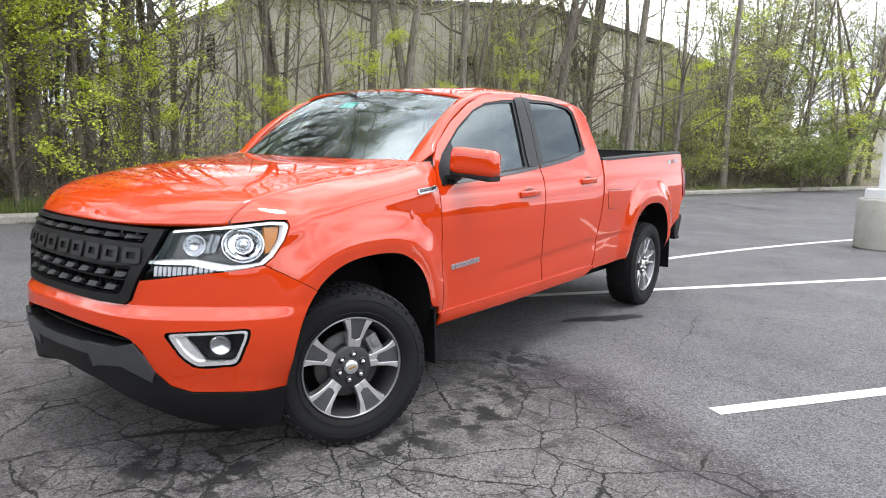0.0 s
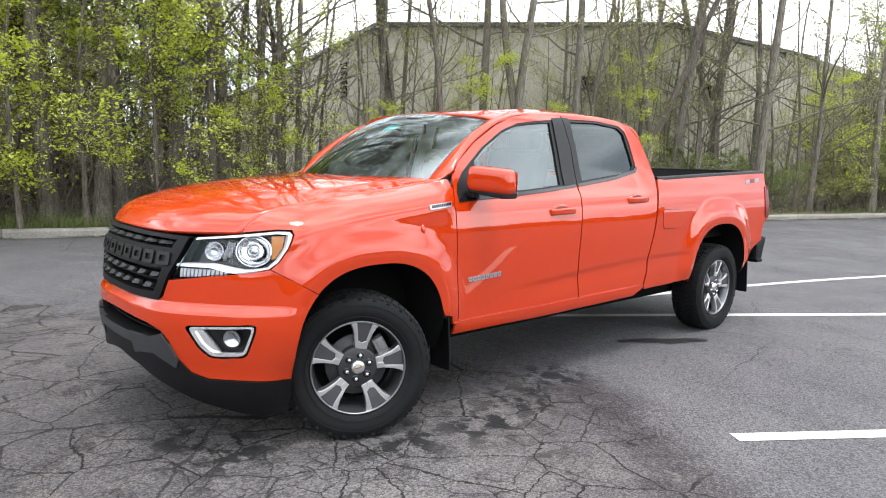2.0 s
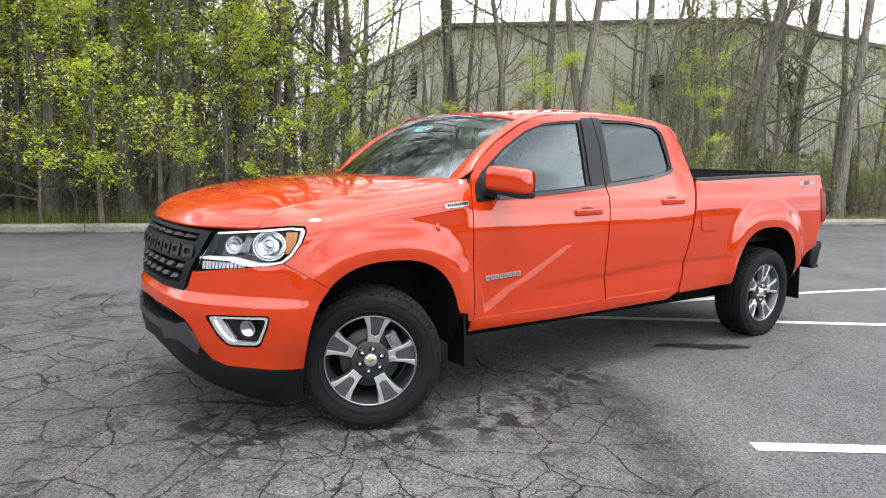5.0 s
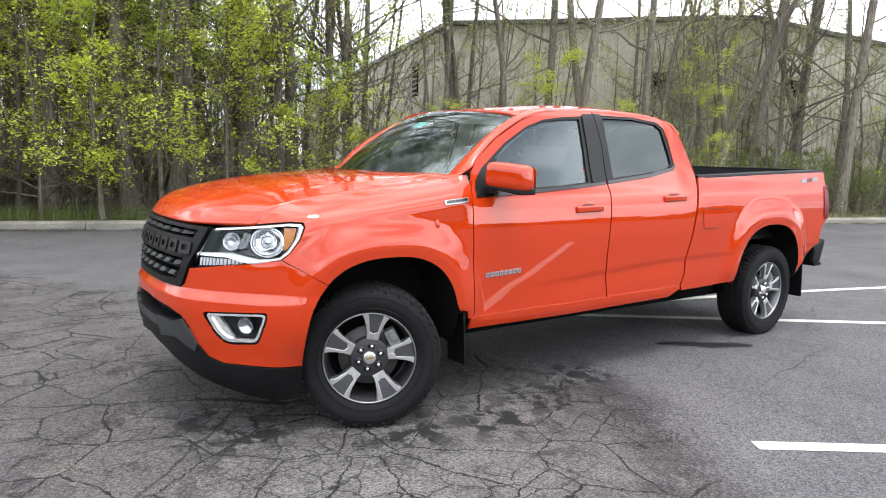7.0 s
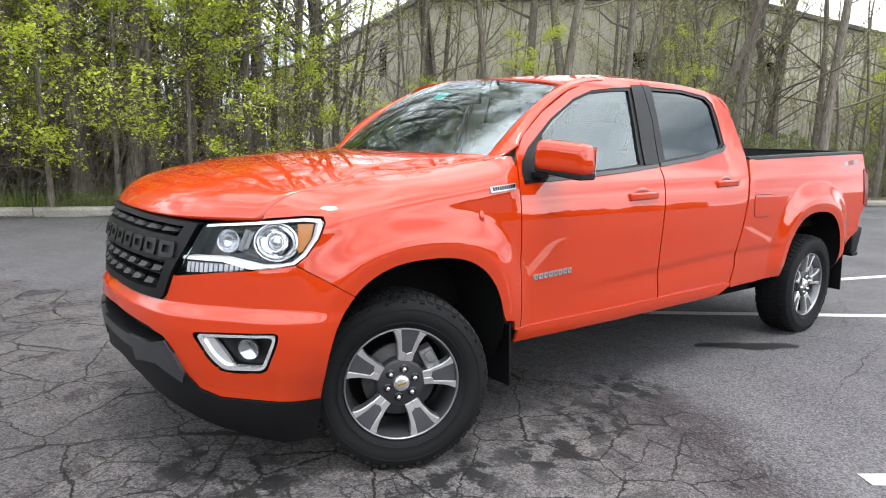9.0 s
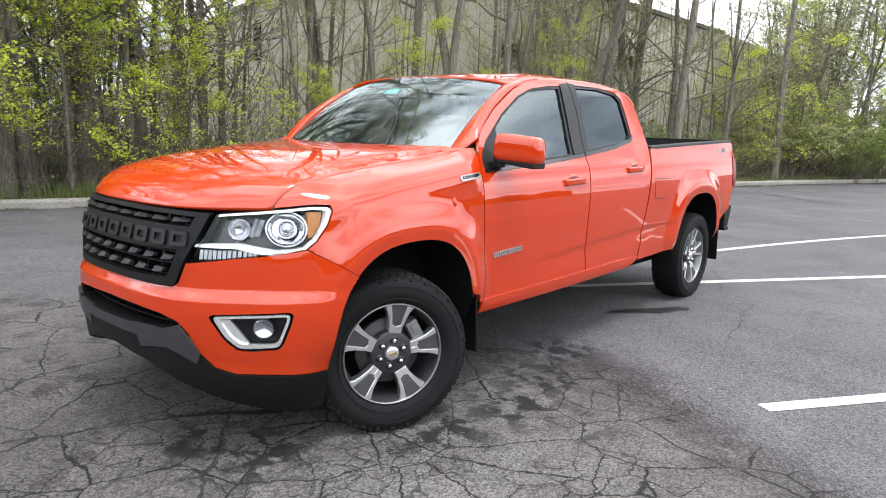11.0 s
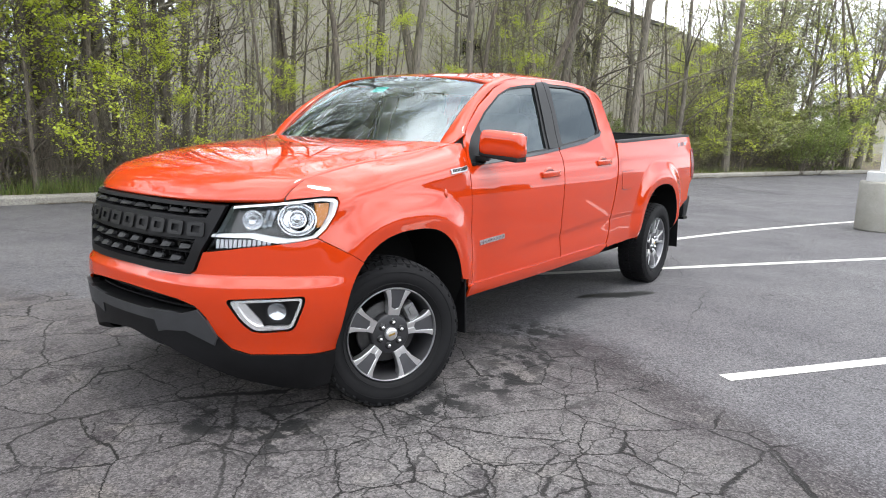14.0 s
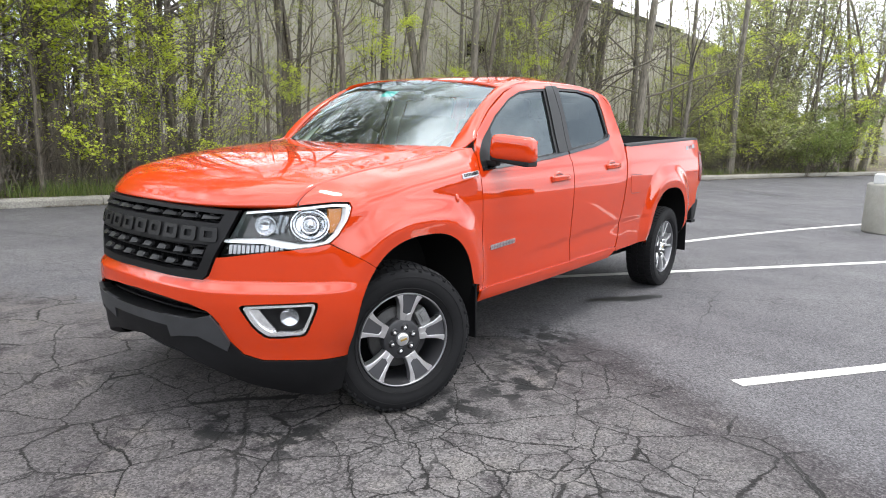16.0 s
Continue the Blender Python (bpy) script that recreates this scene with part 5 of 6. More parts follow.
# ---- lower front ----
valance_half = [(NOSE_S, 0.548), (-1.24, 0.552), (-1.10, 0.560), (-1.02, 0.582), (-0.988, 0.545), (-0.944, 0.468), (-0.884, 0.407), (-0.80, 0.380), (-0.63, 0.381), (-0.388, 0.369), (-0.392, 0.20), (-0.55, 0.195), (-0.69, 0.215), (-0.82, 0.25), (-0.95, 0.30),
                (-1.10, 0.355), (-1.25, 0.395), (NOSE_S, 0.42)]
o = across(valance_half)
o = [p for i, p in enumerate(o) if math.dist(p, o[i - 1]) > 1e-5]
valance = panel("lower_valance", o, BLACK_PLASTIC, truck, 0.010, 0.0, 0.03, 0.05, label="black textured lower bumper valance")
bar_half = [(NOSE_S, 0.550), (-1.24, 0.554), (-1.10, 0.562), (-1.022, 0.584), (-0.985, 0.54), (-0.94, 0.462), (-0.955, 0.425), (-1.02, 0.455), (-1.09, 0.482), (-1.20, 0.468), (-1.262, 0.452), (-1.275, 0.505), (NOSE_S, 0.503)]
o = across(bar_half)
o = [p for i, p in enumerate(o) if math.dist(p, o[i - 1]) > 1e-5]
panel("skid_bar", o, GREY_PLASTIC, valance, 0.016, 0.0, 0.03, 0.02, label="dark grey skid bar")
o = across([(NOSE_S, 0.66), (-1.0, 0.66), (-0.95, 0.52), (NOSE_S, 0.50)])
o = [p for i, p in enumerate(o) if math.dist(p, o[i - 1]) > 1e-5]
panel("air_intake", o, SHADE_BLACK, valance, -0.09, 0.0, 0.06, 0.0)
for z in (0.575, 0.605):
    bar_on_skin("intake_bar", (2 * NOSE_S + 1.03, z), (-1.03, z), 0.010, 0.03, -0.055, SATIN_BLACK, valance)
rows = [[skin(NOSE_S + d, 0.553 + (0.01 if abs(d) > 0.35 else 0), o) for d in [-0.46 + 0.92 * i / 20 for i in range(21)]] for o in (0.014, -0.09)]
flat_loft(rows, "intake_shelf", BLACK_PLASTIC, valance)
rows = [[skin(NOSE_S + d, z, o) for d in [-0.50 + 1.0 * i / 20 for i in range(21)]] for z, o in ((0.641, -0.002), (0.648, -0.03), (0.65, -0.09))]
flat_loft(rows, "intake_roof", SATIN_BLACK, valance)
# air dam further under
rows = [[skin(NOSE_S + d, z, o) for d in [-0.72 + 1.44 * i / 24 for i in range(25)]] for z, o in ((0.42, -0.02), (0.34, -0.10), (0.27, -0.16))]
flat_loft(rows, "air_dam", BLACK_PLASTIC, valance, depth=0.006)

# ---- wheels ----
TYRE, RIM = 0.374, 0.238


def wheel(parent_matrix, name="wheel"):
    """One wheel, its outer face towards +x."""
    hub = empty(name, Matrix())
    hub.parent = truck
    hub.matrix_world = parent_matrix
    prof = [(RIM - 0.010, 0.085), (RIM + 0.004, 0.100), (RIM + 0.016, 0.112), (RIM + 0.05, 0.124), (TYRE - 0.060, 0.126), (TYRE - 0.032, 0.118), (TYRE - 0.014, 0.108), (TYRE - 0.011, 0.095)]
    prof = prof + [(r, -w) for r, w in reversed(prof)]
    v, f = lathe(prof, "x", 72)
    tyre = link_mesh("tyre", v, f, RUBBER, hub, label="black all-terrain tyre")
    # tread: shoulder lugs and two inner ribs of blocks
    bm = bmesh.new()
    count = 60
    for k in range(count):
        a = 2 * math.pi * k / count
        for row, (x, wide, long, high) in enumerate(((0.088, 0.050, 0.030, 0.009), (0.030, 0.045, 0.031, 0.009), (-0.030, 0.045, 0.031, 0.009), (-0.088, 0.050, 0.030, 0.009))):
            t = Matrix.Rotation(a + (0.5 if row % 2 else 0.0) * 2 * math.pi / count, 4, "X")
            made = bmesh.ops.create_cube(bm, size=1.0, matrix=t @ Matrix.Translation((x, 0, TYRE - 0.005)) @ Matrix.Rotation(0.18 if row % 2 else -0.18, 4, "Z") @ Matrix.Diagonal((wide, long, high, 1)))
            for q in made["verts"]:
                if abs(q.co.x) > 0.105:
                    flat = math.hypot(q.co.y, q.co.z)
                    k2 = (flat - 0.010) / flat
                    q.co.y *= k2
                    q.co.z *= k2
        for side in (-1, 1):
            if k % 2 == 0:
                t = Matrix.Rotation(a, 4, "X")
                bmesh.ops.create_cube(bm, size=1.0, matrix=t @ Matrix.Translation((side * 0.113, 0, TYRE - 0.030)) @ Matrix.Rotation(side * 0.5, 4, "Y") @ Matrix.Diagonal((0.003, 0.018, 0.024, 1)))
    part("tread", bm, RUBBER, tyre)
    for r in (RIM + 0.028, RIM + 0.085):
        v, f = lathe([(r - 0.002, 0.1225), (r, 0.1275), (r + 0.002, 0.1225)], "x", 72)
        link_mesh("sidewall_ridge", v, f, RUBBER, tyre)
    # barrel and lip
    rim = link_mesh("rim", *lathe([(RIM + 0.002, 0.098), (RIM + 0.002, 0.105), (RIM - 0.002, 0.108), (RIM - 0.005, 0.107), (RIM - 0.007, 0.098)], "x", 72), RIM_LIP, hub, label="five-spoke machined alloy rim with dark pockets")

    link_mesh("barrel", *lathe([(RIM - 0.007, 0.098), (RIM - 0.020, 0.060), (RIM - 0.030, 0.0), (RIM - 0.022, -0.09)], "x", 72), BARREL, rim)

    def face_x(r):
        return 0.082 + 0.014 * smooth(0.06, 0.22, r)

    for k in range(5):
        turn = Matrix.Rotation(radians(-8 + 72 * k), 4, "X")

        def slab(name_, rows, thick, mat, lift=0.0):
            """rows of (r, left, right) across the spoke."""
            bm = bmesh.new()
            top = [[bm.verts.new(turn @ Vector((face_x(r) + lift, a, r))) for a in (l, rr)] for r, l, rr in rows]
            low = [[bm.verts.new(turn @ Vector((face_x(r) + lift - thick, a * 1.05, r))) for a in (l, rr)] for r, l, rr in rows]
            for i in range(len(rows) - 1):
                bm.faces.new((top[i][0], top[i][1], top[i + 1][1], top[i + 1][0]))
                bm.faces.new((low[i][0], low[i + 1][0], low[i + 1][1], low[i][1]))
                bm.faces.new((top[i][0], top[i + 1][0], low[i + 1][0], low[i][0]))
                bm.faces.new((top[i][1], low[i][1], low[i + 1][1], top[i + 1][1]))
            bm.faces.new((top[0][0], low[0][0], low[0][1], top[0][1]))
            bm.faces.new((top[-1][0], top[-1][1], low[-1][1], low[-1][0]))
            bmesh.ops.recalc_face_normals(bm, faces=bm.faces)
            edges = [e for e in bm.edges if abs(sum(v.co.x for v in e.verts) / 2 - (face_x(0.15) + lift)) < 0.012 and len(e.link_faces) == 2 and e.calc_face_angle() > 0.9]
            bmesh.ops.bevel(bm, geom=edges, offset=0.003, segments=2, affect="EDGES")
            return part(name_, bm, mat, rim)

        for s in (-1, 1):
            rows = [(0.094, 0.030, 0.0005), (0.128, 0.033, 0.0005), (0.136, 0.036, 0.020), (0.175, 0.046, 0.027), (0.205, 0.060, 0.034), (0.230, 0.080, 0.040)]
            slab("spoke", [(r, *sorted((s * a, s * b))) for r, a, b in rows], 0.040, MACHINED)
        slab("spoke_pocket", [(0.124, -0.023, 0.023), (0.175, -0.031, 0.031), (0.230, -0.045, 0.045)], 0.03, DARK_ALLOY, -0.003)
    link_mesh("hub_disc", *lathe([(0.0, 0.079), (0.092, 0.081), (0.101, 0.076), (0.106, 0.045)], "x", 48), HUB_GREY, rim)
    link_mesh("centre_cap", *lathe([(0.0, 0.0965), (0.020, 0.096), (0.030, 0.093), (0.034, 0.086), (0.034, 0.078)], "x", 36), MACHINED, rim)
    boxed("cap_mark", (0.002, 0.034, 0.009), (0.0975, 0, 0), GOLD, rim, 0.0, Matrix.Rotation(0.25, 4, "X"))
    for k in range(6):
        a = radians(20 + 60 * k)
        m = Matrix.Translation((0.0, 0.060 * math.cos(a), 0.060 * math.sin(a)))
        v, f = lathe([(0.0, 0.098), (0.006, 0.097), (0.0095, 0.092), (0.0105, 0.078)], "x", 12)
        link_mesh("lug_nut", [m @ Vector(p) for p in v], f, CHROME, rim)
        v, f = lathe([(0.0105, 0.0820), (0.0185, 0.0822), (0.019, 0.080)], "x", 16)
        link_mesh("lug_seat", [m @ Vector(p) for p in v], f, GLOSS_BLACK, rim)
    link_mesh("brake_disc", *lathe([(0.05, 0.030), (0.155, 0.030), (0.157, 0.026), (0.157, 0.006), (0.155, 0.002), (0.05, 0.002)], "x", 48), IRON, hub)
    bm = bmesh.new()
    box(bm, (0.07, 0.15, 0.06), (0.035, 0, 0), 0.015)
    box(bm, (0.03, 0.05, 0.035), (0.062, -0.035, 0.005), 0.008)
    box(bm, (0.03, 0.05, 0.035), (0.062, 0.035, 0.005), 0.008)
    bm.transform(Matrix.Rotation(radians(-62), 4, "X") @ Matrix.Translation((0, 0.0, 0.150)))
    part("brake_caliper", bm, CALIPER, hub, "grey cast brake caliper")
    # near-black disc for the shade behind the spokes
    link_mesh("wheel_back", *lathe([(0.0, -0.06), (RIM - 0.03, -0.06)], "x", 36), SHADE_BLACK, hub)
    return hub


first_wheel = wheel(pose(0.757, 3.735, 0.366))
STEER = 25.0
for m in (pose(-0.757, 3.735, 0.366, 0, 0, 180), pose(0.780, 0.012, 0.366, 0, 0, -STEER), pose(-0.780, 0.012, 0.366, 0, 0, 180 - STEER)):
    copy_thing(first_wheel, m)

# ---- wheel housings, flaps and underside ----
for flip in (False, True):
    side = -1 if flip else 1
    for k in (0, 1):
        line = arch_line(k, -4 if k == 0 else 6, 184 if k == 0 else 172, 36)
        rows = []
        for y, z in line:
            x = skin(y, max(z, 0.3), 0.0)[0]
            rows.append([(side * x, y, z), (side * (x - 0.02), y, z + 0.004), (side * (x - 0.06), y, z + 0.012), (side * 0.42, y, z + 0.012)])
        # the housing's inner shade is put into its near-black colour
        flat_loft(rows, "wheel_housing", SHADE_BLACK, truck, smooth_shade=True)
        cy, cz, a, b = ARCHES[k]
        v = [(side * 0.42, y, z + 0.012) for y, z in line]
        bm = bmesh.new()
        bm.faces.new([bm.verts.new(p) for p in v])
        part("housing_back", bm, SHADE_BLACK, truck)
    # flaps behind the wheels
    for y, w, z0, z1, lean in ((0.520, 0.16, 0.245, 0.585, 0.02), (4.150, 0.20, 0.275, 0.700, 0.045)):
        bm = bmesh.new()
        box(bm, (w, 0.014, z1 - z0), (side * (0.905 - w / 2), y + lean, (z0 + z1) / 2), 0.005)
        for v in bm.verts:
            v.co.y += lean * ((z1 - v.co.z) / (z1 - z0))
        part("mud_flap", bm, BLACK_PLASTIC, truck)
# near-black blocks, coloured and placed to deepen the shade under the truck
boxed("chassis", (1.20, 4.2, 0.24), (0, 2.0, 0.44), SHADE_BLACK, truck, 0.03)
boxed("fuel_tank", (0.40, 1.0, 0.12), (0.28, 2.35, 0.35), SHADE_BLACK, truck, 0.05)
boxed("gearbox", (0.45, 1.3, 0.18), (0.0, 1.0, 0.33), SHADE_BLACK, truck, 0.05)
boxed("front_chassis", (1.0, 0.9, 0.25), (0, -0.25, 0.52), SHADE_BLACK, truck, 0.03)
boxed("engine_bay", (1.2, 1.1, 0.45), (0, 0.0, 0.80), SHADE_BLACK, truck, 0.03)
for y, r in ((3.735, 0.06), (0.0, 0.05)):
    v, f = lathe([(r, -0.62), (r, -0.12), (r * 1.9, -0.08), (r * 1.9, 0.08), (r, 0.12), (r, 0.62)], "x", 16)
    link_mesh("axle", [(a, b + y, c + 0.36) for a, b, c in v], f, SATIN_BLACK, truck)
v, f = lathe([(0.035, -0.5), (0.09, -0.45), (0.09, 0.45), (0.035, 0.5)], "y", 16)
link_mesh("exhaust_silencer", [(a - 0.35, b + 2.6, c + 0.36) for a, b, c in v], f, IRON, truck)

# ---- load bed ----
for side in (-1, 1):
    rows = []
    for i in range(25):
        y = 2.705 + 1.86 * i / 24
        zt = lerp_table([(2.7, 1.300), (3.6, 1.333), (4.45, 1.360), (4.58, 1.362)], y)
        xo = side_x(y, zt)
        rows.append([(side * p[0], y, p[1]) for p in ((xo + 0.002, zt - 0.008), (xo - 0.002, zt + 0.008), (xo - 0.012, zt + 0.014), (xo - 0.075, zt + 0.014), (xo - 0.088, zt + 0.006), (xo - 0.090, zt - 0.05))])
    flat_loft(rows, "rail_cap", BLACK_PLASTIC, truck, "black plastic bed rail cap")
    liner = []
    for i in range(13):
        y = 2.72 + 1.81 * i / 12
        zt = lerp_table([(2.7, 1.300), (3.6, 1.333), (4.45, 1.360), (4.58, 1.362)], y)
        xo = side_x(y, zt)
        liner.append([(side * (xo - 0.080), y, zt + 0.004), (side * (xo - 0.092), y, zt - 0.03), (side * (xo - 0.105), y, 1.15), (side * 0.715, y, 0.80)])
    flat_loft(liner, "bed_wall", SATIN_BLACK, truck)
    boxed("wheel_tub", (0.20, 0.80, 0.25), (side * 0.62, 3.70, 0.93), SATIN_BLACK, truck, 0.03)
boxed("bed_floor", (1.46, 1.84, 0.03), (0, 3.635, 0.80), SATIN_BLACK, truck)
boxed("bed_front_wall", (1.55, 0.03, 0.52), (0, 2.725, 1.045), SATIN_BLACK, truck, 0.006)
boxed("bed_front_cap", (1.60, 0.06, 0.022), (0, 2.725, 1.308), BLACK_PLASTIC, truck, 0.006)
gate = boxed("tailgate", (1.42, 0.06, 0.50), (0, 4.560, 1.105), PAINT, truck, 0.02, label="red-orange tailgate")
boxed("tailgate_liner", (1.40, 0.012, 0.50), (0, 4.522, 1.106), SATIN_BLACK, gate)
boxed("tailgate_cap", (1.42, 0.07, 0.02), (0, 4.560, 1.366), BLACK_PLASTIC, gate, 0.006)
boxed("tailgate_handle", (0.24, 0.03, 0.07), (0, 4.588, 1.24), SATIN_BLACK, gate, 0.01)
for side in (-1, 1):
    lens = rounded([(4.532, 0.945), (4.518, 1.03), (4.522, 1.14), (4.540, 1.236), (4.592, 1.240), (4.598, 1.09), (4.592, 0.940)], 0.02)
    tail = panel("tail_light", lens, RED_LENS, truck, 0.006, 0.0, 0.02, 0.05, flip=side < 0, label="dark red wrap-round tail light")
    boxed("lens_back", (0.12, 0.030, 0.29), (side * 0.812, 4.588, 1.090), RED_LENS, tail, 0.010)
    bm = bmesh.new()
    box(bm, (0.10, 0.06, 0.46), (side * 0.79, 4.535, 1.09), 0.01)
    part("rear_corner", bm, PAINT, truck)
    # bumper end with a corner step
    bm = bmesh.new()
    box(bm, (0.20, 0.19, 0.21), (side * 0.77, 4.56, 0.655), 0.03)
    for v in bm.verts:
        if v.co.y > 4.56 and v.co.z < 0.66:
            v.co.y -= 0.05
        if v.co.y < 4.5 and v.co.z > 0.66:
            v.co.z -= 0.06
    part("bumper_end", bm, BLACK_PLASTIC, truck)
    boxed("corner_step", (0.14, 0.12, 0.03), (side * 0.80, 4.555, 0.535), BLACK_PLASTIC, truck, 0.01)
    boxed("reflector", (0.05, 0.012, 0.045), (side * 0.83, 4.652, 0.70), RED_LENS, truck, 0.004)
boxed("rear_bumper", (1.40, 0.16, 0.17), (0, 4.60, 0.665), BLACK_PLASTIC, truck, 0.025, label="black rear step bumper")

# ---- mirrors, handles, badges ----
for side in (-1, 1):
    mirror = Matrix.Diagonal((side, 1, 1, 1))
    bm = bmesh.new()
    box(bm, (0.212, 0.14, 0.142), (0.965, 0.795, 1.301), 0.052, segments=5)
    for v in bm.verts:
        v.co.x = 0.965 + (v.co.x - 0.965) * (1 - 1.0 * max(0.0, v.co.z - 1.29))
        v.co.y += (v.co.x - 0.955) * 0.55
        if v.co.y > 0.80:
            v.co.y = 0.80 + (v.co.y - 0.80) * 0.6
        v.co.z += -0.10 * (v.co.x - 0.955)
    cap = part("door_mirror", bm, PAINT, truck, "body-coloured door mirror with black foot", True)
    cap.data.transform(mirror)
    cap.location = (0, 0, 0) if side > 0 else (0.02, 0.06, -0.02)
    bm = bmesh.new()
    box(bm, (0.190, 0.115, 0.040), (0.955, 0.795, 1.228), 0.018, segments=3)
    for v in bm.verts:
        v.co.y += (v.co.x - 0.955) * 0.55
        v.co.z += -0.10 * (v.co.x - 0.955) + (0.012 if v.co.x < 0.9 else 0)
    box(bm, (0.10, 0.05, 0.030), (0.845, 0.735, 1.216), 0.010)
    bm.transform(mirror)
    part("mirror_foot", bm, SATIN_BLACK, cap)
    bm = bmesh.new()
    box(bm, (0.19, 0.004, 0.125), (0.955, 0.868, 1.283), 0.0, Matrix.Rotation(0.42, 4, "Z"))
    bm.transform(mirror)
    part("mirror_glass", bm, CHROME, cap)
    # black sail where the mirror is fixed
    for y0, y1, z in ((1.390, 1.668, 1.098), (2.270, 2.552, 1.152)):
        ym = (y0 + y1) / 2
        w = (y1 - y0) * 0.88
        x = side_x(ym, z)
        cup = bmesh.new()
        bmesh.ops.create_uvsphere(cup, u_segments=20, v_segments=10, radius=1.0, matrix=Matrix.Translation((x - 0.008, ym - 0.01, z + 0.006)) @ Matrix.Diagonal((0.012, 0.085, 0.040, 1)))
        cup.transform(mirror)
        part("handle_cup", cup, PAINT, truck, smooth=True)
        # a dark red oval paints the recess's shade above the handle
        cup_shade = bmesh.new()
        bmesh.ops.create_uvsphere(cup_shade, u_segments=18, v_segments=8, radius=1.0, matrix=Matrix.Translation((x - 0.001, ym - 0.01, z + 0.017)) @ Matrix.Diagonal((0.007, 0.060, 0.017, 1)))
        cup_shade.transform(mirror)
        part("handle_slot", cup_shade, GAP_SHADE_RED, truck, smooth=True)
        bm = bmesh.new()
        box(bm, (0.026, w, 0.040), (x + 0.030, ym, z), 0.011, segments=3)
        for v in bm.verts:
            t = abs(v.co.y - ym) / (w / 2)
            v.co.x -= 0.028 * smooth(0.62, 1.0, t)
            v.co.z += 0.006 * (v.co.y - ym) / w
        bm.transform(mirror)
        part("door_handle", bm, PAINT, truck, "body-coloured door handle", True)
    # bars in place of the name on the door, the fender plate and the bed decal
    for k in range(8):
        y = 0.695 + k * 0.0335
        z = 0.728 + 0.0015 * k
        letter = [(y, z), (y + 0.026, z + 0.001), (y + 0.026, z + 0.028), (y, z + 0.027)]
        hole = [(y + 0.008, z + 0.008), (y + 0.018, z + 0.008), (y + 0.018, z + 0.019), (y + 0.008, z + 0.019)]
        panel("name_bar", keyhole(letter, hole), NAME_CHROME, truck, 0.006, 0.0, 0.03, 0.006, flip=side < 0)
    plate = panel("fender_plate", rounded([(0.405, 1.142), (0.570, 1.157), (0.570, 1.182), (0.405, 1.167)], 0.006), NAME_CHROME, truck, 0.006, 0.0, 0.03, 0.006, flip=side < 0)
    for k in range(11):
        y = 0.418 + k * 0.0133
        z = 1.1505 + 0.0012 * k
        panel("plate_bar", [(y, z), (y + 0.009, z + 0.0008), (y + 0.009, z + 0.0158), (y, z + 0.015)], GLOSS_BLACK, plate, 0.0075, 0.0, 0.03, 0.001, flip=side < 0)
    # a raised oval stands in for a reflection in the fender's paint
    glint_at = on_skin(0.357, 1.045, 0.003)
    lathe_on(mirror @ glint_at @ Matrix.Diagonal((0.85, 1.45, 1, 1)), [(0.0, 0.006), (0.010, 0.0055), (0.0145, 0.003), (0.016, 0.0)], "side_marker", PAINT, truck, 20, label="small raised body-coloured oval standing in for a reflection on the fender")
    for a, b, mat in ((0.0, 0.085, DECAL_GREY), (0.10, 0.175, RED_LENS), (0.19, 0.275, DECAL_GREY)):
        panel("decal_bar", [(4.165 + a, 1.256 + 0.08 * a), (4.165 + b, 1.256 + 0.08 * b), (4.175 + b, 1.290 + 0.08 * b), (4.175 + a, 1.290 + 0.08 * a)], mat, truck, 0.0015, 0.0, 0.04, 0.0, flip=side < 0)

# ---- cabin ----
def seat(x, y):
    bm = bmesh.new()
    box(bm, (0.50, 0.52, 0.16), (x, y, 0.86), 0.05, segments=3)
    part("seat_cushion", bm, INTERIOR, truck, smooth=True)
    bm = bmesh.new()
    box(bm, (0.48, 0.14, 0.62), (x, y + 0.30, 1.18), 0.05, Matrix.Rotation(-0.28, 4, "X"), 3)
    part("seat_back", bm, INTERIOR, truck, smooth=True)
    bm = bmesh.new()
    box(bm, (0.25, 0.10, 0.18), (x, y + 0.42, 1.53), 0.035, Matrix.Rotation(-0.2, 4, "X"), 3)
    part("headrest", bm, INTERIOR, truck, smooth=True)


for x in (-0.36, 0.36):
    seat(x, 1.30)
    seat(x, 2.10)
bm = bmesh.new()
box(bm, (1.36, 0.42, 0.42), (0, 0.72, 1.03), 0.08, segments=3)
part("dashboard", bm, DASH, truck, smooth=True)
boxed("centre_console", (0.26, 1.0, 0.30), (0, 1.25, 0.84), DASH, truck, 0.03)
boxed("cabin_floor", (1.5, 2.1, 0.05), (0, 1.65, 0.66), DASH, truck)
boxed("headliner", (1.18, 1.35, 0.02), (0, 1.86, 1.675), INTERIOR_PALE, truck, 0.008)
boxed("rear_trim", (1.2, 0.04, 0.5), (0, 2.58, 1.05), INTERIOR, truck)
v, f = [], []
for i in range(32):
    a = 2 * math.pi * i / 32
    for j in range(8):
        b = 2 * math.pi * j / 8
        r = 0.185 + 0.016 * math.cos(b)
        v.append((0.36 + r * math.cos(a), 0.98 + r * math.sin(a) * 0.42 - 0.016 * math.sin(b), 1.20 + r * math.sin(a) * 0.9 + 0.007 * math.sin(b)))
f = [(i * 8 + j, i * 8 + (j + 1) % 8, ((i + 1) % 32) * 8 + (j + 1) % 8, ((i + 1) % 32) * 8 + j) for i in range(32) for j in range(8)]
link_mesh("steering_wheel", v, f, DASH, truck)
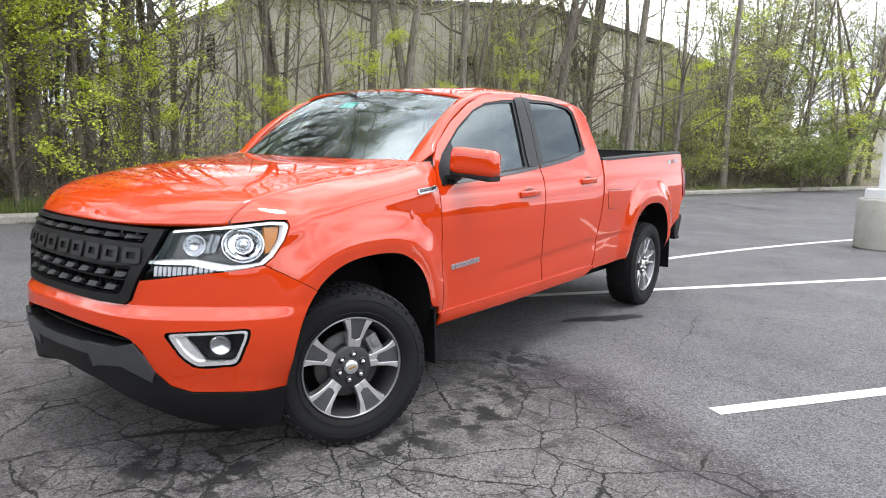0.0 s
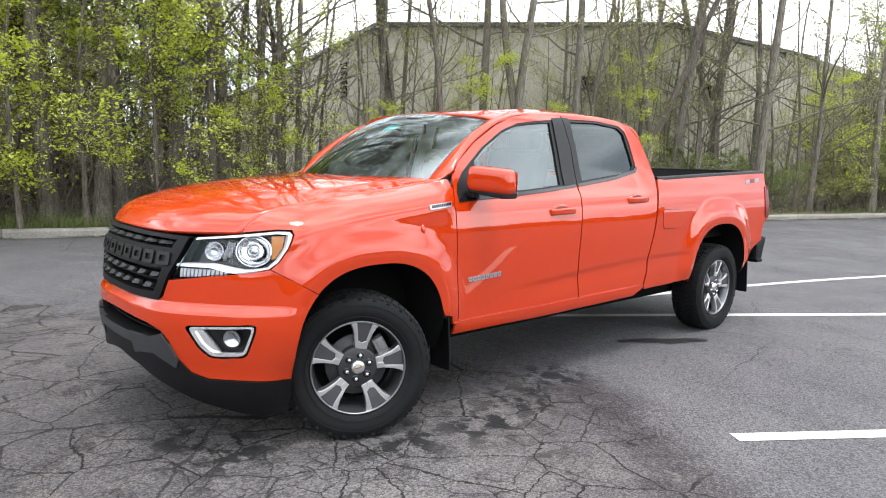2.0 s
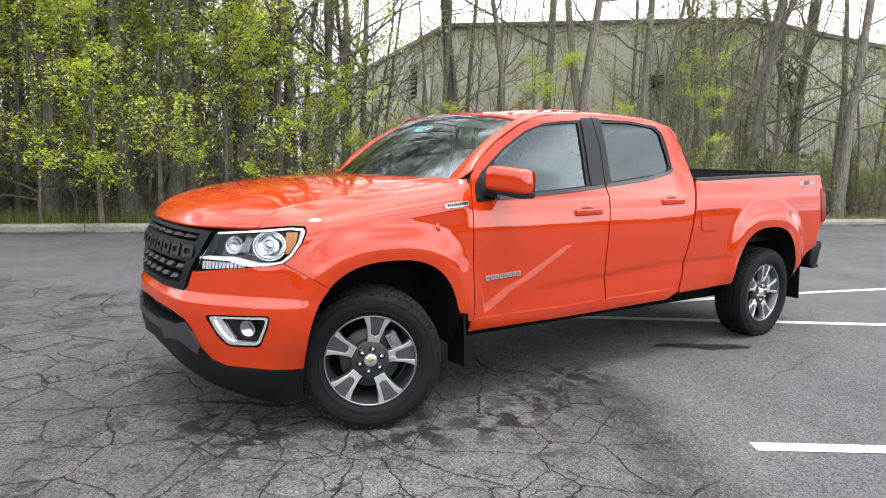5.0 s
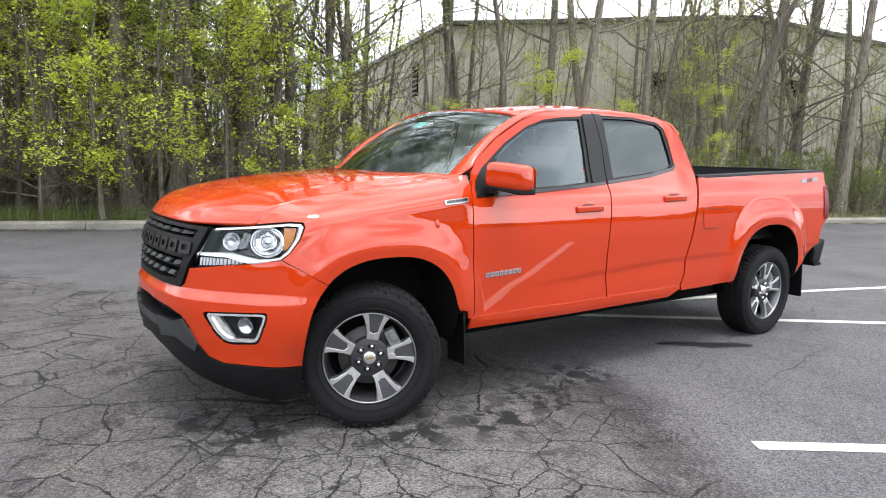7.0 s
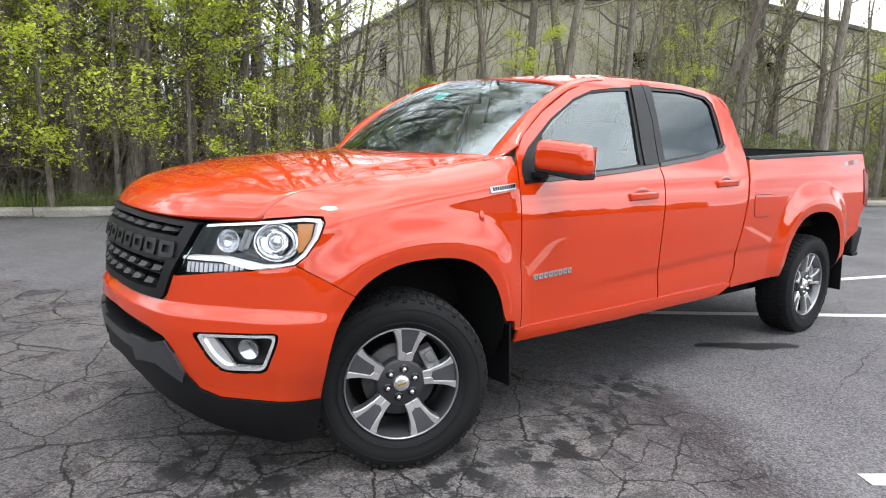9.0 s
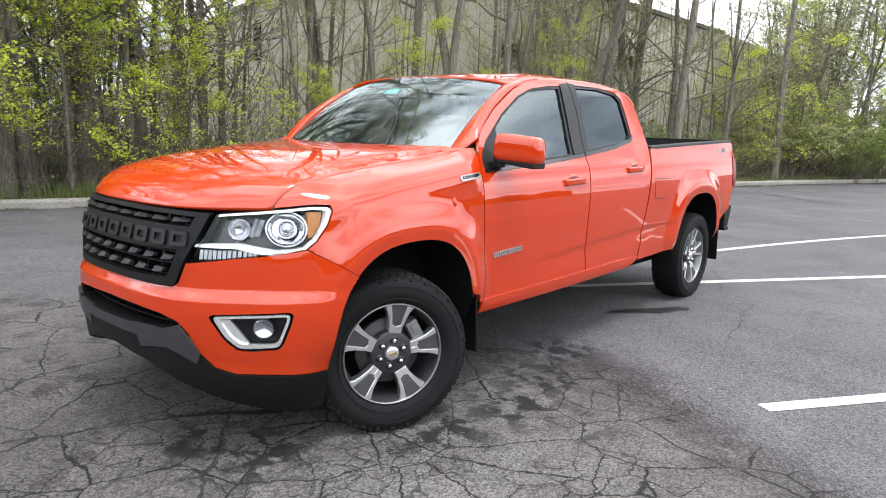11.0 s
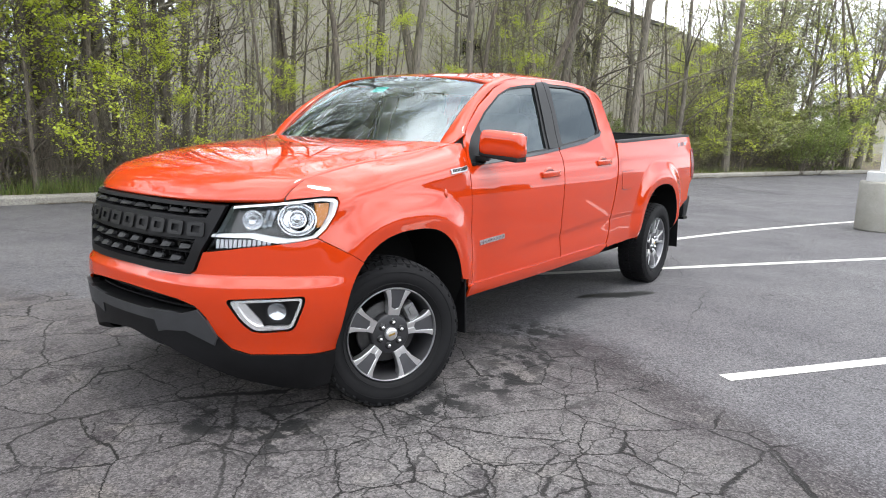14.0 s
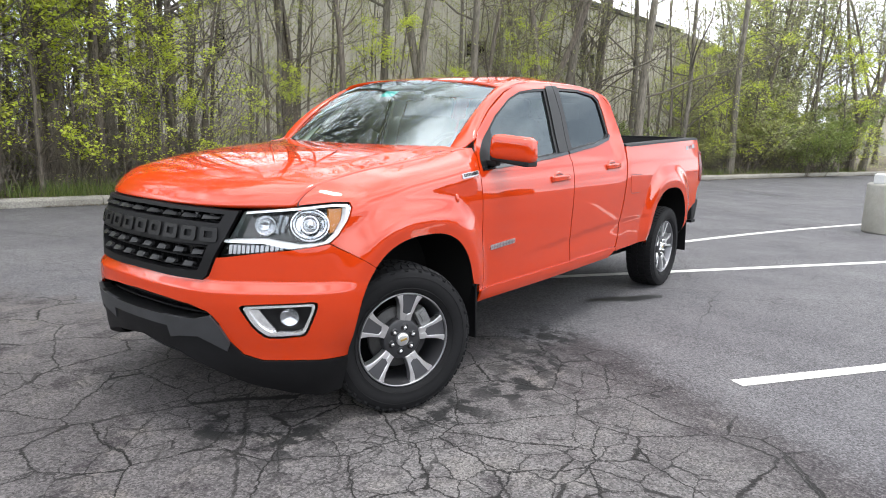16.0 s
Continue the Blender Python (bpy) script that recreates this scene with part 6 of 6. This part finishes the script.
boxed("steering_hub", (0.14, 0.06, 0.10), (0.36, 0.975, 1.19), DASH, truck, 0.02, Matrix.Rotation(0.45, 4, "X"))
boxed("rear_view_mirror", (0.24, 0.03, 0.065), (0.02, 0.99, 1.60), DASH, truck, 0.015)
for s in (-1, 1):
    # pale inner pillar linings and grab handles
    rows = [[(s * p[0], p[1] + 0.02, p[2]) for p in (mix3(windshield_point(0.66 + 0.20 * t if s < 0 else 0.94, t, -0.045), (side_x(1.0, min(1.66, 1.28 + 0.40 * t)) - 0.05, 0.66 + 0.62 * t, 1.27 + 0.385 * t), k) for k in (0, 0.5, 1))] for t in [i / 8 for i in range(9)]]
    flat_loft(rows, "pillar_lining", INTERIOR_PALE, truck)
    a, b = Vector((s * 0.585, 0.80, 1.385)), Vector((s * 0.575, 1.02, 1.545))
    d = b - a
    boxed("grab_handle", (0.03, d.length, 0.03), (a + b) / 2, INTERIOR_PALE, truck, 0.01, d.to_track_quat("Y", "Z").to_matrix().to_4x4())
    boxed("door_lining", (0.03, 0.95, 0.5), (s * 0.80, 1.16, 0.94), DASH, truck, 0.02)
    boxed("door_lining", (0.03, 0.85, 0.55), (s * 0.80, 2.16, 0.97), DASH, truck, 0.02)
    boxed("pillar_lining", (0.03, 0.14, 0.50), (s * 0.715, 1.70, 1.45), INTERIOR_PALE, truck, 0.02, Matrix.Rotation(s * -0.31, 4, "Y"))

# ---- woods beyond the kerb ----
def tube(verts, faces, points, radii, sides):
    """A tapered limb through points."""
    base = len(verts)
    n = len(points)
    for i, (p, r) in enumerate(zip(points, radii)):
        d = (points[min(n - 1, i + 1)] - points[max(0, i - 1)])
        d = d.normalized() if d.length > 1e-9 else Vector((0, 0, 1))
        a = d.cross(Vector((0.31, 0.95, 0.05))).normalized()
        b = d.cross(a)
        for k in range(sides):
            t = 2 * math.pi * k / sides
            verts.append(p + a * (r * math.cos(t)) + b * (r * math.sin(t)))
    for i in range(n - 1):
        for k in range(sides):
            k2 = (k + 1) % sides
            faces.append((base + i * sides + k, base + i * sides + k2, base + (i + 1) * sides + k2, base + (i + 1) * sides + k))
    faces.append(tuple(base + (n - 1) * sides + k for k in range(sides)))


def wander(rng, start, heading, length, steps, wobble, lift):
    """A crooked line that leans towards the light."""
    pts, p, d = [start], start.copy(), heading.normalized()
    for _ in range(steps):
        d = (d + Vector((rng.gauss(0, wobble), rng.gauss(0, wobble), rng.gauss(0, wobble * 0.6) + lift))).normalized()
        p = p + d * (length / steps)
        pts.append(p.copy())
    return pts


def leaf_cluster(rng, verts, faces, at, size, count, spread):
    for _ in range(count):
        c = at + Vector((rng.gauss(0, spread), rng.gauss(0, spread), rng.gauss(-0.3 * spread, spread * 0.7)))
        a = Vector((rng.gauss(0, 1), rng.gauss(0, 1), rng.gauss(0, 0.45))).normalized()
        b = a.cross(Vector((rng.gauss(0, 0.5), rng.gauss(0, 0.5), 1))).normalized()
        s = size * rng.uniform(0.6, 1.25)
        k = len(verts)
        verts.extend((c - a * s * 0.5, c + b * s * 0.38 - a * s * 0.05, c + a * s * 0.55, c - b * s * 0.38 - a * s * 0.05))
        faces.append((k, k + 1, k + 2, k + 3))


def grow(seed, height, radius, bark, leaf, limbs=14, low=0.30, twigs=4, leaves=3, leaf_size=0.06, fork=0.0, reach=0.30, rise=0.55, shrub=False, thick=0.0065, fine=0.0032, spread=0.24):
    """Meshes of a tree: trunk, boughs, crown."""
    rng = random.Random(seed)
    tv, tf, bv, bf, lv, lf = [], [], [], [], [], []
    stems = []
    if shrub:
        for k in range(limbs):
            a = rng.uniform(0, 2 * math.pi)
            stems.append(wander(rng, Vector((0.12 * math.cos(a), 0.12 * math.sin(a), -0.05)), Vector((math.cos(a) * 0.55, math.sin(a) * 0.55, 1)), height * rng.uniform(0.6, 1.0), 7, 0.16, 0.03))
    else:
        trunk = wander(rng, Vector((0, 0, -0.1)), Vector((rng.gauss(0, 0.025), rng.gauss(0, 0.025), 1)), height, 14, 0.034, 0.035)
        if fork:
            cut = max(2, int(14 * fork))
            stems.append(trunk[:cut + 1])
            for s in (-1, 1):
                h = Vector((s * spread, rng.gauss(0, 0.05), 1))
                stems.append(wander(rng, trunk[cut], h, height * (1 - fork), 11, 0.06, 0.03))
        else:
            stems.append(trunk)
    for si, stem in enumerate(stems):
        n = len(stem)
        main = si == 0 and not shrub
        r0 = radius * (1.0 if main else (0.72 if not shrub else rng.uniform(0.5, 1.0)))
        end = r0 * (0.7 if (fork and main) else 0.12)
        radii = [(r0 + (end - r0) * (i / (n - 1)) ** 0.85) * (1 + (0.45 * max(0, 1 - i / 1.2) if main else 0)) for i in range(n)]
        tube(tv, tf, stem, radii, 9 if main and not shrub else 6)
        if fork and main:
            continue
        count = limbs if not shrub else 4
        for _ in range(count):
            t = low + (0.97 - low) * rng.random() ** 0.9
            i = min(n - 2, int(t * (n - 1)))
            k = t * (n - 1) - i
            p = stem[i].lerp(stem[i + 1], k)
            r = radii[i] + (radii[i + 1] - radii[i]) * k
            a = rng.uniform(0, 2 * math.pi)
            long = height * reach * (1.08 - 0.62 * t) * rng.uniform(0.5, 1.15)
            bough = wander(rng, p, Vector((math.cos(a), math.sin(a), rise * rng.uniform(0.35, 1.7))), long, 6, 0.22, 0.06)
            br = min(r * 0.6, 0.006 + long * thick)
            tube(bv, bf, bough, [br * (1 - 0.85 * j / 6) for j in range(7)], 3 if br < 0.03 else 5)
            for j in range(2, 7):
                for _k in range(2 if j > 3 and twigs > 2 else 1):
                    a2 = rng.uniform(0, 2 * math.pi)
                    side = (bough[j] - bough[j - 1]).normalized() * 0.8 + Vector((math.cos(a2), math.sin(a2), rng.uniform(-0.15, 0.7))) * 0.8
                    tl = long * rng.uniform(0.16, 0.36)
                    twig = wander(rng, bough[j], side, tl, 2, 0.25, 0.05)
                    tube(bv, bf, twig, [max(fine, br * 0.36 * (1 - 0.75 * q / 2)) for q in range(3)], 3)
                    for q in range(1, 3):
                        for _t in range(max(1, twigs // 2)):
                            if rng.random() < 0.7:
                                s2 = Vector((rng.gauss(0, 1), rng.gauss(0, 1), rng.gauss(0.3, 0.7))).normalized()
                                tip = twig[q] + s2 * (tl * rng.uniform(0.25, 0.6))
                                wide = s2.cross(Vector((rng.gauss(0, 1), rng.gauss(0, 1), rng.gauss(0, 1)))).normalized() * fine
                                k0 = len(bv)
                                bv.extend((twig[q] - wide, twig[q] + wide, tip))
                                bf.append((k0, k0 + 1, k0 + 2))
                                if leaves:
                                    leaf_cluster(rng, lv, lf, tip, leaf_size, leaves, leaf_size * 0.9)
                        if leaves and rng.random() < 0.5:
                            leaf_cluster(rng, lv, lf, twig[q], leaf_size, leaves, leaf_size)
    return (tv, tf, bark), (bv, bf, bark), (lv, lf, leaf)


def tree_thing(name, made, label, category, group):
    """A tree at the origin, ready to be copied."""
    top = empty(name, pose(0, 0, 0), label, category, group)
    (tv, tf, bark), (bv, bf, _), crown = made
    wood = (tv + bv, tf + [tuple(k + len(tv) for k in q) for q in bf], bark)
    for part_name, (v, f, mat) in zip(("trunk", "crown"), (wood, crown)):
        if f:
            link_mesh(part_name, v, f, mat, top, part_name != "crown")
    return top


def plant(kinds, spots, seed):
    """Copies of the given trees at (x, y, scale); the first ones stand themselves."""
    rng = random.Random(seed)
    used = set()
    for i, (x, y, scale, *which) in enumerate(spots):
        k = which[0] if which else rng.randrange(len(kinds))
        turn = which[1] if len(which) > 1 else rng.uniform(0, 360)
        m = pose(x, y, ground_height(x, y), rng.gauss(0, 1.2), rng.gauss(0, 1.2), turn)
        if k not in used:
            kinds[k].matrix_world = m @ Matrix.Scale(scale, 4)
            used.add(k)
        else:
            other = copy_thing(kinds[k], m)
            other.scale = (scale, scale, scale)
    for k, kind in enumerate(kinds):
        if k not in used:
            for o in [kind, *kind.children]:
                bpy.data.objects.remove(o)


rng_w = random.Random(41)
TALL = [tree_thing("tree", grow(100 + k, h, r, BARKS[k % 3], LEAF_OLIVE, limbs=22, low=lo, leaves=3, leaf_size=0.062, twigs=6, reach=re, fork=fk, spread=0.30 if k == 4 else 0.2, thick=0.0070, fine=0.0040), lab, "tree", "bare spring trees beyond the kerb")
        for k, (h, r, lo, re, fk, lab) in enumerate((
            (18.0, 0.115, 0.10, 0.22, 0.0, "tall slender grey-barked tree with sparse spring buds"),
            (16.0, 0.088, 0.08, 0.23, 0.0, "slender brown-barked tree just coming into leaf"),
            (19.0, 0.150, 0.12, 0.21, 0.0, "tall pale-barked tree with thin upper boughs"),
            (16.5, 0.090, 0.07, 0.24, 0.0, "slim grey tree with many fine bare twigs"),
            (15.0, 0.150, 0.16, 0.26, 0.14, "forked brown tree with two leaning stems"),
            (18.0, 0.155, 0.12, 0.23, 0.16, "forked pale tree with budding upper boughs")))]
SPREADING = [tree_thing("tree", grow(150 + k, h, 0.115, BARKS[1], LEAF_OLIVE, limbs=40, low=0.26, leaves=2, leaf_size=0.09, reach=0.44, rise=0.45, twigs=8, thick=0.013, fine=0.009), "broad tree with boughs hanging over the lot", "tree", "bare spring trees beyond the kerb") for k, h in enumerate((15.0, 16.5))]
plant(SPREADING, [(-9.9, -1.4, 1.35, 0, 30), (-9.6, 2.9, 1.4, 1, 200), (-11.0, -4.6, 1.2, 1, 80), (-10.6, 0.9, 1.4, 0, 250), (-9.45, 7.95, 1.3, 0, 120)], 12)
DEEP = [tree_thing("tree", grow(170 + k, h, 0.10, BARKS[k], LEAF_OLIVE, limbs=14, low=0.10, leaves=2, leaf_size=0.08, reach=0.24, twigs=2), "slender tree in the deeper wood", "tree", "trees of the deeper wood") for k, h in enumerate((15.0, 13.0, 17.0))]
deep_spots = []
for k in range(50):
    y = rng_w.uniform(-18, 7)
    deep_spots.append((kerb_x(y) - rng_w.uniform(5.0, 24.0), y, rng_w.uniform(0.8, 1.15)))
plant(DEEP, deep_spots, 11)
LEAFY = [tree_thing("tree", grow(190 + k, h, 0.09, BARKS[k], LEAF_FAR, limbs=24, low=0.04, leaves=6, leaf_size=0.105, reach=0.26, twigs=3, thick=0.012, fine=0.008), "leafy olive-green tree beyond the far lot", "tree", "trees of the deeper wood") for k, h in enumerate((12.0, 14.0))]
leafy_spots = []
for k in range(90):
    x, y = rng_w.uniform(-7.0, 2.4), rng_w.uniform(25, 42)
    if x < kerb_x(y) - 1.8 and len(leafy_spots) < 30:
        leafy_spots.append((x, y, rng_w.uniform(0.65, 1.05)))
for k in range(60):
    x, y = rng_w.uniform(-3.0, 6.5), rng_w.uniform(37, 58)
    if x < kerb_x(y) - 1.8 and len(leafy_spots) < 38:
        leafy_spots.append((x, y, rng_w.uniform(0.9, 1.25)))
plant(LEAFY, leafy_spots, 13)
SAPLING = [tree_thing("sapling", grow(200 + k, h, r, BARKS[(k + 1) % 3], LEAF_OLIVE, limbs=12, low=0.06, leaves=3, leaf_size=0.052, reach=0.26, rise=0.8, twigs=3), "thin sapling with fine twigs and first leaves", "sapling", "saplings beyond the kerb")
           for k, (h, r) in enumerate(((5.5, 0.030), (7.0, 0.040), (6.2, 0.034), (8.2, 0.052)))]
MAPLE = [tree_thing("young_maple", grow(300 + k, h, r, BARKS[1], LEAF_BRIGHT, limbs=24, low=0.05, leaves=6, leaf_size=0.062, reach=0.42, twigs=6, rise=0.5), "young maple with bright yellow-green spring leaves", "maple", "young maples beyond the kerb")
         for k, (h, r) in enumerate(((5.6, 0.045), (6.6, 0.05), (4.6, 0.036)))]
SHRUB = [tree_thing("shrub", grow(400 + k, h, 0.02, BARKS[1], leaf, limbs=li, leaves=le, leaf_size=ls, reach=0.42, rise=0.7, low=0.2, shrub=True, twigs=3), lab, "shrub", "shrubs along the kerb")
         for k, (h, li, le, ls, leaf, lab) in enumerate((
             (2.4, 9, 6, 0.065, LEAF_GREEN, "dense green leafy shrub"),
             (1.9, 9, 4, 0.060, LEAF_OLIVE, "tangled olive-green shrub with bare stems"),
             (2.8, 9, 5, 0.062, LEAF_FAR, "tall olive thicket shrub"),
             (2.2, 10, 1, 0.050, LEAF_OLIVE, "bare brown tangled brush")))]

# trunks that can be told apart
spots = [(-10.3, 4.3, 1.0, 2), (-9.8, 4.9, 0.95, 1), (-9.9, 5.8, 0.9, 3), (-9.15, 7.55, 0.8, 3), (-9.0, 7.9, 0.75, 1), (-7.9, 8.4, 0.95, 1), (-8.1, 9.65, 1.0, 0), (-7.5, 10.0, 0.95, 5, 40), (-7.2, 12.2, 1.0, 0),
         (-7.3, 12.9, 0.85, 1), (-7.05, 15.1, 0.95, 4, 33), (-6.9, 16.45, 1.05, 2), (-7.0, 18.7, 1.0, 5, 80), (-6.6, 18.2, 0.8, 1), (-5.1, 18.1, 1.0, 2), (-5.6, 18.9, 0.9, 0), (-4.3, 20.1, 0.95, 3), (-3.2, 22.1, 1.05, 0, 0), (-0.45, 29.5, 0.9, 4, 20), (-0.1, 30.8, 0.8, 5, 60), (-1.6, 27.2, 0.9, 3), (-10.2, 5.2, 0.9, 3), (-10.8, 6.0, 0.85, 1), (-9.7, 5.35, 0.8, 3), (-11.2, 5.0, 0.9, 1),
         (-9.6, 2.0, 1.0, 0), (-9.4, 3.7, 0.9, 1), (-10.5, 5.7, 1.0, 3), (-9.5, 1.6, 0.9, 2), (-9.9, 0.9, 1.0, 5, 10), (-10.2, -0.4, 1.1, 4, 60), (-9.4, 2.6, 0.8, 1), (-9.7, 3.1, 0.9, 2), (-10.9, -1.8, 1.0, 4, 120), (-11.2, -3.2, 1.0, 0)]
for k in range(22):
    y = rng_w.uniform(-6, 24)
    spots.append((kerb_x(y) - rng_w.uniform(2.2, 6.0), y, rng_w.uniform(0.65, 1.1), rng_w.choice((0, 1, 2, 3, 3))))
spots = [s for s in spots if not (11 < s[1] < 17 and s[0] < -9.5) and not (6.1 < s[1] < 7.5)]
plant(TALL, spots, 5)
spots = []
for k in range(95):
    y = rng_w.uniform(-4, 25)
    spots.append((kerb_x(y) - rng_w.uniform(1.1, 5.0), y, rng_w.uniform(0.6, 1.15)))
for k in range(26):
    y = rng_w.uniform(-15, 7)
    spots.append((kerb_x(y) - rng_w.uniform(2.5, 15.0), y, rng_w.uniform(0.7, 1.3)))
plant(SAPLING, spots, 6)
plant(MAPLE, [(-9.2, 1.3, 1.05, 1), (-8.9, 2.4, 1.0, 0), (-9.3, 3.2, 0.9, 2), (-9.6, -0.6, 0.85, 0), (-9.2, 0.3, 0.95, 1), (-8.6, 4.4, 0.7, 2), (-7.6, 9.4, 0.7, 0), (-6.9, 11.4, 0.6, 2), (-10.6, -2.2, 0.9, 1), (-6.3, 13.6, 0.6, 1), (-4.6, 21.2, 0.8, 0),
              (-10.3, 1.0, 1.2, 0), (-10.6, 2.3, 1.25, 1), (-10.9, 3.4, 1.2, 0), (-10.4, -0.9, 1.2, 1), (-9.0, 5.6, 0.7, 1), (-11.4, -3.6, 1.1, 0), (-8.4, 7.2, 0.55, 2), (-9.9, 0.0, 1.0, 2), (-3.0, 23.6, 0.9, 1), (-0.6, 27.4, 1.0, 0),
              (-11.8, 0.4, 1.4, 1), (-12.2, 2.6, 1.4, 0), (-12.6, -2.4, 1.4, 0)], 7)
spots = []
for k in range(34):
    y = 16.5 + 14 * k / 33 + rng_w.uniform(-0.4, 0.4)
    spots.append((kerb_x(y) - rng_w.uniform(0.9, 3.0), y, rng_w.uniform(0.9, 1.7) if y > 22 else rng_w.uniform(0.45, 0.9), rng_w.choice((0, 1, 3, 2, 1, 3))))
for k in range(26):
    y = -7 + 24 * k / 25 + rng_w.uniform(-0.4, 0.4)
    spots.append((kerb_x(y) - rng_w.uniform(1.3, 3.4), y, rng_w.uniform(0.45, 0.85), rng_w.choice((3, 3, 1, 3, 1))))
spots += [(-8.9, 13.6, 0.9, 0), (-8.0, 17.3, 0.9, 0), (-8.6, 16.2, 0.9, 0), (-7.6, 18.4, 0.8, 0), (-7.2, 16.9, 0.7, 0), (-6.4, 19.6, 0.9, 0), (-1.4, 25.3, 0.9, 0), (-1.0, 26.4, 1.0, 0)]
plant(SHRUB, spots, 8)


def far_wood():
    """Thin stems and twigs of the deep wood, too many to tell apart."""
    rng = random.Random(77)
    verts, faces = [], []
    for _ in range(900):
        y = rng.uniform(-24, 8)
        x = kerb_x(y) - rng.uniform(7.0, 32.0)
        h = rng.uniform(4.0, 13.0)
        stem = wander(rng, Vector((x, y, 0.0)), Vector((rng.gauss(0, 0.10), rng.gauss(0, 0.10), 1)), h, 5, 0.06, 0.02)
        r = rng.uniform(0.018, 0.055)
        tube(verts, faces, stem, [r * (1 - 0.16 * k) for k in range(6)], 3)
        for _k in range(9):
            at = stem[rng.randrange(1, 6)]
            a = rng.uniform(0, 2 * math.pi)
            bough = wander(rng, at, Vector((math.cos(a), math.sin(a), rng.uniform(0.1, 1.2))), rng.uniform(0.8, 2.6), 2, 0.25, 0.05)
            tube(verts, faces, bough, [0.016, 0.011, 0.006], 3)
    tagged(link_mesh("far_wood", verts, faces, BARKS[2], None, True), "grey tangle of thin bare stems deep in the wood", "woodland", kind="stuff")
    verts, faces = [], []
    for _ in range(9000):
        y = rng.uniform(-24, 8)
        x = kerb_x(y) - rng.uniform(8.0, 32.0)
        leaf_cluster(rng, verts, faces, Vector((x, y, abs(rng.gauss(1.5, 4.0)))), 0.10, 2, 0.35)
    tagged(link_mesh("far_wood_leaves", verts, faces, LEAF_FAR, None, False), "sparse olive spring leaves deep in the wood", "woodland", kind="stuff")


far_wood()


def grass():
    rng = random.Random(9)
    verts, faces = [], []
    for _ in range(14000):
        y = rng.uniform(-8, 30) if _ % 2 else rng.uniform(-8, 8)
        clump = noise.noise((y * 0.9, 4.0, 0.0)) + 0.25
        if y > 12:
            clump -= 0.25
        if rng.random() > 0.35 + clump:
            continue
        x = kerb_x(y) - 0.17 - abs(rng.gauss(0, 0.35))
        h = rng.uniform(0.10, 0.32) * (1.1 if y < 6 else 0.8)
        z = ground_height(x, y) + 0.02
        a = rng.uniform(0, math.pi)
        dx, dy = math.cos(a) * 0.006, math.sin(a) * 0.006
        lx, ly = rng.gauss(0, 0.3) * h, rng.gauss(0, 0.3) * h
        k = len(verts)
        verts += [(x - dx, y - dy, z), (x + dx, y + dy, z), (x + lx * 0.5 + dx * 0.7, y + ly * 0.5 + dy * 0.7, z + h * 0.6), (x + lx * 0.5 - dx * 0.7, y + ly * 0.5 - dy * 0.7, z + h * 0.6), (x + lx, y + ly, z + h)]
        faces += [(k, k + 1, k + 2, k + 3), (k + 3, k + 2, k + 4)]
    tagged(link_mesh("grass", verts, faces, GRASS, None, False), "tufts of green and straw grass along the kerb", "grass", kind="stuff")


grass()


def undergrowth():
    """Fine stems and fallen sticks on the wood's floor."""
    rng = random.Random(10)
    verts, faces = [], []
    for n in range(4200):
        y = rng.uniform(-9, 30) if n < 2600 else rng.uniform(-7, 6)
        x = kerb_x(y) - 0.5 - abs(rng.gauss(0, 2.2))
        z = ground_height(x, y)
        h = rng.uniform(0.4, 2.4) if n < 2600 else rng.uniform(1.2, 4.2)
        pts = wander(rng, Vector((x, y, z)), Vector((rng.gauss(0, 0.5), rng.gauss(0, 0.5), 1)), h, 4, 0.22, 0.0)
        tube(verts, faces, pts, [0.007, 0.006, 0.005, 0.004, 0.002], 3)
        if rng.random() < 0.5:
            q = pts[rng.randrange(1, 4)]
            tube(verts, faces, wander(rng, q, Vector((rng.gauss(0, 1), rng.gauss(0, 1), 0.5)), h * 0.5, 3, 0.2, 0.0), [0.005, 0.004, 0.003, 0.002], 3)
    tagged(link_mesh("undergrowth", verts, faces, BARKS[1], None, True), "tangled thin brown stems on the woodland floor", "undergrowth", kind="stuff")
    verts, faces = [], []
    for _ in range(9000):
        y = rng.uniform(-9, 36)
        x = kerb_x(y) - 0.5 - abs(rng.gauss(0, 2.4))
        leaf_cluster(rng, verts, faces, Vector((x, y, ground_height(x, y) + 0.05 + abs(rng.gauss(0, 0.55 if y > 15 else 0.35)))), 0.05, 2, 0.08)
    tagged(link_mesh("undergrowth_leaves", verts, faces, LEAF_OLIVE, None, False), "scattered small olive leaves in the undergrowth", "undergrowth", kind="stuff")


undergrowth()
